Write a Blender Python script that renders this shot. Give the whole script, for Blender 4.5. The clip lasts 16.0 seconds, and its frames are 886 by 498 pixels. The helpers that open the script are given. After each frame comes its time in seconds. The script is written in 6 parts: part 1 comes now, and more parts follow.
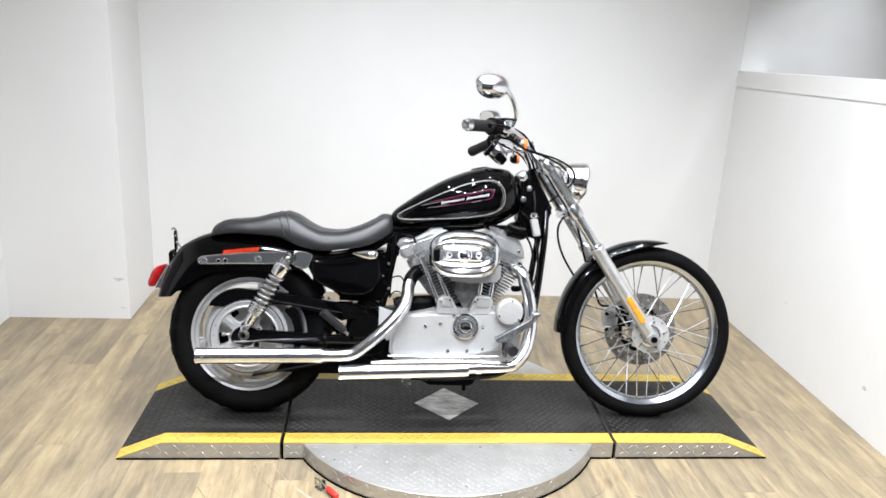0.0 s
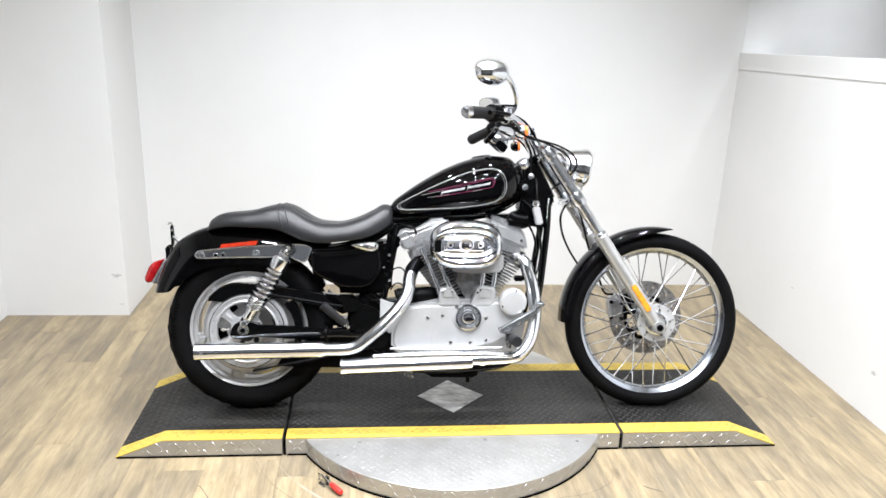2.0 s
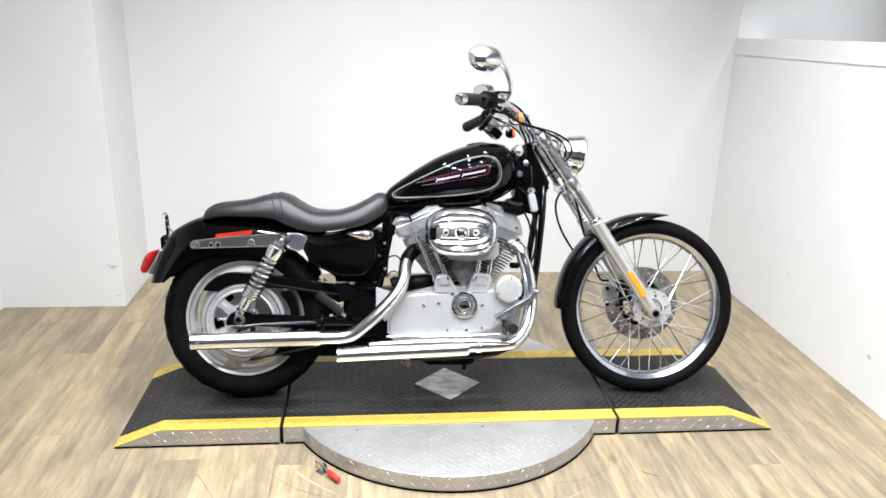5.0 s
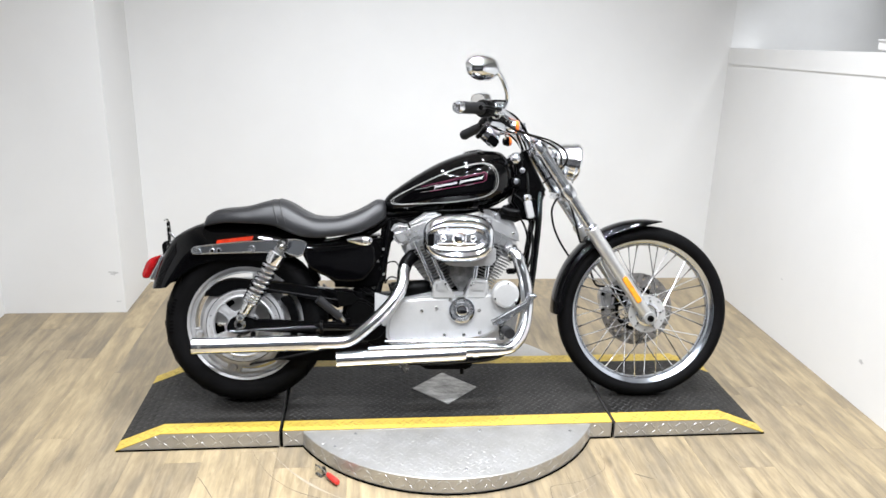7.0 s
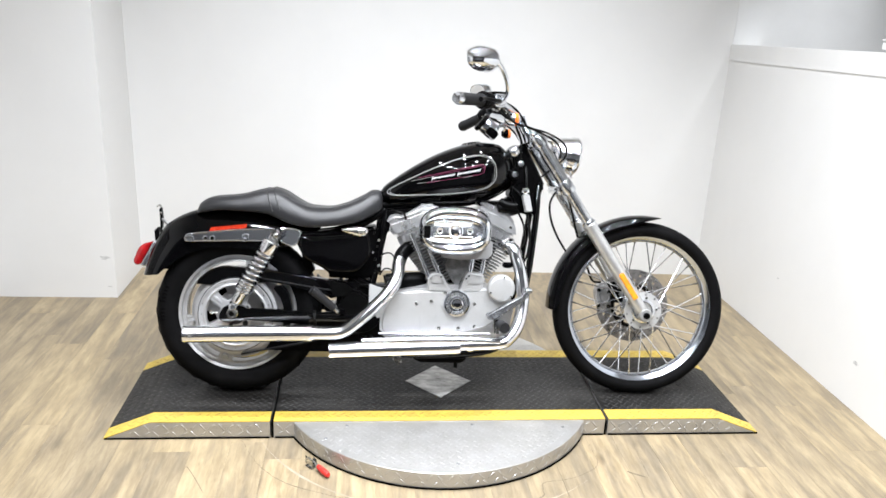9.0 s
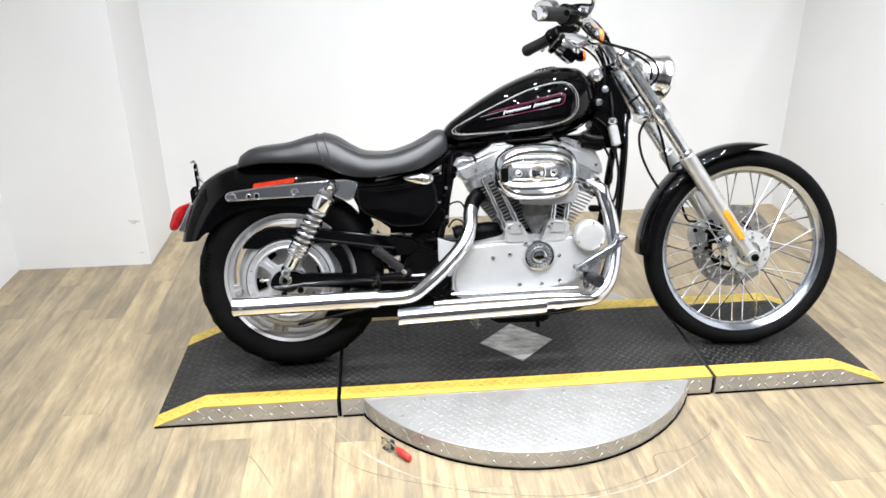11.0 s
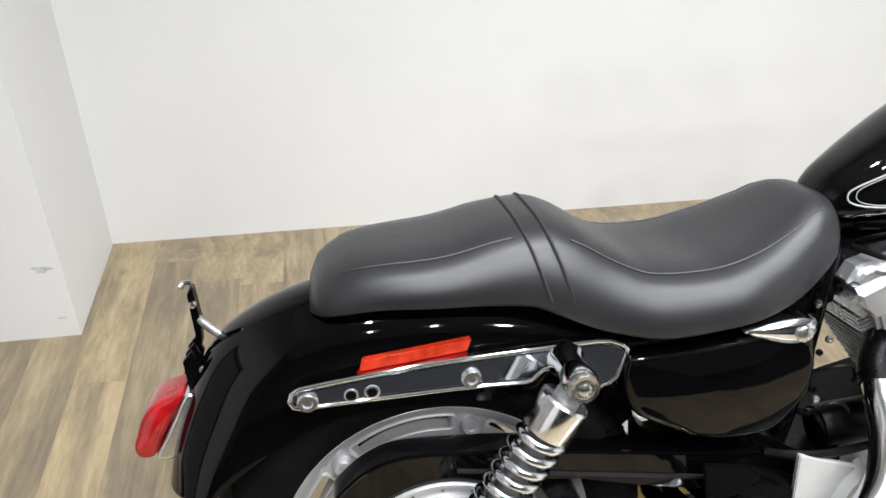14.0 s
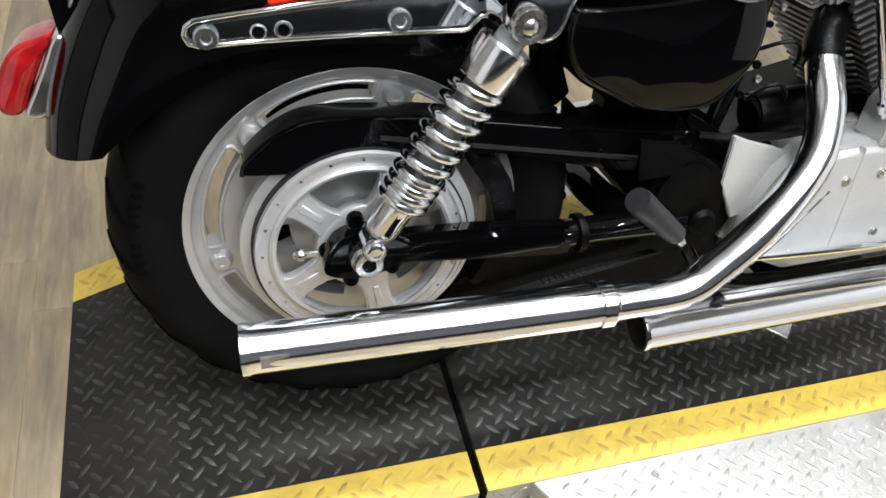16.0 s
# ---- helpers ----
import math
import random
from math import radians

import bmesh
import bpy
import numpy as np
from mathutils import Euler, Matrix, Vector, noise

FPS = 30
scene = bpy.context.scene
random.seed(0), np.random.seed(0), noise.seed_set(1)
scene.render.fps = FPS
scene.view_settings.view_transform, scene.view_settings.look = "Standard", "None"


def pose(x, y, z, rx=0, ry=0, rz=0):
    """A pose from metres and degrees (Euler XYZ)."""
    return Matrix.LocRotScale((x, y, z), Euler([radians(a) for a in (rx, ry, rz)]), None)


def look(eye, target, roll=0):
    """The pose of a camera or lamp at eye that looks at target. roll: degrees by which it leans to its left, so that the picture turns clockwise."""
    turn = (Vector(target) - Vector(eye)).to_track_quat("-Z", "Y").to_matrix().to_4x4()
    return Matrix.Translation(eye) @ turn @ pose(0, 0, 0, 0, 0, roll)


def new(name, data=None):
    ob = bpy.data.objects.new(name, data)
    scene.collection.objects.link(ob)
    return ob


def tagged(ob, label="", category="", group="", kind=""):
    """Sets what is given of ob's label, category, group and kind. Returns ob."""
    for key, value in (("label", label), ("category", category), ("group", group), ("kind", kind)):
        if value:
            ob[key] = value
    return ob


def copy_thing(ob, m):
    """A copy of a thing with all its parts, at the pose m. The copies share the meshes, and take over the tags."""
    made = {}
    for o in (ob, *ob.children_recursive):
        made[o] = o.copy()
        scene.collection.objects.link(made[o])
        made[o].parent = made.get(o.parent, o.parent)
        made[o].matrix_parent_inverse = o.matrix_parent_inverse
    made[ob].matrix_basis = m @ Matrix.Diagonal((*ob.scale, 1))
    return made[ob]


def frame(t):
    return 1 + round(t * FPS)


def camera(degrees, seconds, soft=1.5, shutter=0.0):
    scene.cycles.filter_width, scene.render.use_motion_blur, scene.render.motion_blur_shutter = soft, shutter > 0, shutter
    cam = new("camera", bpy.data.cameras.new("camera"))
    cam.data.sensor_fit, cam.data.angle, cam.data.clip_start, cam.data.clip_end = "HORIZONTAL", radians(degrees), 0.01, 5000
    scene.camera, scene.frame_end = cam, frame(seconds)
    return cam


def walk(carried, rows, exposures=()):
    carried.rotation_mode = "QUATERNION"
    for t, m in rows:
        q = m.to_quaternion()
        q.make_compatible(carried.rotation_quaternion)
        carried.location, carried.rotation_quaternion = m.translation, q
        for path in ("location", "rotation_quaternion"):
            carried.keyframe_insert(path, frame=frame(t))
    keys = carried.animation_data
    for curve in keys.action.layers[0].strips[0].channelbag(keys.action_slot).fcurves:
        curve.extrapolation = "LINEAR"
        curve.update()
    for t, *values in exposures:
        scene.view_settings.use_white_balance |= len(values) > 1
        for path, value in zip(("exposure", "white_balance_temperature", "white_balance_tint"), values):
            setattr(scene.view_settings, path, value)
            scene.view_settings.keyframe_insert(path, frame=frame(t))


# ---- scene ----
cam = camera(60.5, 16.0, soft=1.6)
PATH = [
    (0, (-0.311, -2.72, 1.545), (-0.124, -0.815, 0.967), 3.0),
    (0.5, (-0.306, -2.718, 1.526), (-0.121, -0.811, 0.953), 2.8),
    (1, (-0.302, -2.7, 1.539), (-0.129, -0.792, 0.965), 2.7),
    (1.5, (-0.309, -2.684, 1.539), (-0.125, -0.785, 0.939), 2.5),
    (2, (-0.309, -2.674, 1.533), (-0.123, -0.776, 0.929), 2.0),
    (2.5, (-0.297, -2.668, 1.528), (-0.113, -0.772, 0.919), 1.7),
    (3, (-0.306, -2.663, 1.521), (-0.116, -0.77, 0.904), 2.0),
    (3.5, (-0.305, -2.665, 1.52), (-0.115, -0.77, 0.91), 1.9),
    (4, (-0.298, -2.671, 1.525), (-0.108, -0.777, 0.91), 1.6),
    (4.2, (-0.298, -2.671, 1.525), (-0.106, -0.783, 0.895), 1.6),
    (6.3, (-0.298, -2.701, 1.531), (-0.112, -0.811, 0.903), 1.4),
    (6.5, (-0.298, -2.706, 1.531), (-0.111, -0.815, 0.909), 1.7),
    (7, (-0.302, -2.719, 1.53), (-0.106, -0.824, 0.922), 1.6),
    (7.5, (-0.306, -2.723, 1.532), (-0.118, -0.825, 0.928), 1.9),
    (8, (-0.302, -2.708, 1.531), (-0.109, -0.811, 0.927), 2.0),
    (8.2, (-0.302, -2.702, 1.531), (-0.114, -0.805, 0.927), 2.3),
    (10.3, (-0.363, -2.587, 1.501), (-0.093, -0.728, 0.815), 3.4),
    (10.5, (-0.381, -2.549, 1.49), (-0.096, -0.693, 0.802), 1.2),
    (10.8, (-0.426, -2.445, 1.459), (-0.191, -0.598, 0.728), -0.6),
    (11, (-0.46, -2.324, 1.439), (-0.299, -0.492, 0.654), -0.6),
    (11.2, (-0.484, -2.180, 1.434), (-0.501, -0.350, 0.627), 0.3),
    (11.5, (-0.524, -1.948, 1.43), (-0.641, -0.111, 0.646), 1.3),
    (11.8, (-0.598, -1.732, 1.404), (-0.589, 0.099, 0.599), -0.4),
    (12, (-0.639, -1.595, 1.385), (-0.521, 0.206, 0.523), -0.9),
    (12.2, (-0.658, -1.449, 1.367), (-0.542, 0.321, 0.444), -1.0),
    (12.5, (-0.675, -1.224, 1.339), (-0.713, 0.549, 0.413), -2.6),
    (12.8, (-0.719, -1.043, 1.320), (-0.771, 0.715, 0.368), -2.2),
    (13, (-0.763, -0.928, 1.313), (-0.662, 0.83, 0.365), -0.3),
    (13.2, (-0.798, -0.828, 1.308), (-0.528, 0.848, 0.252), -1.8),
    (13.5, (-0.857, -0.732, 1.312), (-0.48, 0.904, 0.226), -0.3),
    (13.8, (-0.879, -0.696, 1.306), (-0.559, 0.974, 0.253), 1.4),
    (14, (-0.887, -0.684, 1.291), (-0.575, 0.967, 0.206), 1.2),
    (14.2, (-0.887, -0.676, 1.265), (-0.541, 0.919, 0.108), 2.1),
    (14.5, (-0.888, -0.678, 1.223), (-0.491, 0.856, 0.003), 4.4),
    (14.8, (-0.895, -0.677, 1.178), (-0.494, 0.768, -0.144), 5.8),
    (15, (-0.902, -0.679, 1.149), (-0.47, 0.698, -0.235), 7.7),
    (15.2, (-0.903, -0.687, 1.122), (-0.460, 0.655, -0.293), 8.2),
    (15.5, (-0.912, -0.697, 1.096), (-0.445, 0.599, -0.354), 9.2),
    (16, (-0.912, -0.707, 1.087), (-0.395, 0.564, -0.369), 9.6),
]
EXPOSURES = [(0, 0.18, 6400, 12.5), (1.5, 0.28, 6400, 12.5), (3.5, 0.27, 6400, 12.5), (4.2, 0.26, 6400, 12.5), (6.5, 0.14, 6400, 12.5), (8.0, 0.2, 6400, 12.5), (10.5, 0.28, 6400, 12.5), (11.5, 0.24, 6430, 12.5), (12.5, 0.17, 6470, 12.5), (13.5, 0.1, 6500, 12.5), (14.5, -0.04, 6540, 11.5), (15.0, -0.17, 6550, 11.2), (15.5, -0.12, 6560, 11), (16, -0.14, 6560, 11)]
walk(cam, [(t, look(eye, target, roll)) for t, eye, target, roll in PATH], EXPOSURES)

# ---- world, lamps ----
world = bpy.data.worlds.new("world")
scene.world = world
world.use_nodes = True
world.node_tree.nodes["Background"].inputs[0].default_value = (1.0, 0.97, 0.93, 1)
world.node_tree.nodes["Background"].inputs[1].default_value = 0.01

CEILING = 2.85
# The last one is added, unseen, to brighten the wall beyond the partition.
LAMPS = [(x, y) for y in (-2.6, -1.7, -0.85, 0.0) for x in (-0.96, -0.32, 0.32, 0.96)] + [(2.2, 1.02)]
for lx, ly in LAMPS:
    lamp = bpy.data.lights.new("ceiling_lamp", "AREA")
    lamp.shape, lamp.size, lamp.energy = "DISK", 0.07, 13.2 if lx < 2 else 6.0
    lamp.spread = radians(130 if lx < 2 else 56)
    lamp.color = (0.93, 0.97, 1.0)
    lob = new("ceiling_lamp", lamp)
    lob.matrix_world = look((lx, ly, CEILING - 0.035), (lx, ly + 0.25, 0) if lx < 2 else (2.24, 1.1, 0))


# ---- materials ----
def nodes_of(name):
    m = bpy.data.materials.new(name)
    m.use_nodes = True
    nt = m.node_tree
    return m, nt, nt.nodes["Principled BSDF"]


def add(nt, kind, **inputs):
    n = nt.nodes.new(kind)
    for k, v in inputs.items():
        n.inputs[k].default_value = v
    return n


def material(name, color, rough=0.5, metal=0.0, coat=0.0, vary=0.12, scale=9.0, rvar=0.08, bump=0.0, bscale=250.0, alt=None, stretch=(1, 1, 1)):
    """A surface with stains at one scale and grain at another."""
    m, nt, b = nodes_of(name)
    tc = nt.nodes.new("ShaderNodeTexCoord")
    mp = add(nt, "ShaderNodeMapping", Scale=stretch)
    nt.links.new(tc.outputs["Object"], mp.inputs["Vector"])
    big = add(nt, "ShaderNodeTexNoise", Scale=scale, Detail=6.0, Roughness=0.6)
    fine = add(nt, "ShaderNodeTexNoise", Scale=bscale, Detail=3.0)
    for n in (big, fine):
        nt.links.new(mp.outputs["Vector"], n.inputs["Vector"])
    ramp = nt.nodes.new("ShaderNodeValToRGB")
    dark = alt or [c * (1 - 2.2 * vary) for c in color]
    ramp.color_ramp.elements[0].position, ramp.color_ramp.elements[1].position = 0.3, 0.68
    ramp.color_ramp.elements[0].color = (*dark, 1)
    ramp.color_ramp.elements[1].color = (*color, 1)
    nt.links.new(big.outputs["Fac"], ramp.inputs["Fac"])
    nt.links.new(ramp.outputs["Color"], b.inputs["Base Color"])
    rr = add(nt, "ShaderNodeMapRange")
    rr.inputs["From Min"].default_value, rr.inputs["From Max"].default_value = 0.3, 0.7
    rr.inputs["To Min"].default_value, rr.inputs["To Max"].default_value = max(0.01, rough - rvar), min(1, rough + rvar)
    nt.links.new(fine.outputs["Fac"] if bump else big.outputs["Fac"], rr.inputs["Value"])
    nt.links.new(rr.outputs["Result"], b.inputs["Roughness"])
    b.inputs["Metallic"].default_value = metal
    b.inputs["Coat Weight"].default_value = coat
    b.inputs["Coat Roughness"].default_value = 0.03
    if bump:
        bp = add(nt, "ShaderNodeBump", Strength=bump, Distance=0.002)
        nt.links.new(fine.outputs["Fac"], bp.inputs["Height"])
        nt.links.new(bp.outputs["Normal"], b.inputs["Normal"])
    return m


M_WALL = material("white_wall_paint", (0.684, 0.68, 0.668), 0.55, vary=0.025, scale=1.7, bump=0.12, bscale=140)
M_CEIL = material("ceiling_paint", (0.8, 0.8, 0.8), 0.8, vary=0.03, scale=2)
# White wall paint again, its tone set apart for dimmer light beyond the partition.
M_SIDE_WALL = material("side_wall_paint", (0.74, 0.74, 0.73), 0.6, vary=0.05, scale=2, bump=0.1, bscale=140)
M_DIM_WALL = material("showroom_wall", (0.15, 0.153, 0.16), 0.7, vary=0.15, scale=1.2)
M_BLACK = material("black_gloss_paint", (0.0012, 0.0012, 0.0014), 0.3, coat=1.0, vary=0.1, rvar=0.02)
M_BLACK.node_tree.nodes["Principled BSDF"].inputs["Specular IOR Level"].default_value = 0.0
M_BLACK.node_tree.nodes["Principled BSDF"].inputs["Coat IOR"].default_value = 1.35
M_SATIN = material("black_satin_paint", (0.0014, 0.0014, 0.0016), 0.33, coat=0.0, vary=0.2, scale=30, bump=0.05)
M_DARK = material("dark_grimy_metal", (0.002, 0.002, 0.002), 0.42, metal=0.3, vary=0.3, scale=40, bump=0.2)
M_CHROME = material("chrome", (0.8, 0.83, 0.88), 0.045, metal=1.0, vary=0.02, rvar=0.02, scale=14)
M_WAVY = material("hand_polished_chrome", (0.8, 0.83, 0.87), 0.05, metal=1.0, vary=0.02, rvar=0.02, scale=14, bump=0.1, bscale=11)
M_CANS = material("brushed_chrome", (0.84, 0.85, 0.87), 0.15, metal=1.0, vary=0.03, rvar=0.03, scale=20)
M_POLISH = material("polished_aluminium", (0.75, 0.775, 0.81), 0.24, metal=1.0, vary=0.05, scale=25, rvar=0.05)
M_SILVER = material("silver_powder_coat", (0.5, 0.5, 0.495), 0.34, metal=0.4, vary=0.05, scale=12, bump=0.1, bscale=600)
M_ROCKER = material("polished_rocker_metal", (0.6, 0.605, 0.61), 0.3, metal=0.85, vary=0.06, scale=16, rvar=0.06)
M_CAST = material("cast_aluminium", (0.5, 0.5, 0.505), 0.42, metal=0.65, vary=0.07, scale=22, bump=0.06, bscale=500)
M_FIN = material("cylinder_fin_metal", (0.33, 0.33, 0.33), 0.4, metal=0.7, vary=0.25, scale=40, bump=0.1)
M_TYRE = material("tyre_rubber", (0.0045, 0.0045, 0.0048), 0.62, vary=0.2, scale=14, bump=0.2, bscale=320)
M_RUBBER = material("grip_rubber", (0.015, 0.015, 0.016), 0.55, vary=0.2, scale=40, bump=0.15)
M_VINYL = material("black_seat_vinyl", (0.014, 0.014, 0.0152), 0.4, vary=0.1, scale=9, bump=0.03, bscale=240, rvar=0.05)
M_PIPING = material("seat_seam", (0.014, 0.013, 0.013), 0.5, vary=0.2)
M_STEEL = material("bolt_steel", (0.62, 0.62, 0.6), 0.25, metal=1.0, vary=0.15, scale=60)
M_BRAKE = material("brake_disc_steel", (0.4, 0.385, 0.37), 0.3, metal=1.0, vary=0.15, scale=50)
M_STRIPE = material("silver_pinstripe", (0.27, 0.27, 0.265), 0.35, vary=0.05)
M_PINK = material("magenta_badge_paint", (0.2, 0.02, 0.075), 0.3, coat=0.5, vary=0.06)
M_SIGNAL = material("orange_signal_lens", (0.9, 0.2, 0.03), 0.2, coat=0.8, vary=0.15, scale=60, bump=0.4, bscale=500)
M_WHITE = material("white_badge_paint", (0.8, 0.78, 0.8), 0.35, vary=0.04)
M_ORANGE = material("orange_reflector", (0.52, 0.03, 0.006), 0.2, coat=0.6, vary=0.25, scale=60, bump=0.5, bscale=500)
M_AMBER = material("amber_reflector", (0.9, 0.33, 0.02), 0.22, coat=0.8, vary=0.2, scale=60, bump=0.5, bscale=500)
M_RED = material("red_lamp_lens", (0.33, 0.006, 0.008), 0.14, coat=0.4, vary=0.25, scale=40)
M_CLEAR = material("pale_lamp_lens", (0.75, 0.72, 0.62), 0.12, coat=1.0, vary=0.1)
M_TREAD = material("black_deck_coating", (0.021, 0.0195, 0.0178), 0.42, vary=0.3, scale=5.5, bump=0.35, bscale=110, alt=(0.0045, 0.0042, 0.004))
M_YELLOW = material("yellow_edge_paint", (0.54, 0.385, 0.06), 0.45, vary=0.14, scale=26, bump=0.25, bscale=150, alt=(0.4, 0.28, 0.05))
M_PLATE = material("aluminium_tread_plate", (0.5, 0.495, 0.485), 0.38, metal=0.75, vary=0.12, scale=11, bump=0.15, bscale=260, alt=(0.42, 0.41, 0.39))
# For unseen surfaces that only darken reflections in the chrome and paint.
M_UNSEEN_DARK = material("unseen_dark_surface", (0.018, 0.018, 0.019), 0.95, vary=0.2, scale=30, bump=0.4, bscale=300)
M_CABLE = material("cable_sleeve", (0.004, 0.004, 0.004), 0.4)
# Rubber, joints and grooves, and the contact shadow strips at the platform foot.
M_GAP = material("black_rubber_and_shadow", (0.001, 0.001, 0.001), 0.8)
for dull, level in ((M_UNSEEN_DARK, 0.0), (M_SATIN, 0.07), (M_DARK, 0.09), (M_TYRE, 0.05), (M_RUBBER, 0.2), (M_TREAD, 0.2), (M_VINYL, 0.38), (M_CABLE, 0.1), (M_GAP, 0.05)):
    dull.node_tree.nodes["Principled BSDF"].inputs["Specular IOR Level"].default_value = level
# Worn bars, coloured lighter than the deck to carry their highlights.
M_TREADBAR = material("worn_highlit_tread_bar", (0.042, 0.041, 0.039), 0.46, vary=0.3, scale=7, bump=0.2, alt=(0.01, 0.0095, 0.009))
M_TREADBAR.node_tree.nodes["Principled BSDF"].inputs["Specular IOR Level"].default_value = 0.3
M_WORN = material("worn_yellow_bar", (0.53, 0.37, 0.055), 0.5, vary=0.2, scale=16, bump=0.2, bscale=150, alt=(0.24, 0.165, 0.04))
M_REDGRIP = material("red_clamp_grip", (0.62, 0.03, 0.022), 0.4, vary=0.12, scale=40)
M_FRAME = material("raw_dark_steel", (0.035, 0.032, 0.03), 0.5, metal=0.3, vary=0.35, scale=22, bump=0.15, alt=(0.1, 0.082, 0.066))
M_DIRT = material("floor_seam_dirt", (0.26, 0.21, 0.145), 0.8)
M_PIPE = material("exhaust_chrome", (0.82, 0.84, 0.88), 0.14, metal=1.0, vary=0.03, rvar=0.03, scale=16)
M_RIM = material("chromed_wheel_rim", (0.54, 0.575, 0.64), 0.2, metal=1.0, vary=0.06, rvar=0.05, scale=18)
M_FORK = material("satin_fork_aluminium", (0.56, 0.56, 0.55), 0.36, metal=0.75, vary=0.06, scale=18, rvar=0.06)


def lens_glass(name):
    m, nt, b = nodes_of(name)
    b.inputs["Base Color"].default_value = (0.95, 0.96, 0.97, 1)
    b.inputs["Roughness"].default_value = 0.03
    b.inputs["Transmission Weight"].default_value = 1.0
    b.inputs["IOR"].default_value = 1.45
    return m


M_GLASS = lens_glass("headlamp_glass")


def mirror_glass():
    m, nt, b = nodes_of("mirror_glass")
    b.inputs["Base Color"].default_value = (0.9, 0.9, 0.9, 1)
    b.inputs["Metallic"].default_value = 1.0
    b.inputs["Roughness"].default_value = 0.01
    return m


M_MIRROR = mirror_glass()


def plank_material():
    """Weathered oak vinyl: long grain, blotches, and a tone of its own for each plank."""
    m, nt, b = nodes_of("oak_plank")
    tc = nt.nodes.new("ShaderNodeTexCoord")
    info = nt.nodes.new("ShaderNodeObjectInfo")
    shift = add(nt, "ShaderNodeVectorMath")
    shift.operation = "ADD"
    far = add(nt, "ShaderNodeMath")
    far.operation = "MULTIPLY"
    far.inputs[1].default_value = 57.0
    nt.links.new(info.outputs["Random"], far.inputs[0])
    nt.links.new(tc.outputs["Object"], shift.inputs[0])
    nt.links.new(far.outputs[0], shift.inputs[1])
    mp = add(nt, "ShaderNodeMapping", Scale=(1.0, 0.13, 1.0))
    nt.links.new(shift.outputs[0], mp.inputs["Vector"])
    grain = add(nt, "ShaderNodeTexNoise", Scale=75.0, Detail=8.0, Roughness=0.65, Distortion=0.6)
    mp2 = add(nt, "ShaderNodeMapping", Scale=(1.0, 0.1, 1.0))
    nt.links.new(shift.outputs[0], mp2.inputs["Vector"])
    blot = add(nt, "ShaderNodeTexNoise", Scale=17.0, Detail=4.0, Roughness=0.55, Distortion=0.7)
    mp3 = add(nt, "ShaderNodeMapping", Scale=(1.0, 0.4, 1.0))
    nt.links.new(shift.outputs[0], mp3.inputs["Vector"])
    cloud = add(nt, "ShaderNodeTexNoise", Scale=14.0, Detail=5.0, Roughness=0.6)
    knot = add(nt, "ShaderNodeTexVoronoi", Scale=4.2, Randomness=1.0)
    nt.links.new(mp.outputs[0], grain.inputs["Vector"])
    nt.links.new(mp2.outputs[0], blot.inputs["Vector"])
    nt.links.new(mp3.outputs[0], cloud.inputs["Vector"])
    nt.links.new(mp3.outputs[0], knot.inputs["Vector"])
    both = nt.nodes.new("ShaderNodeMix")
    both.inputs["Factor"].default_value = 0.36
    nt.links.new(blot.outputs["Fac"], both.inputs["A"])
    nt.links.new(cloud.outputs["Fac"], both.inputs["B"])
    r1 = nt.nodes.new("ShaderNodeValToRGB")
    cr = r1.color_ramp
    cr.elements[0].position, cr.elements[1].position = 0.385, 0.615
    cr.elements[0].color = (0.214, 0.176, 0.12, 1)
    cr.elements[1].color = (0.384, 0.311, 0.194, 1)
    e = cr.elements.new(0.49)
    e.color = (0.29, 0.233, 0.148, 1)
    nt.links.new(both.outputs["Result"], r1.inputs["Fac"])
    spot = nt.nodes.new("ShaderNodeValToRGB")
    spot.color_ramp.elements[0].position, spot.color_ramp.elements[1].position = 0.03, 0.085
    spot.color_ramp.elements[0].color = (0.5, 0.46, 0.42, 1)
    spot.color_ramp.elements[1].color = (1, 1, 1, 1)
    nt.links.new(knot.outputs["Distance"], spot.inputs["Fac"])
    knots = nt.nodes.new("ShaderNodeMix")
    knots.data_type, knots.blend_type = "RGBA", "MULTIPLY"
    knots.inputs["Factor"].default_value = 0.8
    nt.links.new(r1.outputs["Color"], knots.inputs["A"])
    nt.links.new(spot.outputs["Color"], knots.inputs["B"])
    r2 = nt.nodes.new("ShaderNodeValToRGB")
    r2.color_ramp.elements[0].position, r2.color_ramp.elements[1].position = 0.35, 0.65
    r2.color_ramp.elements[0].color = (0.68, 0.66, 0.63, 1)
    r2.color_ramp.elements[1].color = (1.0, 1.0, 1.0, 1)
    nt.links.new(grain.outputs["Fac"], r2.inputs["Fac"])
    mul = nt.nodes.new("ShaderNodeMix")
    mul.data_type, mul.blend_type = "RGBA", "MULTIPLY"
    mul.inputs["Factor"].default_value = 0.85
    nt.links.new(knots.outputs["Result"], mul.inputs["A"])
    nt.links.new(r2.outputs["Color"], mul.inputs["B"])
    tone = nt.nodes.new("ShaderNodeValToRGB")
    tone.color_ramp.elements[0].color = (0.82, 0.82, 0.84, 1)
    tone.color_ramp.elements[1].color = (1.03, 1.01, 0.97, 1)
    nt.links.new(info.outputs["Random"], tone.inputs["Fac"])
    mul2 = nt.nodes.new("ShaderNodeMix")
    mul2.data_type, mul2.blend_type = "RGBA", "MULTIPLY"
    mul2.inputs["Factor"].default_value = 1.0
    nt.links.new(mul.outputs["Result"], mul2.inputs["A"])
    nt.links.new(tone.outputs["Color"], mul2.inputs["B"])
    nt.links.new(mul2.outputs["Result"], b.inputs["Base Color"])
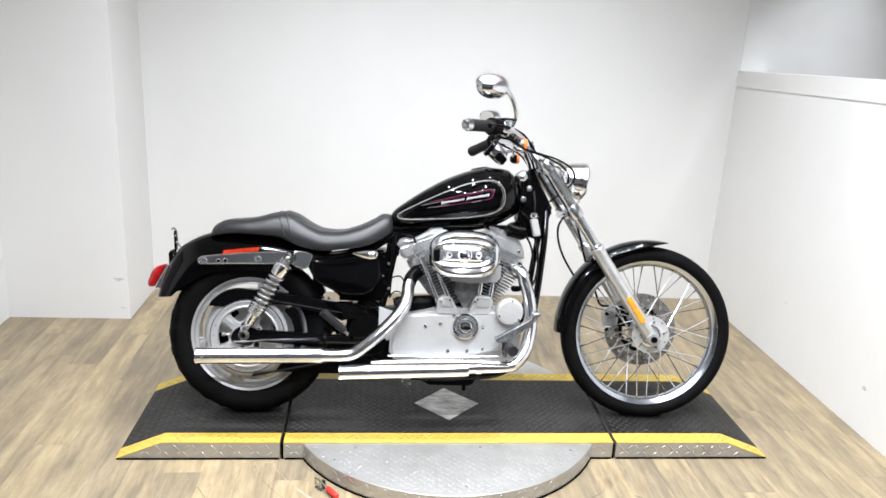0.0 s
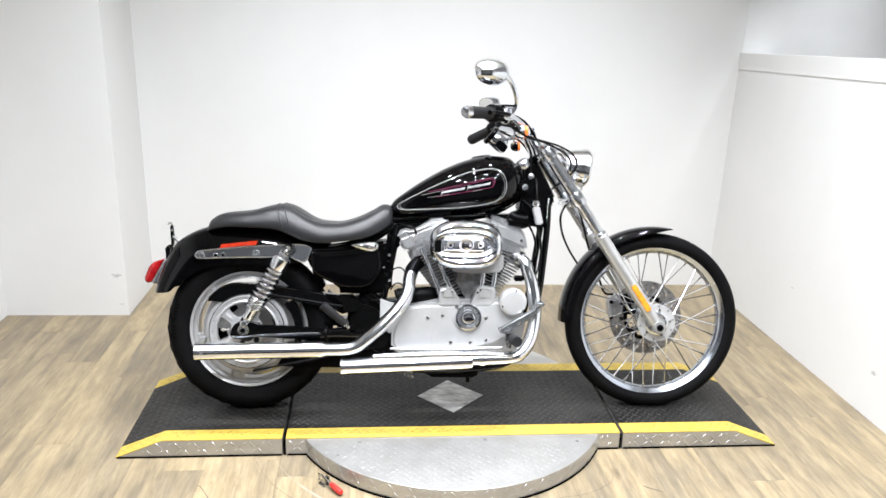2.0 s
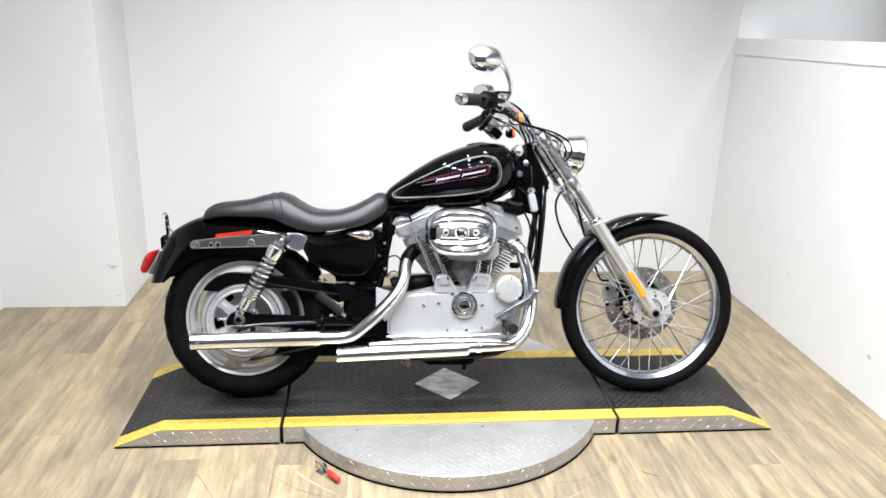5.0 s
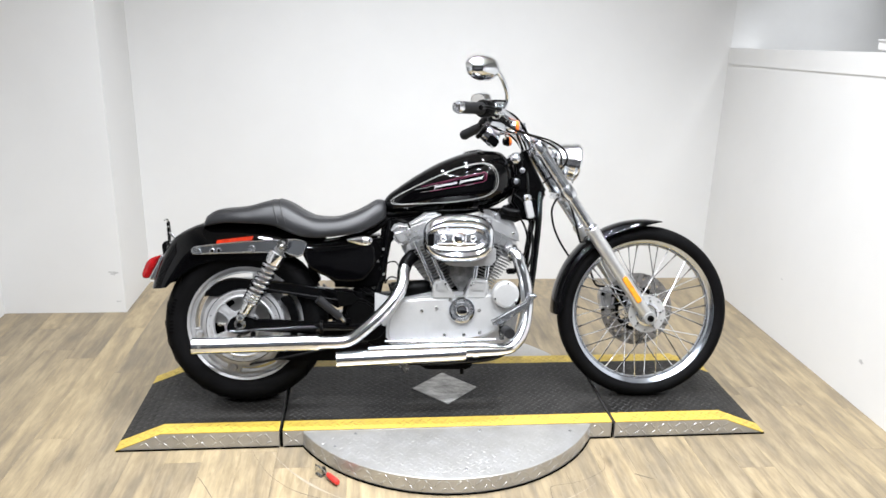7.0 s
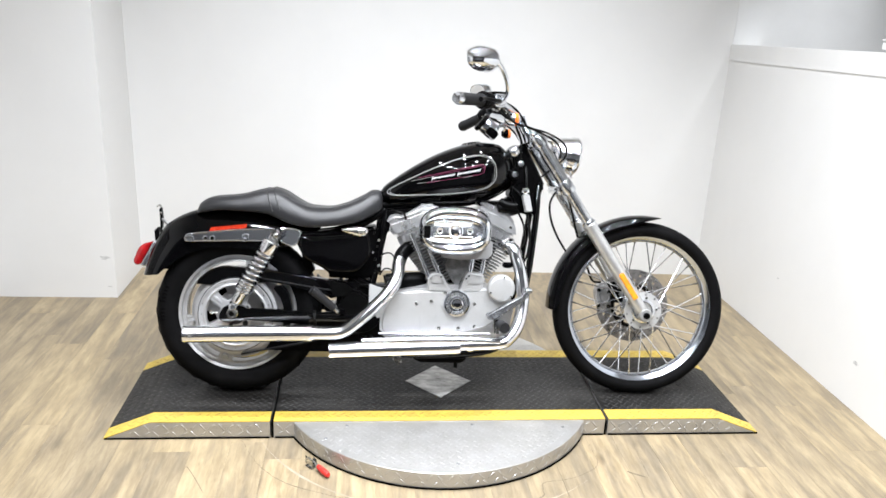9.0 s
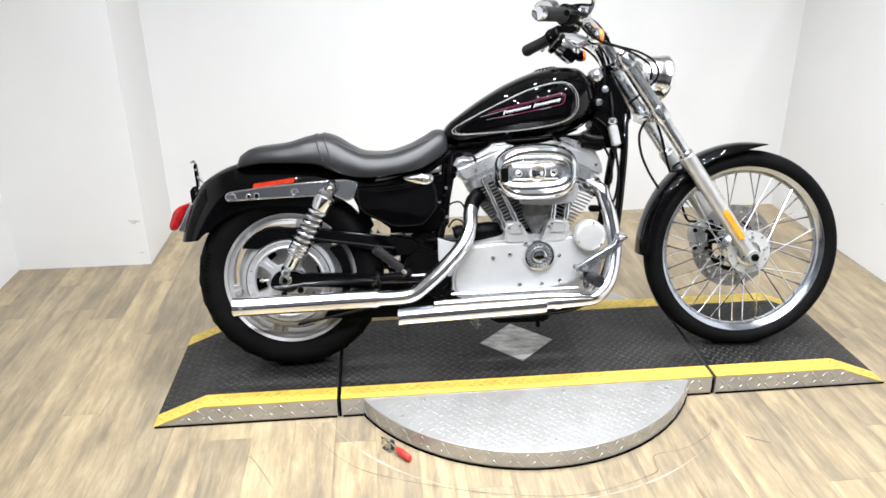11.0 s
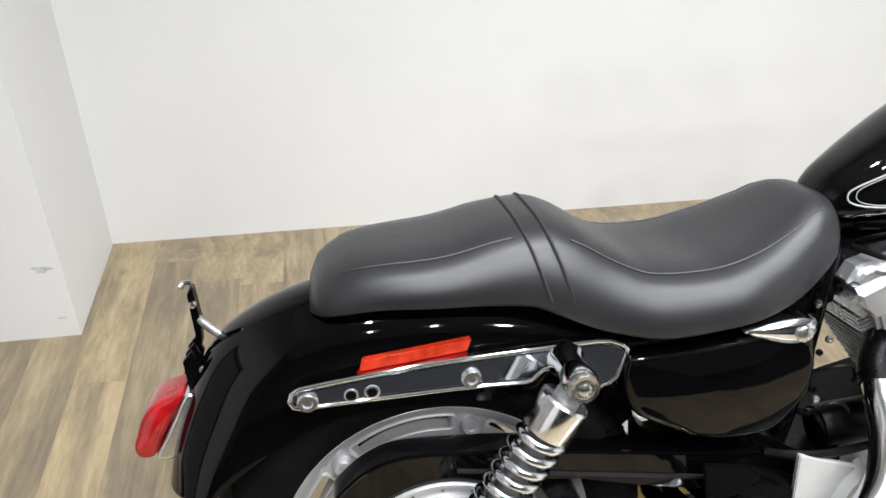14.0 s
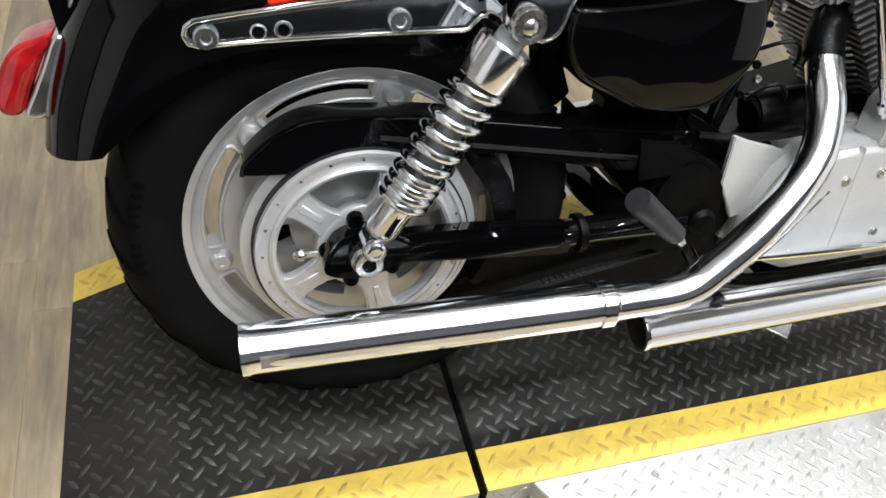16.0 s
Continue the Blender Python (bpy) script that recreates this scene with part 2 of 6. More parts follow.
    rr = add(nt, "ShaderNodeMapRange")
    rr.inputs["To Min"].default_value, rr.inputs["To Max"].default_value = 0.3, 0.55
    nt.links.new(grain.outputs["Fac"], rr.inputs["Value"])
    nt.links.new(rr.outputs["Result"], b.inputs["Roughness"])
    bp = add(nt, "ShaderNodeBump", Strength=0.18, Distance=0.001)
    nt.links.new(grain.outputs["Fac"], bp.inputs["Height"])
    nt.links.new(bp.outputs["Normal"], b.inputs["Normal"])
    return m


M_PLANK = plank_material()


# ---- mesh helpers ----
def finish(bm, name, mat, sharp=38):
    bmesh.ops.recalc_face_normals(bm, faces=bm.faces)
    lim = radians(sharp)
    for f in bm.faces:
        f.smooth = True
    for e in bm.edges:
        if len(e.link_faces) == 2 and e.calc_face_angle() > lim:
            e.smooth = False
    me = bpy.data.meshes.new(name)
    bm.to_mesh(me)
    bm.free()
    me.materials.append(mat)
    return me


def part(name, bm, mat, parent=None, label="", sharp=38):
    """Links a bmesh as one mesh object under a thing or a part."""
    ob = new(name, finish(bm, name, mat, sharp))
    ob.parent = parent
    if label:
        tagged(ob, label)
    return ob


def thing(name, label, category, m=None, group="", kind=""):
    ob = new(name)
    ob.empty_display_size = 0.1
    if m is not None:
        ob.matrix_world = m
    return tagged(ob, label, category, group, kind)


def bevel(bm, width, segments=2, angle=30):
    es = [e for e in bm.edges if len(e.link_faces) == 2 and e.calc_face_angle() > radians(angle)]
    if es and width > 0:
        bmesh.ops.bevel(bm, geom=es, offset=width, segments=segments, affect="EDGES", clamp_overlap=True)
    return bm


def block(a, b, r=0.0, seg=2, m=None):
    bm = bmesh.new()
    a, b = Vector(a), Vector(b)
    bmesh.ops.create_cube(bm, size=1, matrix=Matrix.LocRotScale((a + b) / 2, None, b - a))
    bevel(bm, r, seg)
    if m is not None:
        bm.transform(m)
    return bm


def join(*bms):
    out = bmesh.new()
    for b in bms:
        me = bpy.data.meshes.new("tmp")
        b.to_mesh(me)
        b.free()
        out.from_mesh(me)
        bpy.data.meshes.remove(me)
    return out


def smooth_line(pts, n=6, closed=False):
    """A Catmull-Rom line through points."""
    p = [Vector(q) for q in pts]
    out = []
    cnt = len(p)
    for i in range(cnt if closed else cnt - 1):
        if closed:
            a, b, c, d = p[i - 1], p[i], p[(i + 1) % cnt], p[(i + 2) % cnt]
        else:
            a, b, c, d = p[max(i - 1, 0)], p[i], p[i + 1], p[min(i + 2, cnt - 1)]
        for k in range(n):
            t = k / n
            out.append(0.5 * ((2 * b) + (c - a) * t + (2 * a - 5 * b + 4 * c - d) * t * t + (3 * b - a - 3 * c + d) * t**3))
    if not closed:
        out.append(p[-1])
    return out


def skin(rings, cap=True, closed=False):
    """Faces between rings of equally many points."""
    bm = bmesh.new()
    vs = [[bm.verts.new(q) for q in ring] for ring in rings]
    n = len(vs[0])
    pairs = list(zip(vs, vs[1:])) + ([(vs[-1], vs[0])] if closed else [])
    for a, b in pairs:
        for i in range(n):
            j = (i + 1) % n
            bm.faces.new((a[i], a[j], b[j], b[i]))
    if cap and not closed:
        bm.faces.new(vs[0])
        bm.faces.new(list(reversed(vs[-1])))
    return bm


def tube(pts, r, n=6, seg=12, cap=True, smooth=True):
    """A round tube along a line; r: one radius, or one for each given point."""
    base = [Vector(q) for q in pts]
    line = smooth_line(base, n) if smooth and len(base) > 2 else base
    if isinstance(r, (int, float)):
        rad = [r] * len(line)
    else:
        rad = [float(np.interp(i / (len(line) - 1) * (len(r) - 1), range(len(r)), r)) for i in range(len(line))]
    tang = [(line[min(i + 1, len(line) - 1)] - line[max(i - 1, 0)]).normalized() for i in range(len(line))]
    ref = Vector((0, 0, 1)) if abs(tang[0].z) < 0.9 else Vector((1, 0, 0))
    side = tang[0].cross(ref).normalized()
    rings = []
    for p, t, q in zip(line, tang, rad):
        side = (side - t * side.dot(t)).normalized()
        up = t.cross(side)
        rings.append([p + q * (math.cos(a) * side + math.sin(a) * up) for a in (2 * math.pi * k / seg for k in range(seg))])
    return skin(rings, cap)


def lathe(profile, at, axis=(0, 1, 0), seg=32, closed=False):
    """Turns (radius, along) pairs round an axis through a point."""
    d = Vector(axis).normalized()
    ref = Vector((0, 0, 1)) if abs(d.z) < 0.9 else Vector((1, 0, 0))
    s = d.cross(ref).normalized()
    u = d.cross(s)
    at = Vector(at)
    rings = [[at + d * a + max(r, 1e-4) * (math.cos(k) * s + math.sin(k) * u) for k in (2 * math.pi * j / seg for j in range(seg))] for r, a in profile]
    return skin(rings, not closed, closed)


def slab(outline, w0, w1, r=0.0, seg=2, smooth=0):
    """An outline in (u, h) given depth from w0 to w1, with rounded rims."""
    pts = [(p[0], 0, p[1]) for p in outline]
    if smooth:
        pts = smooth_line(pts, smooth, True)
    bm = bmesh.new()
    a = [bm.verts.new((p[0], w0, p[2])) for p in pts]
    b = [bm.verts.new((p[0], w1, p[2])) for p in pts]
    bm.faces.new(a)
    bm.faces.new(list(reversed(b)))
    n = len(a)
    for i in range(n):
        bm.faces.new((a[i], b[i], b[(i + 1) % n], a[(i + 1) % n]))
    bmesh.ops.recalc_face_normals(bm, faces=bm.faces)
    if r:
        bevel(bm, r, seg, 50)
    return bm


def pillow(outline, w0, w1, dome, smooth=3, steps=7, rim=0.25):
    """An outline in (u, h) swelling from its rim at w1 to a dome towards the viewer's side."""
    pts = [Vector(p) for p in smooth_line([(q[0], 0, q[1]) for q in outline], smooth, True)]
    c = sum(pts, Vector()) / len(pts)
    sgn = 1 if w1 > w0 else -1
    rings = [[Vector((p.x, w0, p.z)) for p in pts], [Vector((p.x, w1, p.z)) for p in pts]]
    for k in range(1, steps + 1):
        f = k / steps * math.pi / 2
        s = 1 - (1 - math.cos(f)) ** 0.8 * 0.985
        rings.append([Vector((c.x + (p.x - c.x) * s, w1 + sgn * dome * math.sin(f) ** (rim + 0.5), c.z + (p.z - c.z) * s)) for p in pts])
    return skin(rings)


def padded(outline, back, face, r, dome=0.0, smooth=3, steps=6):
    """An outline in (u, h) from a back plane to a face with a rounded rim of radius r and a slightly domed middle."""
    pts = [Vector((q[0], q[2])) for q in smooth_line([(p[0], 0, p[1]) for p in outline], smooth, True)]
    n = len(pts)
    area = sum(pts[i].x * pts[(i + 1) % n].y - pts[(i + 1) % n].x * pts[i].y for i in range(n))
    c = sum(pts, Vector((0, 0))) / n
    turn = 1 if area > 0 else -1
    inward = []
    for i in range(n):
        t = (pts[(i + 1) % n] - pts[i - 1]).normalized()
        inward.append(Vector((-t.y, t.x)) * turn)
    out = 1 if face > back else -1
    rings = [[(p.x, back, p.y) for p in pts]]
    for k in range(steps + 1):
        a = k / steps * math.pi / 2
        rings.append([(p.x + q.x * r * (1 - math.cos(a)), face - out * r * (1 - math.sin(a)), p.y + q.y * r * (1 - math.cos(a))) for p, q in zip(pts, inward)])
    inner = [p + q * r for p, q in zip(pts, inward)]
    for f in (0.92, 0.75, 0.5, 0.25, 0.04):
        rings.append([(c.x + (p.x - c.x) * f, face + out * dome * (1 - f * f), c.y + (p.y - c.y) * f) for p in inner])
    return skin(rings)


def polar_plate(at, radii, teeth, open_at, w0, w1):
    """A plate of rings round an axle along w, with the cells left out for which open_at(ring, cell) is true."""
    bm = bmesh.new()
    u0, h0 = at
    faces = []
    grid = {}

    def vert(i, k, w):
        key = (i, k % teeth, w)
        if key not in grid:
            a = 2 * math.pi * (k % teeth) / teeth
            grid[key] = bm.verts.new((u0 + radii[i] * math.cos(a), w, h0 + radii[i] * math.sin(a)))
        return grid[key]

    solid = lambda i, k: 0 <= i < len(radii) - 1 and not open_at(i, k % teeth)  # noqa: E731
    for i in range(len(radii) - 1):
        for k in range(teeth):
            if not solid(i, k):
                continue
            for w in (w0, w1):
                faces.append(bm.faces.new((vert(i, k, w), vert(i, k + 1, w), vert(i + 1, k + 1, w), vert(i + 1, k, w))))
            for (di, dk), (p, q) in {(-1, 0): ((i, k), (i, k + 1)), (1, 0): ((i + 1, k), (i + 1, k + 1)), (0, -1): ((i, k), (i + 1, k)), (0, 1): ((i, k + 1), (i + 1, k + 1))}.items():
                if not solid(i + di, k + dk):
                    bm.faces.new((vert(*p, w0), vert(*q, w0), vert(*q, w1), vert(*p, w1)))
    return bm


def bolt(at, r, depth, parent, axis=(0, -1, 0), mat=None, name="bolt"):
    """A hexagon or button head with a dished face."""
    return part(name, lathe([(0, 0), (r, 0), (r, depth * 0.6), (r * 0.85, depth), (r * 0.5, depth), (r * 0.42, depth * 0.6), (0, depth * 0.6)], at, axis, 12), mat or M_STEEL, parent)


# ---- the room ----
BACK, EAST, WEST, SOUTH = 1.462, 1.70, -2.12, -3.6


def wall(name, a, b, label, mat=M_WALL):
    return tagged(part(name, block(a, b), mat), label, "wall", kind="structure")


wall("wall_north_side", (EAST + 0.006, BACK + 0.004, -0.02), (3.0, BACK + 0.15, CEILING), "painted wall beyond the partition, tone set for dimmer light", M_SIDE_WALL)
wall("wall_north", (-1.53, BACK, -0.02), (EAST + 0.003, BACK + 0.15, CEILING), "plain white painted back wall behind the platform")
wall("wall_pillar", (-2.3, 1.012, -0.02), (-1.53, BACK + 0.15, CEILING), "white painted pillar boxing out the room corner")
wall("wall_west", (WEST - 0.15, -1.9, -0.02), (WEST, 1.012, CEILING), "plain white painted side wall with scuffs")
tagged(part("wall_east", skin([[(EAST, y, -0.02), (EAST + 0.14, y, -0.02), (EAST + 0.14, y, z), (EAST, y, z)] for y, z in ((BACK, 1.27), (-2.2, 1.404))]), M_WALL), "white painted half-height partition wall", "wall", kind="structure")
wall("wall_east_upper", (3.0, SOUTH, -0.02), (3.15, BACK + 0.15, CEILING), "painted wall behind the half-height partition", M_SIDE_WALL)
wall("wall_west_rear", (WEST - 0.6, SOUTH, -0.02), (WEST - 0.45, -1.88, CEILING), "grey wall of the showroom behind the booth", M_DIM_WALL)
wall("wall_south", (-2.9, SOUTH - 0.15, -0.02), (3.0, SOUTH, CEILING), "grey wall at the far end of the showroom", M_DIM_WALL)
tagged(part("trim", bevel(skin([[(EAST - 0.004, y, z0), (EAST + 0.16, y, z0), (EAST + 0.16, y, z1), (EAST - 0.004, y, z1)] for y, z0, z1 in ((BACK - 0.002, 1.266, 1.352), (-2.2, 1.40, 1.50))]), 0.004), M_WALL), "white painted cap board along the top of the partition", "trim", kind="structure")
tagged(part("ceiling", block((-2.9, SOUTH - 0.15, CEILING), (3.0, BACK + 0.2, CEILING + 0.1)), M_CEIL), "white painted ceiling with round white downlights", "ceiling", kind="structure")
floor = tagged(part("floor", block((-2.9, SOUTH - 0.1, -0.08), (2.6, BACK + 0.1, -0.004)), M_DIRT), "pale weathered oak plank floor", "floor", kind="structure")

# Unseen dark floor sheet and low wall panel, added to darken the reflections.
tagged(part("carpet", block((-2.9, SOUTH, -0.003), (2.9, -1.62, 0.005), 0.001), M_UNSEEN_DARK), "unseen dark floor sheet in front of the booth, added for reflections", "carpet", kind="structure")
tagged(part("baseboard", block((-2.9, SOUTH, 0.006), (3.0, SOUTH + 0.02, 0.42), 0.003), M_UNSEEN_DARK), "unseen dark panel along the far wall, added for reflections", "panel", kind="structure")
box_on_ledge = thing("cardboard_box", "small plain white box lying on the partition cap", "box")
part("box_body", block((EAST + 0.02, 0.02, 1.411), (EAST + 0.13, 0.23, 1.444), 0.004), M_WALL, box_on_ledge)
part("box_lid", block((EAST + 0.016, 0.016, 1.444), (EAST + 0.134, 0.234, 1.452), 0.003), M_WALL, box_on_ledge)

lamp_one = None
for lx, ly in LAMPS:
    if lamp_one is None:
        lamp_one = thing("ceiling_light", "round white recessed ceiling downlight, switched on", "ceiling light", pose(lx, ly, CEILING), "ceiling lights")
        part("housing", lathe([(0.09, 0), (0.115, 0), (0.115, -0.012), (0.1, -0.03), (0.09, -0.03)], (0, 0, 0), (0, 0, 1), 28, True), M_WALL, lamp_one)
        part("baffle", lathe([(0.0, -0.004), (0.089, -0.004), (0.089, -0.001), (0.0, -0.001)], (0, 0, 0), (0, 0, 1), 28), M_CLEAR, lamp_one)
    else:
        # Includes a fixture for the added lamp beyond the partition.
        copy_thing(lamp_one, pose(lx, ly, CEILING))

# framed wire mesh panel on the side wall
panel = thing("mesh_panel", "dark steel frame with diamond wire mesh on the white wall", "wire panel")
PX0, PX1, PY1, PY0, PZ0, PZ1 = WEST + 0.004, WEST + 0.04, 0.285, -0.75, 0.125, 1.5
part("frame_rail", block((PX0, PY0, PZ0), (PX1, PY1, PZ0 + 0.054), 0.004), M_FRAME, panel)
part("frame_rail", block((PX0, PY0, PZ1 - 0.054), (PX1, PY1, PZ1), 0.004), M_FRAME, panel)
part("frame_stile", block((PX0, PY1 - 0.054, PZ0 + 0.055), (PX1, PY1, PZ1 - 0.055), 0.004), M_FRAME, panel)
part("frame_stile", block((PX0, PY0, PZ0 + 0.055), (PX1, PY0 + 0.054, PZ1 - 0.055), 0.004), M_FRAME, panel)
wires = []
for k in range(-66, 46):
    for sgn in (1, -1):
        c0 = k * 0.022
        zs = [z for z in (PZ0 + 0.07, PZ1 - 0.054)]
        y_a, y_b = (c0, c0 + 0.62) if sgn > 0 else (c0 + 0.62, c0)
        p, q = Vector((PX0 + 0.017 + 0.002 * sgn, y_a, zs[0])), Vector((PX0 + 0.017 + 0.002 * sgn, y_b, zs[1]))
        lo, hi = PY0 + 0.054, PY1 - 0.054
        ts = sorted(((lo - p.y) / (q.y - p.y), (hi - p.y) / (q.y - p.y)))
        t0, t1 = max(0, ts[0]), min(1, ts[1])
        if t1 > t0 + 0.01:
            wires.append(tube([p.lerp(q, t0), p.lerp(q, t1)], 0.0022, seg=4))
tagged(part("wire_mesh", join(*wires), M_FRAME, panel), "dark diamond wire mesh", kind="stuff")


def toggle_clamp(m):
    """A small hold-down clamp with a red dipped grip."""
    c = thing("toggle_clamp", "steel toggle clamp with a red plastic grip lying on the floor", "clamp", m, "toggle clamps")
    part("base", block((-0.03, -0.02, 0.0), (0.012, 0.02, 0.006), 0.002), M_STEEL, c)
    part("side_plate", slab([(-0.03, 0.006), (-0.01, 0.04), (0.012, 0.042), (0.012, 0.006)], -0.012, -0.008, 0.001), M_STEEL, c)
    part("side_plate", slab([(-0.03, 0.006), (-0.01, 0.04), (0.012, 0.042), (0.012, 0.006)], 0.008, 0.012, 0.001), M_STEEL, c)
    part("lever", tube([(-0.012, 0, 0.03), (0.03, 0, 0.026), (0.05, 0, 0.022)], 0.006, seg=8), M_STEEL, c)
    part("arm", tube([(-0.012, 0, 0.03), (-0.035, 0, 0.03), (-0.05, 0.0, 0.012)], 0.005, seg=8), M_STEEL, c)
    part("spindle", tube([(-0.05, 0, 0.002), (-0.05, 0, 0.03)], 0.004, seg=8), M_STEEL, c)
    part("grip", tube([(0.035, 0, 0.025), (0.05, 0, 0.022), (0.085, 0, 0.018), (0.105, 0, 0.016), (0.109, 0, 0.016)], [0.008, 0.0125, 0.0135, 0.012, 0.006], seg=12), M_REDGRIP, c, "red dipped plastic grip")
    return c


toggle_clamp(pose(-0.459, -0.466, 0, 0, 0, -50) @ Matrix.Scale(0.78, 4))
toggle_clamp(pose(-1.99, 0.455, 0, 0, 0, -120) @ Matrix.Scale(0.62, 4))

# ---- the platform ----
DECK = 0.068
NEAR, FAR, STRIPE = -0.285, 0.285, 0.066
LEFT_END, LEFT_TOP, GAP_L, GAP_R, RIGHT_TOP, RIGHT_END = -1.195, -1.035, -0.613, 0.607, 1.045, 1.21


def deck_height(x):
    return float(np.interp(x, [LEFT_END, LEFT_TOP, RIGHT_TOP, RIGHT_END], [0.004, DECK, DECK, 0.004]))


def strip_on_deck(x0, x1, y0, y1, lift, thick=0.003):
    """A thin coating that follows the ramp's slope."""
    xs = sorted({x0, x1, *[x for x in (LEFT_TOP, RIGHT_TOP) if x0 < x < x1]})
    rings = []
    for x in xs:
        z = deck_height(x) + lift
        rings.append([(x, y0, z - thick), (x, y1, z - thick), (x, y1, z), (x, y0, z)])
    return skin(rings)


def lozenges(x0, x1, y0, y1, lift, seed, step=0.0318, size=0.0138, height=0.0021, half=0.0034, inside=None, level=None):
    """Raised tread bars, each one pointing at its neighbour's flank, all in one mesh."""
    verts, faces = [], []
    rnd = random.Random(seed)
    s = step / 2
    for m in range(int(x0 / s) - 1, int(x1 / s) + 2):
        for n in range(int(y0 / s) - 1, int(y1 / s) + 2):
            cx, cy = m * s, n * s
            if (m + n) % 2 or not (x0 + 0.008 < cx < x1 - 0.008 and y0 + 0.008 < cy < y1 - 0.008) or (inside and not inside(cx, cy)):
                continue
            a = radians((45 if n % 2 else -45) + rnd.uniform(-4, 4))
            ca, sa = math.cos(a), math.sin(a)
            n0 = len(verts)
            hgt = height * rnd.uniform(0.45, 1.1)
            ln = size * rnd.uniform(0.9, 1.06)
            for dx, dy, dz in ((-ln, 0, 0), (-ln * 0.4, -half, 0), (ln * 0.4, -half, 0), (ln, 0, 0), (ln * 0.4, half, 0), (-ln * 0.4, half, 0), (-ln * 0.65, 0, hgt * 0.9), (ln * 0.65, 0, hgt * 0.9), (0, 0, hgt)):
                x, y = cx + dx * ca - dy * sa, cy + dx * sa + dy * ca
                verts.append((x, y, (deck_height(x) if level is None else level) + lift + dz))
            faces += [tuple(n0 + q for q in f) for f in ((0, 1, 6), (1, 2, 7, 8, 6), (2, 3, 7), (3, 4, 7), (4, 5, 6, 8, 7), (5, 0, 6))]
    me = bpy.data.meshes.new("treads")
    me.from_pydata(verts, [], faces)
    me.polygons.foreach_set("use_smooth", [True] * len(me.polygons))
    return me


def tread_object(name, me, mat, parent, label):
    me.materials.append(mat)
    ob = new(name, me)
    ob.parent = parent
    return tagged(ob, label, kind="stuff")


def platform_section(name, label, x0, x1):
    t = thing(name, label, "platform")
    xs = sorted({x0, x1, *[x for x in (LEFT_TOP, RIGHT_TOP) if x0 < x < x1]})
    rings = []
    for x in xs:
        z = deck_height(x) - 0.003
        rings.append([(x, NEAR, 0.0005), (x, FAR, 0.0005), (x, FAR, z), (x, NEAR, z)])
    body = part("body", skin(rings), M_PLATE, t, "aluminium tread plate sides")
    part("tread_top", strip_on_deck(x0, x1, NEAR + STRIPE, FAR - STRIPE, 0.0), M_TREAD, t, "black coated tread plate")
    for y0, y1 in ((NEAR, NEAR + STRIPE), (FAR - STRIPE, FAR)):
        s = part("edge_stripe", strip_on_deck(x0, x1, y0, y1, 0.0004), M_YELLOW, t, "yellow painted edge")
        tread_object("tread_pattern", lozenges(x0 + 0.002, x1 - 0.002, y0 - 0.004, y1 + 0.004, 0.0004, 5, height=0.0017), M_WORN, s, "yellow raised tread bars, worn dark")
    tread_object("tread_pattern", lozenges(x0 + 0.003, x1 - 0.003, NEAR + STRIPE - 0.002, FAR - STRIPE + 0.002, 0.0, 3), M_TREADBAR, t, "black raised tread bars")
    # Thin black strip stands in for contact shadow and seam at the floor.
    part("foot_seal", block((x0 + 0.004, NEAR - 0.0025, 0.0003), (x1 - 0.002, NEAR + 0.002, 0.006), 0.0), M_GAP, t, "black strip for the contact shadow and seam along the foot")
    # raised bars on the near side
    bars = []
    n = int((x1 - x0) / 0.032)
    for i in range(n):
        for row in range(2):
            x = x0 + 0.02 + i * 0.032
            z = 0.018 + row * 0.028
            if z + 0.012 > deck_height(x - 0.012) or z + 0.012 > deck_height(x + 0.012):
                continue
            tilt = 50 if (i + row) % 2 else -40
            bars.append(block((-0.014, -0.001, -0.0028), (0.014, 0.0012, 0.0028), 0.001, 1, pose(x, NEAR - 0.0006, z, 0, tilt, 0)))
    if bars:
        tagged(part("side_pattern", join(*bars), M_PLATE, body), "raised bars of the tread plate", kind="stuff")
    return t


platform_section("platform_ramp", "black tread-plate ramp with yellow edges, sloping down", LEFT_END, GAP_L - 0.009)
deck = platform_section("platform_deck", "black tread-plate deck with yellow edges and silver diamond", GAP_L + 0.004, GAP_R - 0.004)
platform_section("platform_ramp", "black tread-plate ramp with yellow edges, sloping down", GAP_R + 0.009, RIGHT_END)
for gx in (GAP_L, GAP_R):
    part("joint_seal", block((gx - 0.0045, NEAR + 0.001, 0.001), (gx + 0.0035, FAR, DECK - 0.008)), M_GAP, deck, "black joint between the sections")
M_DIAMOND = material("scuffed_bare_aluminium", (0.6, 0.595, 0.58), 0.4, metal=0.6, vary=0.2, scale=26, bump=0.3, bscale=160, alt=(0.13, 0.125, 0.115), stretch=(0.5, 1, 1))
dia = part("diamond_plate", lathe([(0.0, 0.0), (0.131, 0.0), (0.131, 0.0022), (0.129, 0.003), (0.0, 0.003)], (0.003, 0.006, DECK), (0, 0, 1), 4), M_DIAMOND, deck, "bare scuffed silver diamond", sharp=20)
tread_object("tread_pattern", lozenges(-0.14, 0.14, -0.14, 0.14, 0.003, 9, inside=lambda x, y: abs(x - 0.003) + abs(y - 0.006) < 0.118, height=0.0012), M_DIAMOND, dia, "raised bars of the tread plate")

disc = thing("turntable_disc", "round aluminium tread-plate turntable under the platform", "turntable")
DISC_R, DISC_Z, DISC_C = 0.602, 0.0625, (-0.008, 0.0)
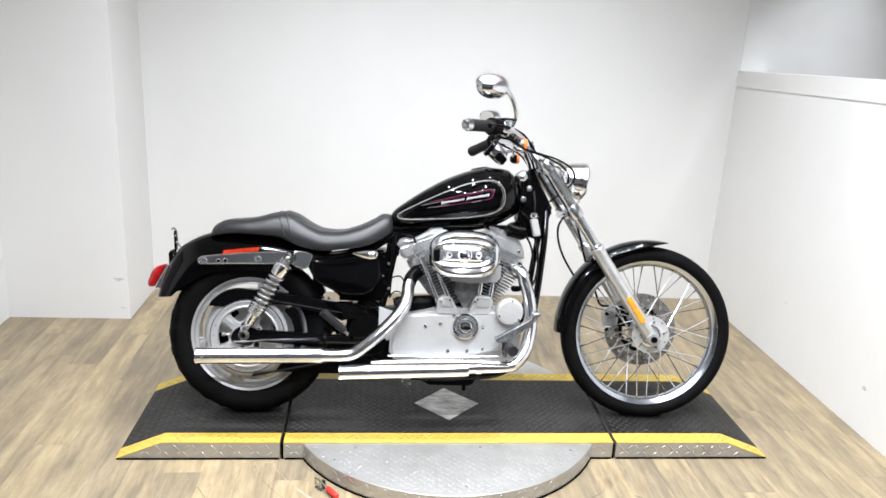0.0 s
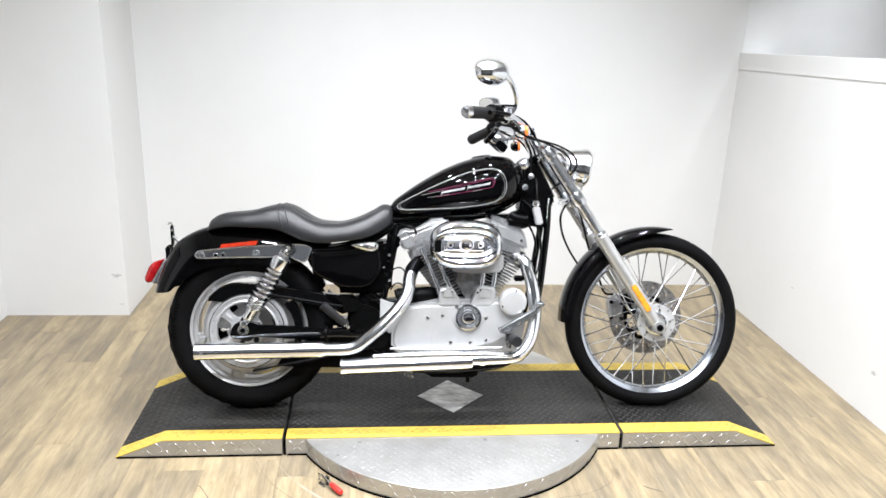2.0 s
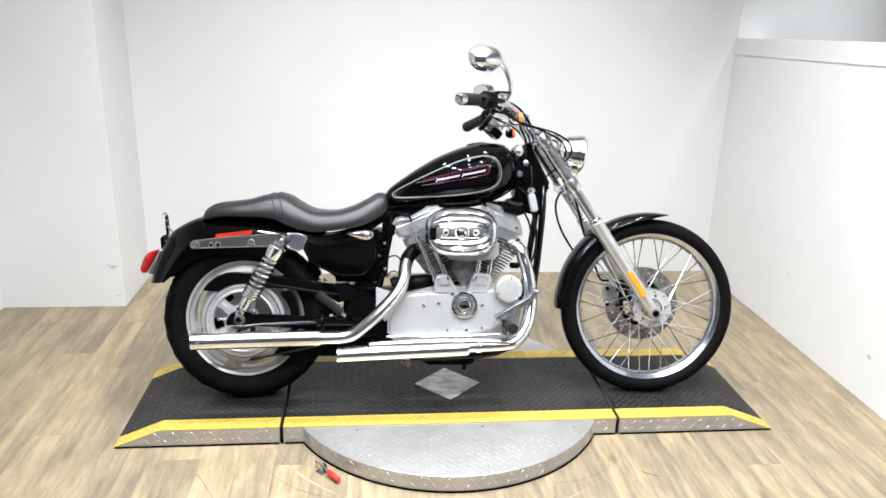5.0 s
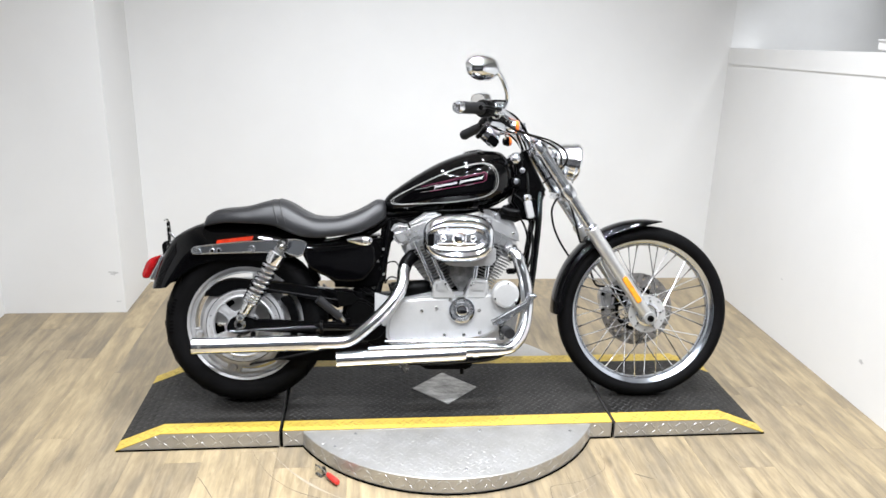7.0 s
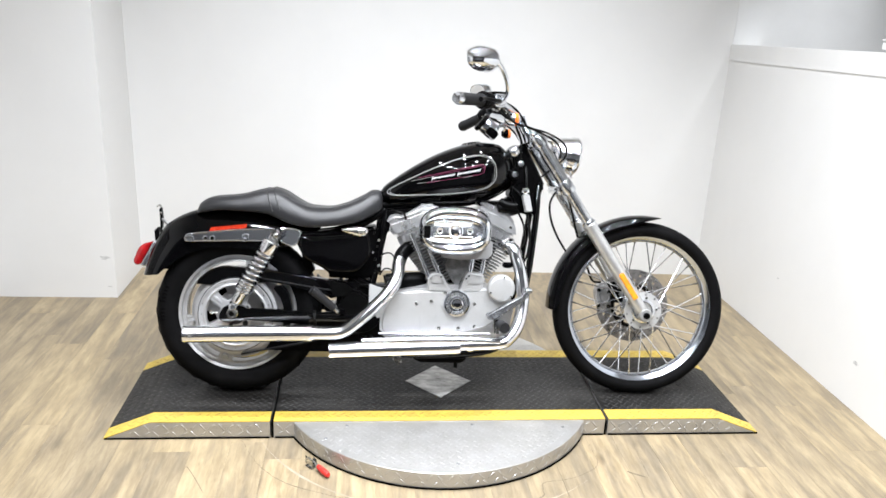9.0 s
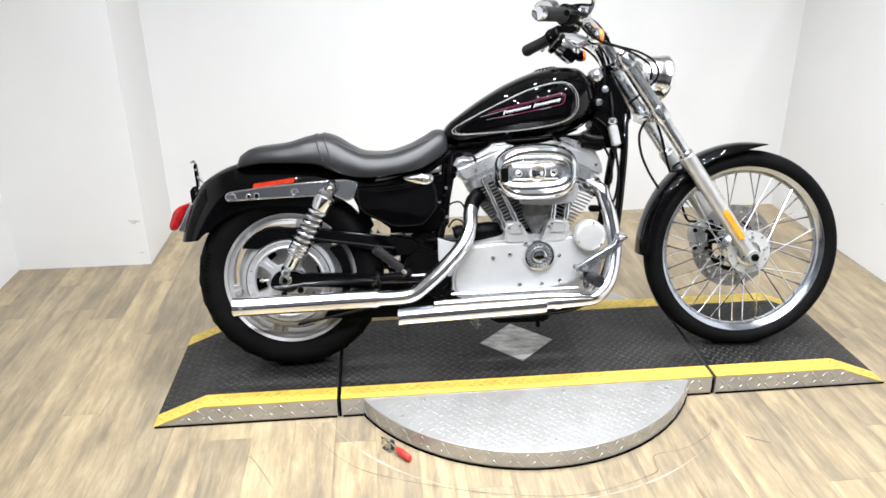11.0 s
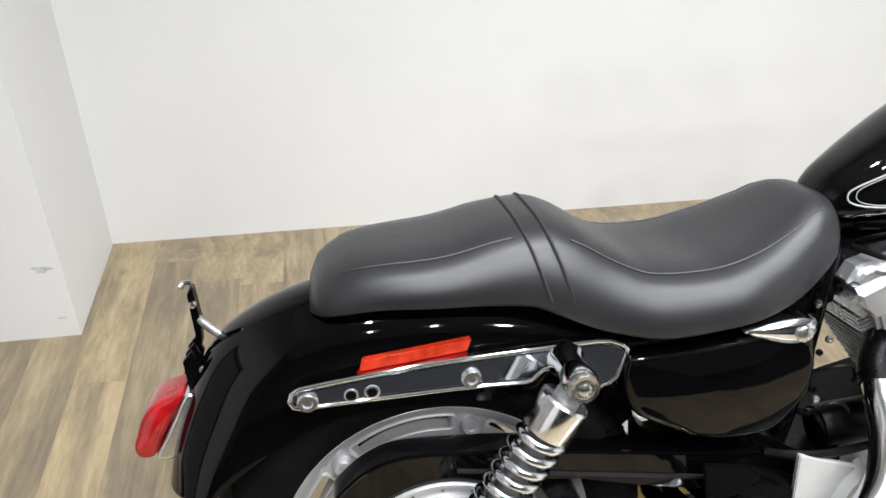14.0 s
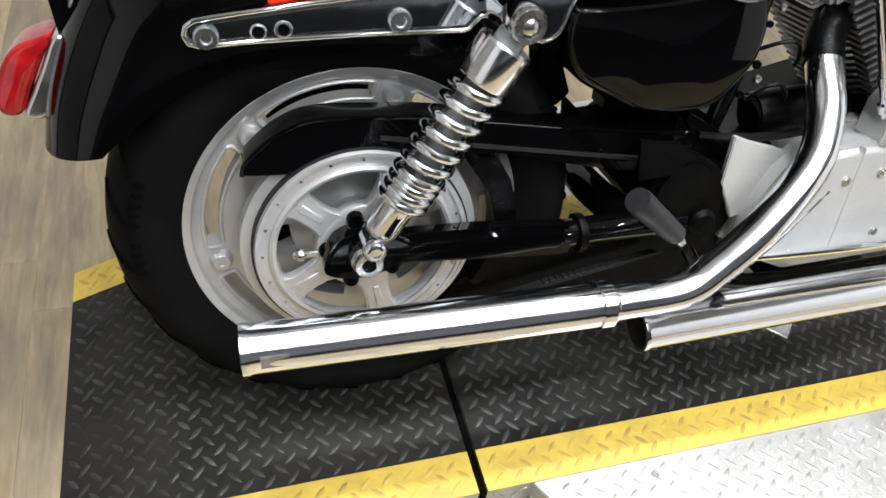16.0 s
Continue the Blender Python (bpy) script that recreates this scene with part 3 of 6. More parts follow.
dbody = part("disc_body", lathe([(0, 0.002), (DISC_R, 0.002), (DISC_R, DISC_Z - 0.002), (DISC_R - 0.002, DISC_Z), (0.0, DISC_Z)], (*DISC_C, 0), (0, 0, 1), 96), M_PLATE, disc)


tread_object("tread_pattern", lozenges(-DISC_R, DISC_R, -DISC_R, DISC_R, 0.0, 8, inside=lambda x, y: math.hypot(x - DISC_C[0], y - DISC_C[1]) < DISC_R - 0.016 and not NEAR - 0.012 < y < FAR + 0.012, level=DISC_Z, height=0.0014), M_PLATE, disc, "raised bars of the tread plate")
# Contact shadow and seam round the disc, put in as a black ring.
part("foot_seal", lathe([(DISC_R - 0.004, 0.0003), (DISC_R + 0.003, 0.0003), (DISC_R + 0.003, 0.0065), (DISC_R - 0.004, 0.0065)], (*DISC_C, 0), (0, 0, 1), 96, True), M_GAP, disc, "black strip for the contact shadow and seam round the foot")
rim_bars = []
for k in range(110):
    for row in range(2):
        a = 2 * math.pi * (k + 0.5 * row) / 110
        x, y = DISC_C[0] + DISC_R * math.cos(a), DISC_C[1] + DISC_R * math.sin(a)
        if NEAR - 0.01 < y < FAR + 0.01:
            continue
        rim_bars.append(block((-0.013, -0.001, -0.0026), (0.013, 0.0012, 0.0026), 0.001, 1, pose(x, y, 0.018 + 0.026 * row, 0, 0, math.degrees(a) - 90) @ pose(0, 0, 0, 0, 45 if (k + row) % 2 else -45, 0)))
tagged(part("rim_pattern", join(*rim_bars), M_PLATE, dbody), "raised bars of the tread plate", kind="stuff")
for bx, by in ((-0.35, -0.31), (0.1, -0.31), (0.43, -0.33), (0.02, -0.55), (-0.42, -0.39)):
    bolt((bx, by, DISC_Z), 0.006, 0.002, disc, (0, 0, 1), M_FIN, "screw")

# ---- the motorcycle ----
# Local axes: u forward, w to its left side, h up from the ground under the leaning wheels.
bike = thing("motorcycle", "black and chrome cruiser motorcycle leaning on the tread-plate platform", "motorcycle", pose(0, -0.06, 0.0665, -13, 0, -1.1))


def tyre_profile(r_out, r_in, half, crown, n=9):
    """Cross-section of a tyre as (radius, along) pairs, from bead to bead."""
    out = []
    for k in range(-n, n + 1):
        a = k / n * 2.25
        s = half * math.sin(min(max(a, -math.pi / 2), math.pi / 2)) if abs(a) <= math.pi / 2 else half * math.copysign(1, a) * (1 - 0.28 * ((abs(a) - math.pi / 2) / 0.68) ** 1.5)
        r = r_out - crown * (1 - math.cos(a)) if abs(a) <= math.pi / 2 else r_out - crown - (r_out - crown - r_in) * (abs(a) - math.pi / 2) / 0.68
        out.append((r, s))
    return out


# rear wheel
RU, RH, RR = -0.761, 0.305, 0.305
rear = part("rear_wheel", lathe([(0.02, -0.075), (0.034, -0.075), (0.04, -0.05), (0.034, -0.03), (0.034, 0.06), (0.02, 0.06)], (RU, 0, RH), (0, 1, 0), 32, True), M_CAST, bike, "cast silver rear wheel with black tyre")
part("tyre", lathe(tyre_profile(RR, 0.208, 0.07, 0.05), (RU, 0, RH), (0, 1, 0), 96, True), M_TYRE, rear, "black road tyre with sipes")
part("rim", lathe([(0.206, -0.05), (0.215, -0.055), (0.2175, -0.053), (0.21, -0.048), (0.204, -0.04), (0.199, -0.036), (0.195, -0.034), (0.193, -0.02), (0.193, 0.03), (0.196, 0.044), (0.206, 0.06), (0.202, 0.03), (0.202, -0.03)], (RU, 0, RH), (0, 1, 0), 120, True), M_CAST, rear, "machined silver rim")
# slotted web: six arc windows between the rim and an inner ring
WEB = [0.03, 0.085, 0.105, 0.125, 0.139, 0.171, 0.19, 0.197]
part("wheel_web", polar_plate((RU, RH), WEB, 240, lambda i, k: (i == 5 and (k - 55) % 40 < 29) or (i in (1, 2) and (k - 55) % 40 > 24), -0.034, -0.01), M_CAST, rear, "cast web with arc-shaped windows", sharp=30)
for k in range(6):
    a0, a1 = radians(82.5 + 60 * k), radians(126 + 60 * k)
    arc = [(0.1915, f) for f in np.linspace(a0, a1, 16).tolist()] + [(0.187, a1 + 0.022), (0.174, a1 + 0.022)] + [(0.1695, f) for f in np.linspace(a1, a0, 16).tolist()] + [(0.174, a0 - 0.022), (0.187, a0 - 0.022)]
    arc.append(arc[0])
    part("window_rim", tube([(RU + r * math.cos(f), -0.0345, RH + r * math.sin(f)) for r, f in arc], 0.0028, seg=8, smooth=False), M_CAST, rear)
    f = radians(74 + 60 * k)
    part("web_boss", lathe([(0, 0), (0.0145, 0), (0.0135, 0.007), (0.0105, 0.011), (0.005, 0.0115), (0.0045, 0.009), (0, 0.009)], (RU + 0.179 * math.cos(f), -0.034, RH + 0.179 * math.sin(f)), (0, -1, 0), 18), M_CAST, rear)
# tread sipes
sipe = []
for k in range(26):
    for s in (-1, 1):
        a0 = 2 * math.pi * (k + (0.5 if s > 0 else 0)) / 26
        line = []
        for q in range(5):
            f = q / 4
            w = s * (0.022 + 0.042 * f)
            th = math.asin(min(1, abs(w) / 0.073))
            r = RR - 0.05 * (1 - math.cos(th)) + 0.0002
            a = a0 + 0.14 * f - 0.03
            line.append((RU + r * math.cos(a), w, RH + r * math.sin(a)))
        sipe.append(tube(line, 0.0018, n=2, seg=5))
tagged(part("tread_groove", join(*sipe), M_GAP, rear), "black tread grooves", kind="stuff")
# moulded marks on the sidewall, as plain bars
for k in range(9):
    a = radians(160 + k * 2.9 + (3 if k > 4 else 0))
    r = 0.268
    part("sidewall_mark", block((-0.0035, -0.0008, -0.007), (0.0035, 0.0008, 0.007), 0.0006, 1, Matrix.Translation((RU + r * math.cos(a), -0.0682, RH + r * math.sin(a))) @ pose(0, 0, 0, 0, 90 - math.degrees(a), 0)), M_GAP, rear)

# belt pulley, five spokes
PW = -0.103
pulley = part("belt_pulley", lathe([(0.03, 0.0), (0.052, 0.0), (0.058, 0.002), (0.06, 0.006), (0.06, 0.016), (0.03, 0.016)], (RU, PW, RH), (0, 1, 0), 48, True), M_CAST, rear, "silver five-spoke belt pulley")
part("pulley_web", lathe([(0.106, 0.005), (0.108, 0.001), (0.112, 0.0), (0.13, 0.0), (0.13, 0.016), (0.106, 0.016)], (RU, PW, RH), (0, 1, 0), 96, True), M_CAST, pulley)
for k in range(5):
    arm = slab([(0.048, -0.024), (0.056, -0.021), (0.064, -0.0178), (0.08, -0.0165), (0.096, -0.018), (0.104, -0.022), (0.112, -0.031), (0.112, 0.031), (0.104, 0.022), (0.096, 0.018), (0.08, 0.0165), (0.064, 0.0178), (0.056, 0.021), (0.048, 0.024)], 0.001, 0.015, 0.003, 2)
    arm.transform(Matrix.Translation((RU, PW, RH)) @ pose(0, 0, 0, 0, -139.5 - 72 * k, 0))
    part("pulley_spoke", arm, M_CAST, pulley)
    dent = slab([(0.066, -0.004), (0.1, -0.0055), (0.1, 0.0055), (0.066, 0.004)], -0.001, 0.002, 0.001, 1)
    dent.transform(Matrix.Translation((RU, PW, RH)) @ pose(0, 0, 0, 0, -139.5 - 72 * k, 0))
    part("spoke_ridge", dent, M_CAST, pulley)
part("pulley_rim", lathe([(0.128, -0.003), (0.1325, -0.003), (0.134, 0.0), (0.134, 0.012), (0.149, 0.014), (0.15, 0.03), (0.128, 0.03)], (RU, PW, RH), (0, 1, 0), 80, True), M_CAST, pulley)
part("pulley_lip", lathe([(0.108, -0.003), (0.112, -0.005), (0.116, -0.003), (0.116, 0.001), (0.108, 0.001)], (RU, PW, RH), (0, 1, 0), 80, True), M_CAST, pulley)
for k in range(20):
    a = 2 * math.pi * k / 20
    part("rivet", lathe([(0, 0), (0.0024, 0), (0.0018, 0.0015), (0, 0.002)], (RU + 0.1235 * math.cos(a), PW, RH + 0.1235 * math.sin(a)), (0, -1, 0), 8), M_STEEL, pulley)
for k in range(5):
    a = radians(104 + 72 * k)
    bolt((RU + 0.046 * math.cos(a), PW, RH + 0.046 * math.sin(a)), 0.0105, 0.01, pulley, mat=M_DARK)
part("hub_cap", lathe([(0, 0), (0.034, 0), (0.034, 0.012), (0.026, 0.024), (0.018, 0.036), (0, 0.036)], (RU, PW, RH), (0, -1, 0), 24), M_SATIN, rear)
part("drive_belt", join(lathe([(0.1335, 0.002), (0.1365, 0.002), (0.1365, 0.013), (0.1335, 0.013)], (RU, PW, RH), (0, 1, 0), 72, True), skin([[(RU + 0.02, PW + 0.002, RH + 0.145), (RU + 0.02, PW + 0.014, RH + 0.145), (RU + 0.02, PW + 0.014, RH + 0.15), (RU + 0.02, PW + 0.002, RH + 0.15)], [(-0.3, PW + 0.002, RH + 0.075), (-0.3, PW + 0.014, RH + 0.075), (-0.3, PW + 0.014, RH + 0.08), (-0.3, PW + 0.002, RH + 0.08)]]), skin([[(RU + 0.02, PW + 0.002, RH - 0.15), (RU + 0.02, PW + 0.014, RH - 0.15), (RU + 0.02, PW + 0.014, RH - 0.145), (RU + 0.02, PW + 0.002, RH - 0.145)], [(-0.3, PW + 0.002, RH - 0.06), (-0.3, PW + 0.014, RH - 0.06), (-0.3, PW + 0.014, RH - 0.055), (-0.3, PW + 0.002, RH - 0.055)]])), M_RUBBER, bike, "black toothed drive belt")
teeth = []
for k in range(44):
    f = k / 43
    teeth.append(block((-0.004, PW + 0.002, -0.005), (0.004, PW + 0.014, 0.0), 0.001, 1, pose(-0.44 + 0.14 * f * 1.0, 0, RH + 0.103 - 0.022 * f, 0, 8, 0)) if k % 2 else block((-0.004, PW + 0.002, 0.0), (0.004, PW + 0.014, 0.005), 0.001, 1, pose(-0.5 + 0.2 * f, 0, RH - 0.098 + 0.036 * f, 0, -10, 0)))
tagged(part("belt_teeth", join(*teeth), M_RUBBER, bike), "black belt teeth", kind="stuff")
part("front_pulley", lathe([(0.02, -0.004), (0.066, -0.004), (0.07, 0.0), (0.07, 0.028), (0.02, 0.028)], (-0.3, PW, RH + 0.01), (0, 1, 0), 40, True), M_DARK, bike)

part("splash_plate", lathe([(0.05, 0.056), (0.15, 0.05), (0.152, 0.053), (0.05, 0.06)], (RU, 0, RH), (0, 1, 0), 48, True), M_DARK, rear)
# rear brake disc on the far side
part("brake_disc", polar_plate((RU, RH), [0.075, 0.09, 0.1, 0.11, 0.12, 0.135], 60, lambda i, k: i in (1, 3) and (k + 2 * i) % 4 == 0, 0.072, 0.077), M_BRAKE, rear)

# swing arm, axle, belt guard
swing = part("swing_arm", slab([(-0.74, 0.292), (-0.74, 0.334), (-0.62, 0.3315), (-0.5, 0.3225), (-0.482, 0.308), (-0.488, 0.276), (-0.62, 0.284)], -0.133, -0.1, 0.0085, 4), M_BLACK, bike, "gloss black box-section swing arm", sharp=60)
part("swing_tube", tube([(-0.5, -0.113, 0.3), (-0.45, -0.112, 0.303), (-0.32, -0.108, 0.304)], [0.02, 0.019, 0.023], seg=16), M_BLACK, swing)
part("arm_clip", lathe([(0.017, -0.005), (0.026, -0.005), (0.027, 0.0), (0.026, 0.005), (0.017, 0.005)], (-0.474, -0.113, 0.301), (1, 0, 0.05), 20, True), M_DARK, swing)
part("swing_tube", tube([(-0.80, 0.115, 0.316), (-0.60, 0.115, 0.313), (-0.32, 0.108, 0.306)], [0.018, 0.019, 0.022], seg=14), M_BLACK, swing)
part("cross_tube", tube([(-0.40, -0.11, 0.31), (-0.42, 0.0, 0.312), (-0.40, 0.11, 0.31)], 0.024, seg=14), M_BLACK, swing)
part("axle_plate", slab([(-0.815, 0.30), (-0.80, 0.337), (-0.765, 0.348), (-0.725, 0.34), (-0.705, 0.322), (-0.72, 0.298), (-0.765, 0.282), (-0.80, 0.286)], -0.14, -0.105, 0.005, smooth=3), M_BLACK, swing)
part("axle_nut", lathe([(0.009, 0), (0.02, 0), (0.02, 0.012), (0.0165, 0.016), (0.0165, 0.024), (0.009, 0.024)], (-0.765, -0.14, 0.319), (0, -1, 0), 24, True), M_STEEL, swing, "bright axle nut")
part("axle_core", lathe([(0, 0), (0.009, 0), (0.009, 0.018), (0, 0.018)], (-0.765, -0.14, 0.319), (0, -1, 0), 12), M_DARK, swing)
part("adjuster_screw", tube([(-0.82, -0.122, 0.316), (-0.85, -0.122, 0.316)], 0.004, seg=8), M_STEEL, swing)
bolt((-0.838, -0.122, 0.316), 0.008, 0.008, swing, (-1, 0, 0))
GUARD_TOP = [(-0.899, 0.4165), (-0.8955, 0.429), (-0.883, 0.443), (-0.8605, 0.462), (-0.8325, 0.476), (-0.8085, 0.4802), (-0.7805, 0.4805), (-0.744, 0.4787), (-0.685, 0.475), (-0.586, 0.462), (-0.433, 0.44), (-0.325, 0.43)]
GUARD_LOW = [(-0.32, 0.375), (-0.4, 0.378), (-0.48, 0.394), (-0.58, 0.419), (-0.65, 0.427)] + [(RU + 0.1385 * math.cos(a), RH + 0.1385 * math.sin(a)) for a in (radians(58 + 9 * k) for k in range(8))] + [(-0.85, 0.4135), (-0.88, 0.4145)]
fold = [(q.x, q.z) for q in smooth_line([(u, 0, h) for u, h in GUARD_TOP], 5)]
part("belt_guard", join(slab(fold + GUARD_LOW, -0.0985, -0.0955), slab(fold + [(q[0] + 0.001, q[1] - 0.0035) for q in reversed(fold)], -0.0955, -0.058)), M_BLACK, bike, "gloss black belt guard")
part("guard_edge", tube([(u, -0.0978, h - 0.0012) for u, h in fold], 0.0026, seg=8, smooth=False), M_BLACK, bike)
part("belt_debris_guard", slab([(-0.628, 0.405), (-0.602, 0.37), (-0.588, 0.32), (-0.592, 0.27), (-0.615, 0.23), (-0.6, 0.22), (-0.568, 0.26), (-0.558, 0.32), (-0.572, 0.38), (-0.6, 0.415)], -0.098, -0.06, 0.002, smooth=2), M_SATIN, bike)
# Outline reaches down as a black sheet for lower frame and shadow above the deck.
part("lower_belt_guard", slab([(-0.66, 0.17), (-0.63, 0.215), (-0.56, 0.262), (-0.45, 0.285), (-0.34, 0.285), (-0.3, 0.235), (-0.24, 0.205), (-0.235, 0.175), (-0.36, 0.165), (-0.52, 0.165)], -0.078, -0.05, 0.004, 2), M_SATIN, bike, "black lower belt guard, stretched over the shaded gap below")
part("guard_bracket", slab([(-0.42, 0.44), (-0.36, 0.43), (-0.335, 0.41), (-0.36, 0.385), (-0.41, 0.38)], -0.128, -0.122, 0.001), M_DARK, bike)


# shock absorbers
def shock(w, side):
    top, low = Vector((-0.609, w - side * 0.012, 0.606)), Vector((-0.76, w, 0.345))
    d = (low - top).normalized()
    length = (low - top).length
    s = part("shock_absorber", tube([top + d * 0.015, low - d * 0.015], 0.0165, seg=18, smooth=False), M_FIN, bike, "chrome coil-over rear shock absorber")
    part("upper_can", lathe([(0.008, 0.027), (0.028, 0.027), (0.0308, 0.03), (0.0308, 0.071), (0.029, 0.074), (0.008, 0.074)], top, d, 32, True), M_CANS, s)
    part("lower_can", lathe([(0.008, length - 0.065), (0.022, length - 0.065), (0.0225, length - 0.06), (0.021, length - 0.055), (0.0205, length - 0.024), (0.018, length - 0.018), (0.008, length - 0.018)], top, d, 32, True), M_CANS, s)
    e1 = d.cross(Vector((0, 1, 0))).normalized()
    e2 = d.cross(e1)
    turns, pts = 9.6, []
    for k in range(int(turns * 24) + 1):
        f = k / (turns * 24)
        g = f / 0.64 * 0.75 if f < 0.64 else 0.75 + (f - 0.64) / 0.36 * 0.25
        a = 2 * math.pi * turns * f
        pts.append(top + d * (0.078 + (length - 0.143) * g) + 0.0262 * (math.cos(a) * e1 + math.sin(a) * e2))
    part("coil_spring", tube(pts, 0.0062, seg=10, smooth=False), M_CHROME, s, "chrome coil spring")
    part("can_slot", block((-0.0035, -0.0006, -0.016), (0.0035, 0.0006, 0.016), 0.0005, 1, Matrix.Translation(top + d * (length - 0.04) + Vector((0, -side * 0.0207, 0))) @ pose(0, 0, 0, 0, 30, 0)), M_SATIN, s)
    part("top_eye", lathe([(0.007, -0.014), (0.02, -0.014), (0.0215, -0.01), (0.0215, 0.01), (0.02, 0.014), (0.007, 0.014)], top, (0, 1, 0), 24, True), M_CHROME, s)
    part("bottom_eye", lathe([(0.006, -0.012), (0.015, -0.012), (0.015, 0.012), (0.006, 0.012)], low, (0, 1, 0), 20, True), M_CHROME, s)
    for p, r in ((top, 0.0195), (low, 0.0145)):
        socket = [(r * 0.6, 0.0115), (r * 0.45, 0.0115), (r * 0.4, 0.0095), (0, 0.0095)] if r < 0.016 else [(r * 0.66, 0.0085), (r * 0.6, 0.006), (r * 0.46, 0.006), (r * 0.4, 0.0095), (r * 0.2, 0.0115), (0, 0.012)]
        part("acorn_nut", lathe([(0, 0), (r, 0), (r, 0.005), (r * 0.88, 0.009)] + socket, p + Vector((0, -side * 0.013, 0)), (0, -side, 0), 24), M_CHROME if r < 0.016 else M_STEEL, s)
    part("mount_boss", lathe([(0.006, 0), (0.023, 0), (0.023, 0.01), (0.018, 0.018), (0.018, 0.05), (0.006, 0.05)], (top.x, -side * 0.108, top.z), (0, -side, 0), 28), M_CHROME, s)
    return s


shock(-0.153, 1)
shock(0.153, -1)
STRUT = [(-0.94, 0.582), (-0.937, 0.591), (-0.929, 0.5965), (-0.914, 0.599), (-0.885, 0.603), (-0.827, 0.61), (-0.768, 0.616), (-0.707, 0.6195), (-0.644, 0.622), (-0.6, 0.625), (-0.567, 0.626), (-0.551, 0.624), (-0.538, 0.619), (-0.529, 0.611), (-0.532, 0.6), (-0.537, 0.584), (-0.542, 0.573), (-0.551, 0.566), (-0.561, 0.563), (-0.582, 0.569), (-0.6, 0.578), (-0.613, 0.588), (-0.624, 0.595), (-0.635, 0.594), (-0.642, 0.588), (-0.648, 0.581), (-0.656, 0.579), (-0.704, 0.579), (-0.767, 0.578), (-0.827, 0.576), (-0.887, 0.574), (-0.927, 0.571), (-0.936, 0.574)]
for sgn, w0, w1 in ((-1, -0.112, -0.1), (1, 0.1, 0.112)):
    st = part("fender_strut", slab(STRUT, w0, w1, 0.0055, 4), M_WAVY, bike, "chrome rear fender strut cover")
    face = w0 if sgn < 0 else w1
    part("strut_rim", tube([Vector((u, face - sgn * 0.0018, h)) for u, h in STRUT + STRUT[:1]], 0.0029, seg=10, smooth=False), M_CHROME, st)
    if sgn < 0:
        for bu, bh in ((-0.919, 0.5815), (-0.7245, 0.5925)):
            bolt((bu, w0, bh), 0.0128, 0.007, st, mat=M_POLISH)
        for bu, bh, rr in ((-0.8685, 0.5845, 0.0085), (-0.8435, 0.586, 0.0095)):
            part("strut_hole", lathe([(0, 0), (0.006, 0), (0.0055, 0.0012), (0, 0.0012)], (bu, w0, bh), (0, -1, 0), 16), M_DARK, st)
            part("hole_rim", lathe([(0.006, 0.0), (rr, 0.0), (rr - 0.0008, 0.0016), (0.0066, 0.002)], (bu, w0, bh), (0, -1, 0), 24, True), M_POLISH, st)


# rear fender
def fender_sections(stations, half, n=16):
    rings = []
    for (cu, ch), (lu, lh) in stations:
        ring = []
        for k in range(-n, n + 1):
            f = abs(k) / n
            drop = f**1.7
            w = half * (1 - (1 - drop) ** 2.3) ** (1 / 2.3)
            ring.append((cu + (lu - cu) * drop, math.copysign(w, k) if k else 0.0, ch + (lh - ch) * drop))
        rings.append(ring)
    return rings


def sheet(rings, thick):
    bm = bmesh.new()
    vs = [[bm.verts.new(q) for q in r] for r in rings]
    for a, b in zip(vs, vs[1:]):
        for i in range(len(a) - 1):
            bm.faces.new((a[i], a[i + 1], b[i + 1], b[i]))
    bmesh.ops.recalc_face_normals(bm, faces=bm.faces)
    bmesh.ops.solidify(bm, geom=bm.faces, thickness=thick)
    return bm


def dense(stations, n=4):
    a = smooth_line([(p[0], 0, p[1]) for p, _ in stations], n)
    b = smooth_line([(q[0], 0, q[1]) for _, q in stations], n)
    return [((p[0], p[2]), (q[0], q[2])) for p, q in zip(a, b)]


rf = part("rear_fender", sheet(fender_sections(dense([((-0.46, 0.63), (-0.53, 0.57)), ((-0.55, 0.665), (-0.60, 0.555)), ((-0.66, 0.686), (-0.68, 0.546)), ((-0.76, 0.696), (-0.762, 0.55)), ((-0.86, 0.694), (-0.86, 0.546)), ((-0.935, 0.676), (-0.918, 0.53)), ((-0.992, 0.65), (-0.953, 0.513)), ((-1.034, 0.617), (-0.977, 0.497)), ((-1.066, 0.564), (-1.002, 0.479)), ((-1.093, 0.5), (-1.024, 0.461)), ((-1.109, 0.438), (-1.04, 0.446))], 8), 0.092), 0.003), M_BLACK, bike, "gloss black rear fender", sharp=75)
part("side_reflector", slab([(-0.857, 0.607), (-0.853, 0.622), (-0.722, 0.638), (-0.727, 0.622)], -0.1005, -0.09, 0.0015), M_ORANGE, rf, "orange side reflector")
# Red strip paints the reflection just below the side reflector.
part("reflector_trim", slab([(-0.86, 0.6015), (-0.7275, 0.6165), (-0.727, 0.62), (-0.858, 0.605)], -0.0995, -0.09), M_RED, rf)
# tail lamp
LAMP_BASE = [(-1.074, 0.558), (-1.06, 0.556), (-1.05, 0.53), (-1.075, 0.49), (-1.1, 0.468), (-1.119, 0.4725), (-1.105, 0.5), (-1.0905, 0.527)]
LENS = [(-1.112, 0.548), (-1.092, 0.556), (-1.075, 0.558), (-1.0915, 0.529), (-1.106, 0.502), (-1.12, 0.475), (-1.138, 0.4735), (-1.1445, 0.487), (-1.138, 0.508), (-1.128, 0.532)]
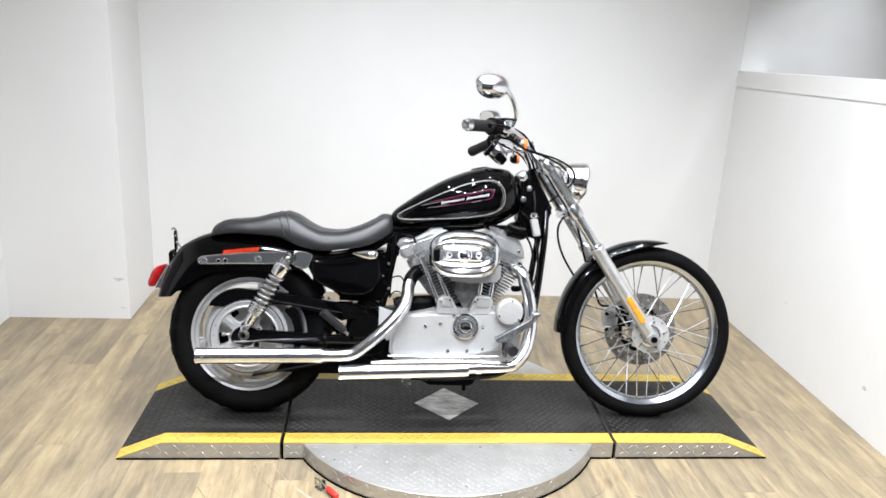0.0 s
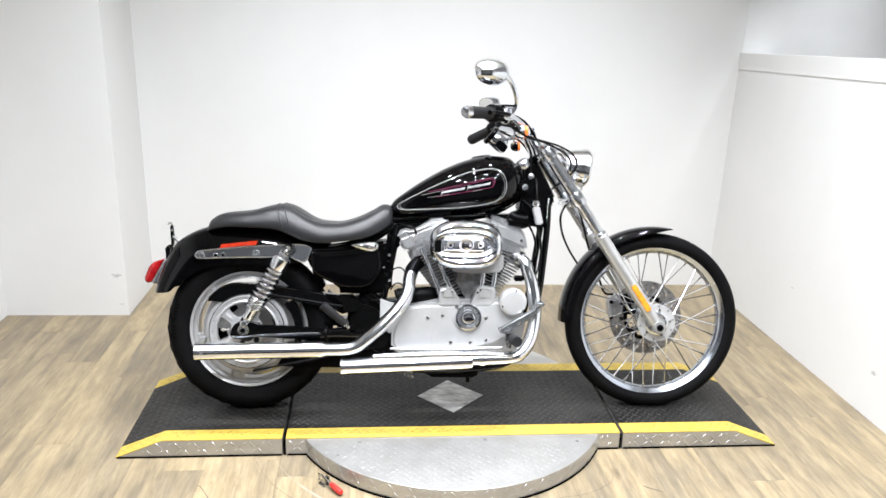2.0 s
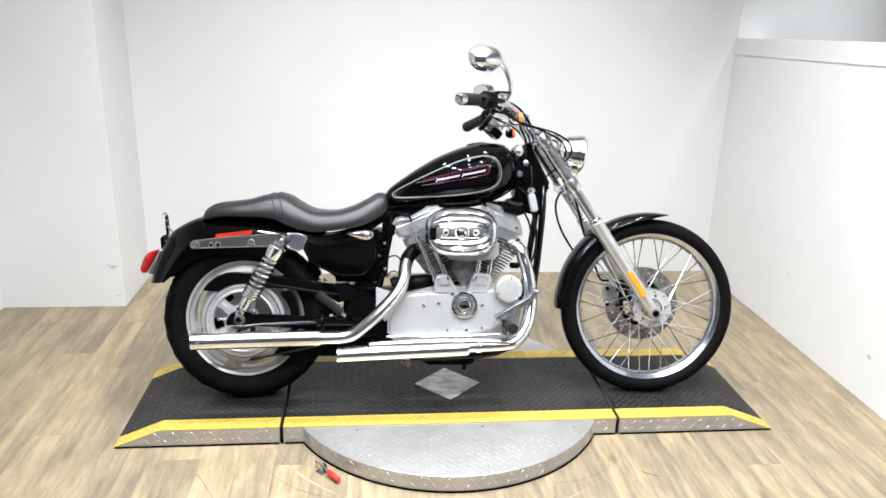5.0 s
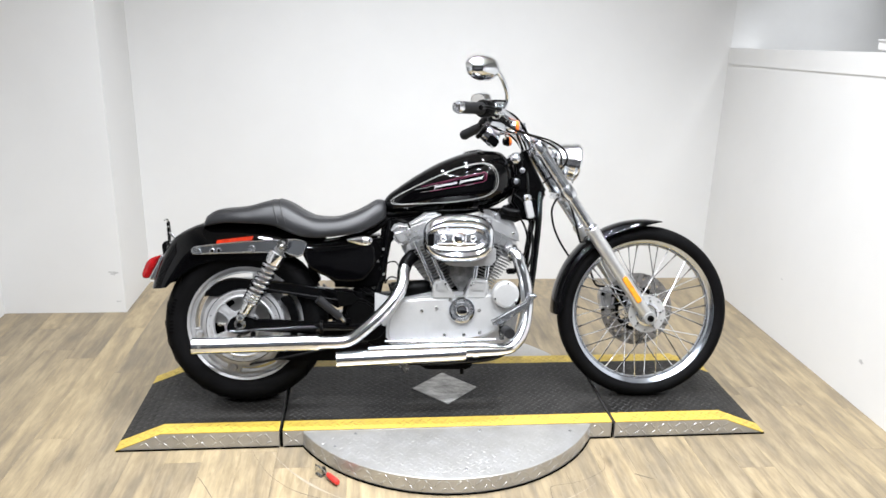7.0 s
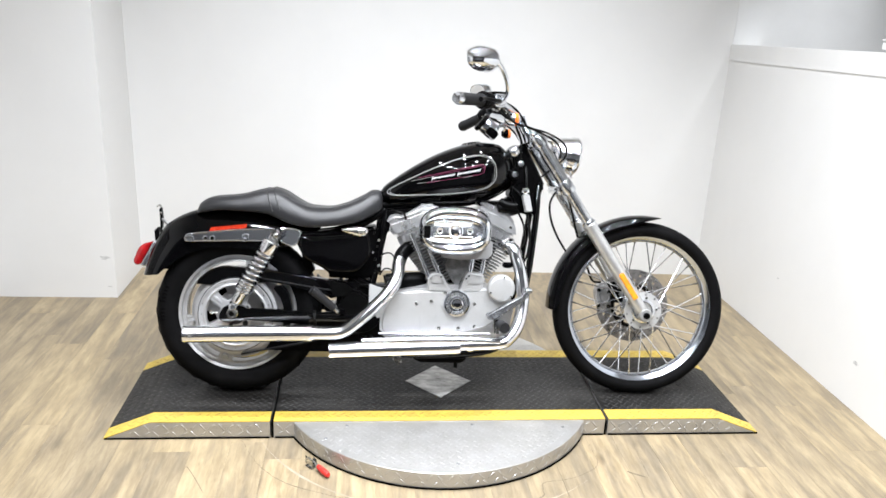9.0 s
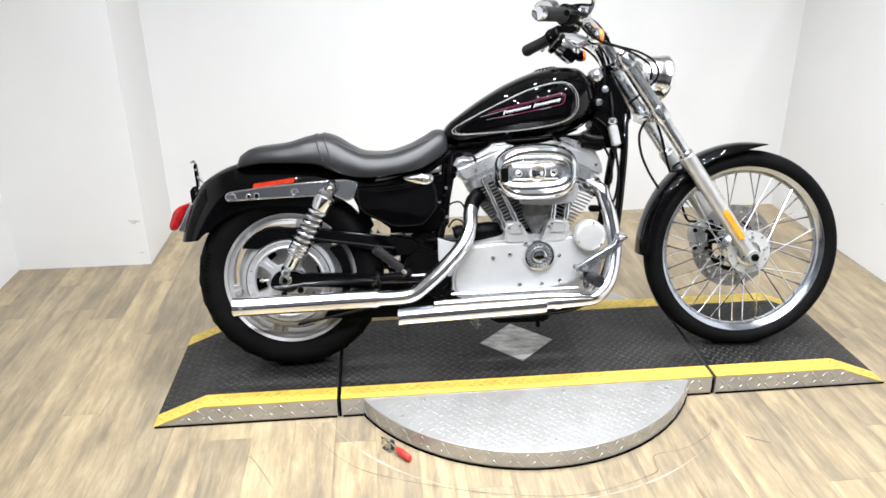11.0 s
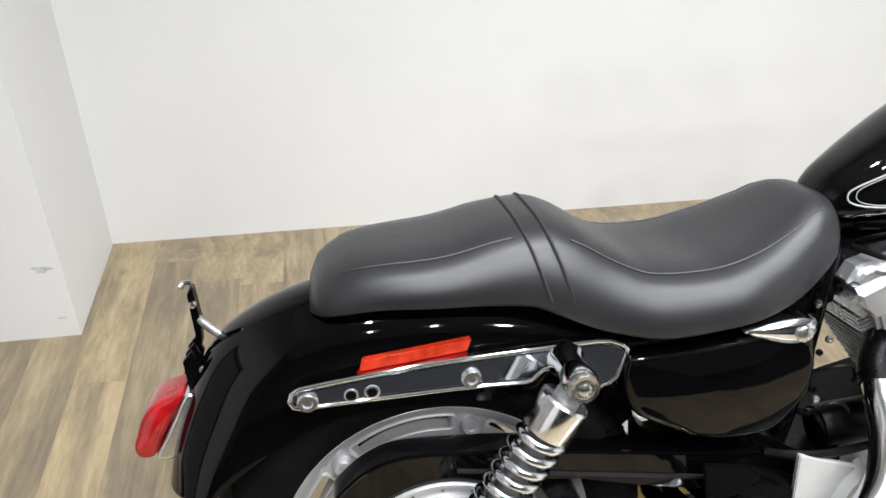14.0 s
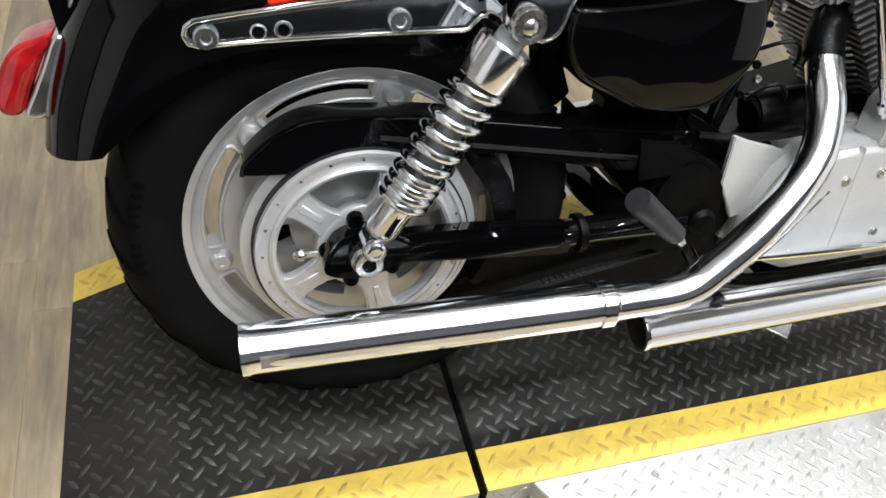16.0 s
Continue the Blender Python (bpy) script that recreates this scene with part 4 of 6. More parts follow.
tail = part("tail_lamp", join(*[padded(LAMP_BASE, 0.0, 0.0325 * k, 0.005) for k in (-1, 1)]), M_POLISH, bike, "red tail lamp with bright base", sharp=60)
part("lens", join(*[padded(LENS, 0.0, 0.033 * k, 0.008, 0.002) for k in (-1, 1)]), M_RED, tail, "deep red lens", sharp=60)
part("clear_strip", block((-1.112, -0.02, 0.4655), (-1.088, 0.02, 0.4695), 0.0015), M_CLEAR, tail)

# plate bracket
pb = part("plate_bracket", slab([(-1.062, 0.676), (-1.058, 0.684), (-1.0545, 0.684), (-1.0495, 0.64), (-1.0515, 0.606), (-1.0575, 0.606)], 0.01, 0.03, 0.001), M_SATIN, bike, "black licence plate bracket")
part("bracket_hook", tube([(-1.058, 0.02, 0.682), (-1.059, 0.018, 0.69), (-1.064, 0.012, 0.692), (-1.068, 0.006, 0.688)], 0.0035, n=4, seg=8), M_STEEL, pb)
for w in (-0.016, 0.006, 0.028):
    part("bracket_slat", slab([(-1.072, 0.599), (-1.06, 0.613), (-1.0525, 0.5915), (-1.063, 0.5515), (-1.0684, 0.5515)], w - 0.004, w + 0.004, 0.001), M_SATIN, pb)
part("bracket_foot", slab([(-1.07, 0.576), (-1.058, 0.58), (-1.052, 0.57), (-1.062, 0.552), (-1.0675, 0.552)], -0.0115, 0.0235, 0.001), M_SATIN, pb)
part("bracket_saddle", slab([(-1.0476, 0.5697), (-1.049, 0.541), (-1.026, 0.5627), (-1.006, 0.6085), (-1.017, 0.611), (-1.04, 0.592)], -0.024, 0.024, 0.004, smooth=2), M_SATIN, pb)
part("bracket_brace", tube([(-1.052, 0.016, 0.642), (-1.044, 0.008, 0.636), (-1.012, 0.0, 0.611), (-1.008, 0.0, 0.604)], [0.0045, 0.0055, 0.006, 0.005], n=3, seg=10), M_FIN, pb, "grey brace")
part("bracket_stay", tube([(-1.03, -0.02, 0.598), (-1.0075, -0.04, 0.6112), (-0.976, -0.04, 0.6264)], 0.0028, seg=8), M_SATIN, pb)
for q in ((-1.046, -0.022, 0.588), (-1.016, -0.022, 0.603), (-1.022, -0.024, 0.57)):
    part("bracket_bolt", lathe([(0, 0), (0.0065, 0), (0.0055, 0.005), (0, 0.006)], q, (-0.3, -1, 0.3), 10), M_STEEL, pb)
part("bracket_bolt", lathe([(0, 0), (0.005, 0), (0.004, 0.005), (0, 0.006)], (-1.056, 0.009, 0.664), (0, -1, 0), 10), M_STEEL, pb)

# seat
SEAT_TOP = [(-0.91, 0.676), (-0.898, 0.704), (-0.852, 0.728), (-0.752, 0.74), (-0.672, 0.761), (-0.626, 0.766), (-0.594, 0.756), (-0.542, 0.724), (-0.499, 0.704), (-0.435, 0.698), (-0.371, 0.716), (-0.306, 0.748), (-0.268, 0.768), (-0.245, 0.766), (-0.236, 0.742)]
SEAT_LOW = [(-0.91, 0.668), (-0.815, 0.684), (-0.735, 0.682), (-0.654, 0.674), (-0.614, 0.658), (-0.56, 0.638), (-0.492, 0.63), (-0.409, 0.638), (-0.327, 0.652), (-0.268, 0.678), (-0.236, 0.705)]
SEAT_HALF = [(-0.91, 0.055), (-0.895, 0.085), (-0.85, 0.105), (-0.75, 0.118), (-0.66, 0.118), (-0.58, 0.128), (-0.48, 0.145), (-0.4, 0.145), (-0.33, 0.128), (-0.27, 0.1), (-0.245, 0.085), (-0.236, 0.07)]


def along(table, u):
    """A smooth curve through a table's points."""
    xs, ys = [q[0] for q in table], [q[1] for q in table]
    i = min(max(int(np.searchsorted(xs, u)) - 1, 0), len(xs) - 2)
    sl = [(ys[k + 1] - ys[k]) / (xs[k + 1] - xs[k]) for k in range(len(xs) - 1)]

    def tangent(k):
        if k == 0 or k == len(xs) - 1:
            return sl[0] if k == 0 else sl[-1]
        p, q = sl[k - 1], sl[k]
        return 0.0 if p * q <= 0 else 2 * p * q / (p + q)

    w = xs[i + 1] - xs[i]
    t = (min(max(u, xs[0]), xs[-1]) - xs[i]) / w
    return (2 * t**3 - 3 * t**2 + 1) * ys[i] + (t**3 - 2 * t**2 + t) * w * tangent(i) + (3 * t**2 - 2 * t**3) * ys[i + 1] + (t**3 - t**2) * w * tangent(i + 1)


def seat_ring(u, grow=0.0, n=36):
    top, low, half = along(SEAT_TOP, u) + 0.006, along(SEAT_LOW, u), along(SEAT_HALF, u)
    dish = 0.018 * max(0, 1 - abs(u + 0.43) / 0.14)
    ring = []
    for k in range(n):
        a = 2 * math.pi * k / n
        c, s = math.cos(a), math.sin(a)
        e = 2 / 3.1
        w = half * math.copysign(abs(c) ** e, c)
        if s >= 0:
            h = low + (top - low) * (0.12 + 0.88 * abs(s) ** e)
            h += dish * (abs(w) / half) ** 2 * (abs(s) ** e)
            w *= 1 - 0.10 * abs(s)
        else:
            h = low + (top - low) * 0.12 * (1 - abs(s) ** 0.5)
            w *= 1 - 0.08 * abs(s)
        ring.append((u, w * (1 + grow), h + grow * 0.05 * (1 if s > 0 else 0)))
    return ring


us = [-0.91, -0.905, -0.898] + [-0.885 + 0.0125 * k for k in range(51)] + [-0.25, -0.243, -0.238, -0.236]
seat = part("seat", skin([seat_ring(u) for u in us]), M_VINYL, bike, "black vinyl two-up seat with stitched seams", sharp=60)
for u in (-0.655, -0.628):
    ring = seat_ring(u, 0.008)
    lean = [(q[0] + 0.03 * (q[2] - 0.76) / -0.09, q[1], q[2]) for q in ring]
    part("seam_piping", tube([Vector(q) for q in lean[0:19]], 0.0022, n=2, seg=6), M_PIPING, seat)
for k0 in (5, 13):
    line = []
    for u in np.linspace(-0.6, -0.265, 20).tolist():
        q = Vector(seat_ring(u)[k0])
        line.append(q + Vector((0, math.copysign(0.0004, q.y), 0.0006)))
    part("seam_stitch", tube(line, 0.0013, n=2, seg=5), M_PIPING, seat)
    line = [Vector(seat_ring(u)[k0 + (0 if k0 < 9 else 0)]) + Vector((0, 0, 0.0004)) for u in np.linspace(-0.87, -0.67, 12).tolist()]
    part("seam_stitch", tube(line, 0.0011, n=2, seg=5), M_PIPING, seat)
part("seat_tab", slab([(-0.925, 0.664), (-0.9, 0.675), (-0.895, 0.668), (-0.915, 0.658)], -0.02, 0.02, 0.001), M_SATIN, seat)

# fuel tank
TANK_TOP = [(-0.244, 0.768), (-0.232, 0.787), (-0.201, 0.812), (-0.115, 0.871), (-0.028, 0.919), (0.058, 0.951), (0.124, 0.964), (0.19, 0.96), (0.226, 0.936), (0.25, 0.9), (0.262, 0.855)]
TANK_LOW = [(-0.244, 0.733), (-0.2, 0.724), (-0.03, 0.734), (0.098, 0.74), (0.184, 0.762), (0.236, 0.797), (0.262, 0.84)]
TANK_HALF = [(-0.244, 0.03), (-0.225, 0.046), (-0.18, 0.066), (-0.1, 0.09), (0.0, 0.112), (0.08, 0.122), (0.14, 0.12), (0.19, 0.108), (0.23, 0.082), (0.25, 0.055), (0.262, 0.02)]
TANK_E = 2.5


def tank_ring(u, n=48):
    top, low, half = along(TANK_TOP, u), along(TANK_LOW, u), along(TANK_HALF, u)
    mid, up, dn = low + 0.42 * (top - low), 0.58 * (top - low), 0.42 * (top - low)
    ring = []
    for k in range(n):
        a = 2 * math.pi * k / n
        c, s = math.cos(a), math.sin(a)
        e = 2 / TANK_E
        ring.append((u, half * math.copysign(abs(c) ** e, c), mid + (up if s > 0 else dn) * math.copysign(abs(s) ** e, s)))
    return ring


def tank_side(u, h, proud=0.0006):
    """The tank's right-hand skin at (u, h)."""
    top, low, half = along(TANK_TOP, u), along(TANK_LOW, u), along(TANK_HALF, u)
    mid = low + 0.42 * (top - low)
    reach = 0.58 * (top - low) if h > mid else 0.42 * (top - low)
    f = min(0.985, abs(h - mid) / reach)
    return Vector((u, -half * (1 - f**TANK_E) ** (1 / TANK_E) - proud, h))


tu = sorted({-0.244, -0.24, 0.262, 0.259, 0.255, *[round(-0.235 + 0.0125 * k, 4) for k in range(40) if -0.235 + 0.0125 * k < 0.252]})
tank = part("fuel_tank", skin([tank_ring(u) for u in tu]), M_BLACK, bike, "gloss black peanut fuel tank with pinstripe", sharp=70)
for grow, rad in ((1.0, 0.00125), (0.96, 0.0006)):
    outline = [(-0.218, 0.77), (-0.191, 0.791), (-0.096, 0.84), (0.009, 0.887), (0.073, 0.906), (0.126, 0.913), (0.16, 0.9), (0.178, 0.867), (0.176, 0.826), (0.153, 0.799), (0.106, 0.782), (0.01, 0.767), (-0.096, 0.76), (-0.198, 0.756)]
    cu, ch = 0.0, 0.825
    pts = smooth_line([((u - cu) * grow + cu, 0, (h - ch) * grow + ch) for u, h in outline], 5, True)
    part("pinstripe", tube([tank_side(q.x, q.z, 0.0003) for q in [*pts, pts[0]]], rad, seg=6, smooth=False), M_STRIPE, tank, "silver pinstripe loop")


def decal(outline, mat, proud, name="badge_shape", label=""):
    """A flat painted shape that lies on the tank's side."""
    bm = bmesh.new()
    (a0, a1), (b0, b1) = outline[0], outline[1]
    n = 10
    rows = []
    for i in range(n + 1):
        f = i / n
        rows.append([tank_side(lo[0] + (hi[0] - lo[0]) * f, lo[1] + (hi[1] - lo[1]) * f, proud) for lo, hi in ((a0, a1), (b0, b1))])
    vs = [[bm.verts.new(q) for q in r] for r in rows]
    for p, q in zip(vs, vs[1:]):
        bm.faces.new((p[0], p[1], q[1], q[0]))
    bmesh.ops.solidify(bm, geom=bm.faces, thickness=0.0006)
    return part(name, bm, mat, tank, label)


def stroke(p, q, width, mat, proud=0.0012):
    d = Vector((q[0] - p[0], q[1] - p[1])).normalized()
    n = Vector((-d.y, d.x)) * width / 2
    return decal((((p[0] - n.x, p[1] - n.y), (q[0] - n.x, q[1] - n.y)), ((p[0] + n.x, p[1] + n.y), (q[0] + n.x, q[1] + n.y))), mat, proud)


for (p, q, wd) in (((-0.105, 0.823), (0.126, 0.88), 0.0022), ((0.125, 0.88), (0.136, 0.872), 0.0026), ((0.136, 0.873), (0.131, 0.85), 0.0026), ((0.132, 0.85), (0.116, 0.842), 0.0024), ((0.118, 0.8425), (-0.075, 0.806), 0.002), ((-0.06, 0.8285), (0.12, 0.8735), 0.0014), ((0.12, 0.8735), (0.129, 0.868), 0.0014), ((0.129, 0.868), (0.125, 0.853), 0.0014)):
    stroke(p, q, wd, M_PINK)
stroke((-0.13, 0.811), (-0.05, 0.83), 0.0016, M_STRIPE)
stroke((-0.11, 0.802), (-0.03, 0.816), 0.0012, M_STRIPE)
# the lettering as slanted bars
rs = random.Random(7)
for k in range(20):
    u = -0.056 + k * 0.0087 + (0.006 if k > 9 else 0)
    mid = 0.8225 + (u + 0.056) * 0.205
    tall = 0.0075 if k in (0, 10) else 0.0042 + 0.002 * rs.random()
    stroke((u - 0.0022, mid - tall), (u + 0.0032, mid + tall), 0.0026, M_WHITE, 0.0016)
    if k not in (9, 19):
        stroke((u - 0.001, mid - 0.0032), (u + 0.0085, mid + 0.0045), 0.0016, M_WHITE, 0.0015)
stroke((0.055, 0.829), (0.088, 0.8355), 0.0022, M_STRIPE)
cap = part("fuel_cap", lathe([(0.0, 0), (0.032, 0), (0.034, 0.003), (0.034, 0.009), (0.03, 0.013), (0.0, 0.014)], (0.094, 0.0, 0.95), (-0.17, 0, 1), 32), M_BLACK, tank, "black screw-on fuel cap with bright ribs")
for k in range(18):
    a = 2 * math.pi * k / 18
    part("cap_rib", block((-0.002, -0.003, 0.0), (0.002, 0.003, 0.01), 0.001, 1, Matrix.Translation((0.094 + 0.0335 * math.cos(a), 0.0335 * math.sin(a), 0.951 + 0.0365 * math.cos(a) * 0.17)) @ pose(0, 0, 0, 0, 0, math.degrees(a) + 90)), M_CHROME, cap)
part("tank_seam", sheet([[(u, s * (along(TANK_HALF, u) * 0.75 + d), along(TANK_LOW, u) + 0.006 - d * 0.3) for d in (0.0, 0.012)] for s in (-1,) for u in np.linspace(-0.2, 0.18, 14).tolist()], 0.002), M_BLACK, tank)

# frame and dark inner parts
frame_ob = part("frame", tube([(-0.24, 0, 0.715), (-0.05, 0, 0.725), (0.15, 0, 0.76), (0.3, 0, 0.86)], 0.022, seg=14), M_SATIN, bike, "black tubular steel frame")
part("steering_head", tube([(0.275, 0, 0.955), (0.355, 0, 0.80)], 0.032, seg=20), M_SATIN, frame_ob)
for s in (-1, 1):
    part("down_tube", tube([(0.352, 0.035 * s, 0.82), (0.345, 0.06 * s, 0.7), (0.332, 0.078 * s, 0.59), (0.318, 0.088 * s, 0.48), (0.295, 0.095 * s, 0.36), (0.25, 0.1 * s, 0.24), (0.15, 0.1 * s, 0.175), (-0.15, 0.1 * s, 0.165), (-0.25, 0.08 * s, 0.2), (-0.285, 0.06 * s, 0.32), (-0.25, 0.05 * s, 0.5), (-0.225, 0.045 * s, 0.70)], 0.0125, seg=14), M_BLACK, frame_ob)
    part("seat_rail", tube([(-0.225, 0.045 * s, 0.70), (-0.32, 0.06 * s, 0.64), (-0.46, 0.08 * s, 0.605), (-0.6, 0.088 * s, 0.605), (-0.86, 0.088 * s, 0.59)], 0.013, seg=10), M_SATIN, frame_ob)
part("under_tray", slab([(-0.08, 0.128), (0.08, 0.126), (0.1, 0.15), (-0.12, 0.15)], -0.08, 0.08, 0.006), M_DARK, frame_ob)
part("tray_bolt", tube([(0.055, -0.07, 0.108), (0.055, -0.07, 0.135)], 0.008, seg=8), M_DARK, frame_ob)
part("gusset", slab([(0.18, 0.73), (0.27, 0.775), (0.3, 0.86), (0.345, 0.80), (0.34, 0.69), (0.29, 0.70)], -0.028, 0.028, 0.006), M_SATIN, frame_ob)

oil = part("oil_tank_cover", padded([(-0.53, 0.6), (-0.518, 0.605), (-0.459, 0.607), (-0.4, 0.612), (-0.345, 0.62), (-0.3, 0.628), (-0.287, 0.618), (-0.276, 0.58), (-0.2745, 0.554), (-0.279, 0.528), (-0.3, 0.496), (-0.328, 0.472), (-0.379, 0.467), (-0.427, 0.474), (-0.46, 0.49), (-0.508, 0.514), (-0.527, 0.54), (-0.534, 0.575)], -0.04, -0.121, 0.012, 0.006), M_BLACK, bike, "gloss black oil tank side cover", sharp=60)
part("battery_box", slab([(-0.56, 0.6), (-0.25, 0.64), (-0.24, 0.45), (-0.3, 0.44), (-0.4, 0.44), (-0.43, 0.5), (-0.5, 0.56)], -0.06, 0.1, 0.01), M_SATIN, bike)
lock = part("cover_clip", pillow([(-0.385, 0.625), (-0.362, 0.636), (-0.32, 0.64), (-0.29, 0.636), (-0.287, 0.617), (-0.305, 0.604), (-0.335, 0.606)], -0.105, -0.121, 0.012), M_WAVY, oil, "chrome key lock cover")
part("key_slot", lathe([(0, 0), (0.011, 0), (0.011, 0.003), (0.008, 0.005), (0, 0.005)], (-0.31, -0.133, 0.622), (0, -1, 0), 18), M_STEEL, lock)
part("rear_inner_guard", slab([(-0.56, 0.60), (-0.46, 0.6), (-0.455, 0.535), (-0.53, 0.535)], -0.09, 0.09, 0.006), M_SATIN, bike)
# Three black sheets added to close see-through gaps in the bay.
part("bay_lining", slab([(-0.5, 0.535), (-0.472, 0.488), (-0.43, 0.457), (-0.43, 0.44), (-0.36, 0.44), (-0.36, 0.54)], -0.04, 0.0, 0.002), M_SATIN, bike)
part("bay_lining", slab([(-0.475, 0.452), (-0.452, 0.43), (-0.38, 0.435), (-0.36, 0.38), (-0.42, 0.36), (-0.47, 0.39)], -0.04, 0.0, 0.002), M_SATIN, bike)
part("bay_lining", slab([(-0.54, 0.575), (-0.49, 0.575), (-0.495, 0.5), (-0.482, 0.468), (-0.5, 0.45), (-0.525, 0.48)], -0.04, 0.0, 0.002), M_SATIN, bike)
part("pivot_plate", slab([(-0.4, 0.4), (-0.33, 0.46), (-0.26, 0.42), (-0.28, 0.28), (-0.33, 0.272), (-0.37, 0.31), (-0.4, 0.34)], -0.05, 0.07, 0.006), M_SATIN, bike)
part("gearbox_case", slab([(-0.33, 0.45), (-0.25, 0.405), (-0.17, 0.41), (-0.1, 0.43), (-0.02, 0.45), (0.0, 0.25), (-0.1, 0.2), (-0.28, 0.21), (-0.35, 0.28), (-0.36, 0.38)], -0.085, 0.11, 0.012), M_DARK, bike)

# Drawn further down as black fill behind the engine.
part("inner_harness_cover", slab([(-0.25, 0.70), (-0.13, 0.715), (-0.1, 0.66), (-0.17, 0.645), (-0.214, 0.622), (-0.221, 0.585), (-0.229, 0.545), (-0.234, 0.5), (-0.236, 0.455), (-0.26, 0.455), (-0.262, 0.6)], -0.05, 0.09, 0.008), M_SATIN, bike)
part("starter_motor", tube([(-0.215, -0.06, 0.432), (-0.208, -0.06, 0.432), (-0.1, -0.06, 0.44), (-0.07, -0.06, 0.442)], [0.024, 0.031, 0.031, 0.022], n=4, seg=18), M_DARK, bike)

# engine
engine = part("engine_case", slab([(-0.24, 0.24), (-0.2, 0.40), (-0.06, 0.43), (0.15, 0.43), (0.27, 0.37), (0.25, 0.25), (0.13, 0.19), (-0.1, 0.18)], -0.11, 0.12, 0.015), M_CAST, bike, "air-cooled V-twin engine, silver and chrome")
part("gear_cover", slab([(-0.236, 0.3), (-0.226, 0.345), (-0.206, 0.385), (-0.183, 0.409), (-0.098, 0.417), (0.028, 0.418), (0.105, 0.42), (0.14, 0.43), (0.205, 0.43), (0.24, 0.40), (0.228, 0.36), (0.2, 0.316), (0.179, 0.288), (0.14, 0.268), (0.093, 0.256), (0.03, 0.246), (-0.034, 0.242), (-0.13, 0.24), (-0.205, 0.243), (-0.225, 0.252), (-0.236, 0.27)], -0.152, -0.1, 0.011, 3), M_SILVER, engine, "satin silver cam and sprocket cover")
part("cover_joint", slab([(-0.0935, 0.415), (-0.0915, 0.415), (-0.0885, 0.243), (-0.0905, 0.243)], -0.1524, -0.14), M_CAST, engine)
for bu, bh in ((-0.105, 0.367), (-0.02, 0.276), (0.052, 0.276), (0.112, 0.284), (-0.05, 0.376), (0.108, 0.368), (0.0, 0.408), (-0.155, 0.252), (0.16, 0.33)):
    bolt((bu, -0.152, bh), 0.0068, 0.004, engine)
part("sprocket_flap", slab([(-0.278, 0.431), (-0.19, 0.403), (-0.17, 0.38), (-0.2, 0.32), (-0.247, 0.303), (-0.259, 0.326), (-0.278, 0.36)], -0.121, -0.112, 0.0015), M_SILVER, engine, "silver sprocket cover edge")
tim = part("timer_cover", lathe([(0, 0.0), (0.05, 0.0), (0.05, 0.006), (0.046, 0.011), (0.04, 0.012), (0.037, 0.008), (0.032, 0.008), (0.028, 0.012), (0.0, 0.0135)], (0.043, -0.152, 0.369), (0, -1, 0), 48), M_POLISH, engine, "round chrome timer cover with emblem")
for k in range(22):
    a = 2 * math.pi * k / 22
    part("emblem_mark", block((-0.0022, -0.0008, -0.0026), (0.0022, 0.0008, 0.0026), 0.0004, 1, Matrix.Translation((0.043 + 0.0345 * math.cos(a), -0.1605, 0.369 + 0.0345 * math.sin(a))) @ pose(0, 0, 0, 0, 90 - math.degrees(a), 0)), M_FIN, tim)
part("emblem_dome", lathe([(0.0, 0.004), (0.012, 0.0035), (0.019, 0.002), (0.022, 0.0), (0.022, -0.002), (0.0, -0.002)], (0.043, -0.1655, 0.369), (0, -1, 0), 24), M_CHROME, tim)
part("emblem_shape", slab([(0.031, 0.3665), (0.055, 0.3665), (0.055, 0.3715), (0.031, 0.3715)], -0.1702, -0.168, 0.0006, 1), M_DARK, tim)
part("emblem_ring", lathe([(0.0165, 0.0), (0.0185, 0.0), (0.0185, 0.0012), (0.0165, 0.0012)], (0.043, -0.1672, 0.369), (0, -1, 0), 28, True), M_DARK, tim)
part("cover_ring", lathe([(0.04, 0.0), (0.05, 0.0), (0.0505, 0.006), (0.047, 0.0125), (0.042, 0.0135), (0.039, 0.01)], (0.043, -0.152, 0.369), (0, -1, 0), 48, True), M_CHROME, tim)
of = part("starter_cover", lathe([(0, 0), (0.05, 0), (0.05, 0.026), (0.048, 0.032), (0.044, 0.0355), (0.036, 0.0365), (0, 0.037)], (0.204, -0.148, 0.43), (0, -1, 0), 40), M_SILVER, engine, "round satin silver side cover")
for a in (80, 200, 320):
    bolt((0.204 + 0.043 * math.cos(radians(a)), -0.183, 0.43 + 0.043 * math.sin(radians(a))), 0.004, 0.003, of)

CYL = {"rear": (Vector((0.012, 0, 0.43)), -24.0), "front": (Vector((0.09, 0, 0.43)), 24.0)}


def fin_mesh(lu, lw, name="fin"):
    bm = block((-lu, -lw, -0.0022), (lu, lw, 0.0022), 0.0)
    es = [e for e in bm.edges if abs(e.verts[0].co.z - e.verts[1].co.z) > 0.001]
    bmesh.ops.bevel(bm, geom=es, offset=0.034, segments=5, affect="EDGES")
    return finish(bm, name, M_FIN, 30)


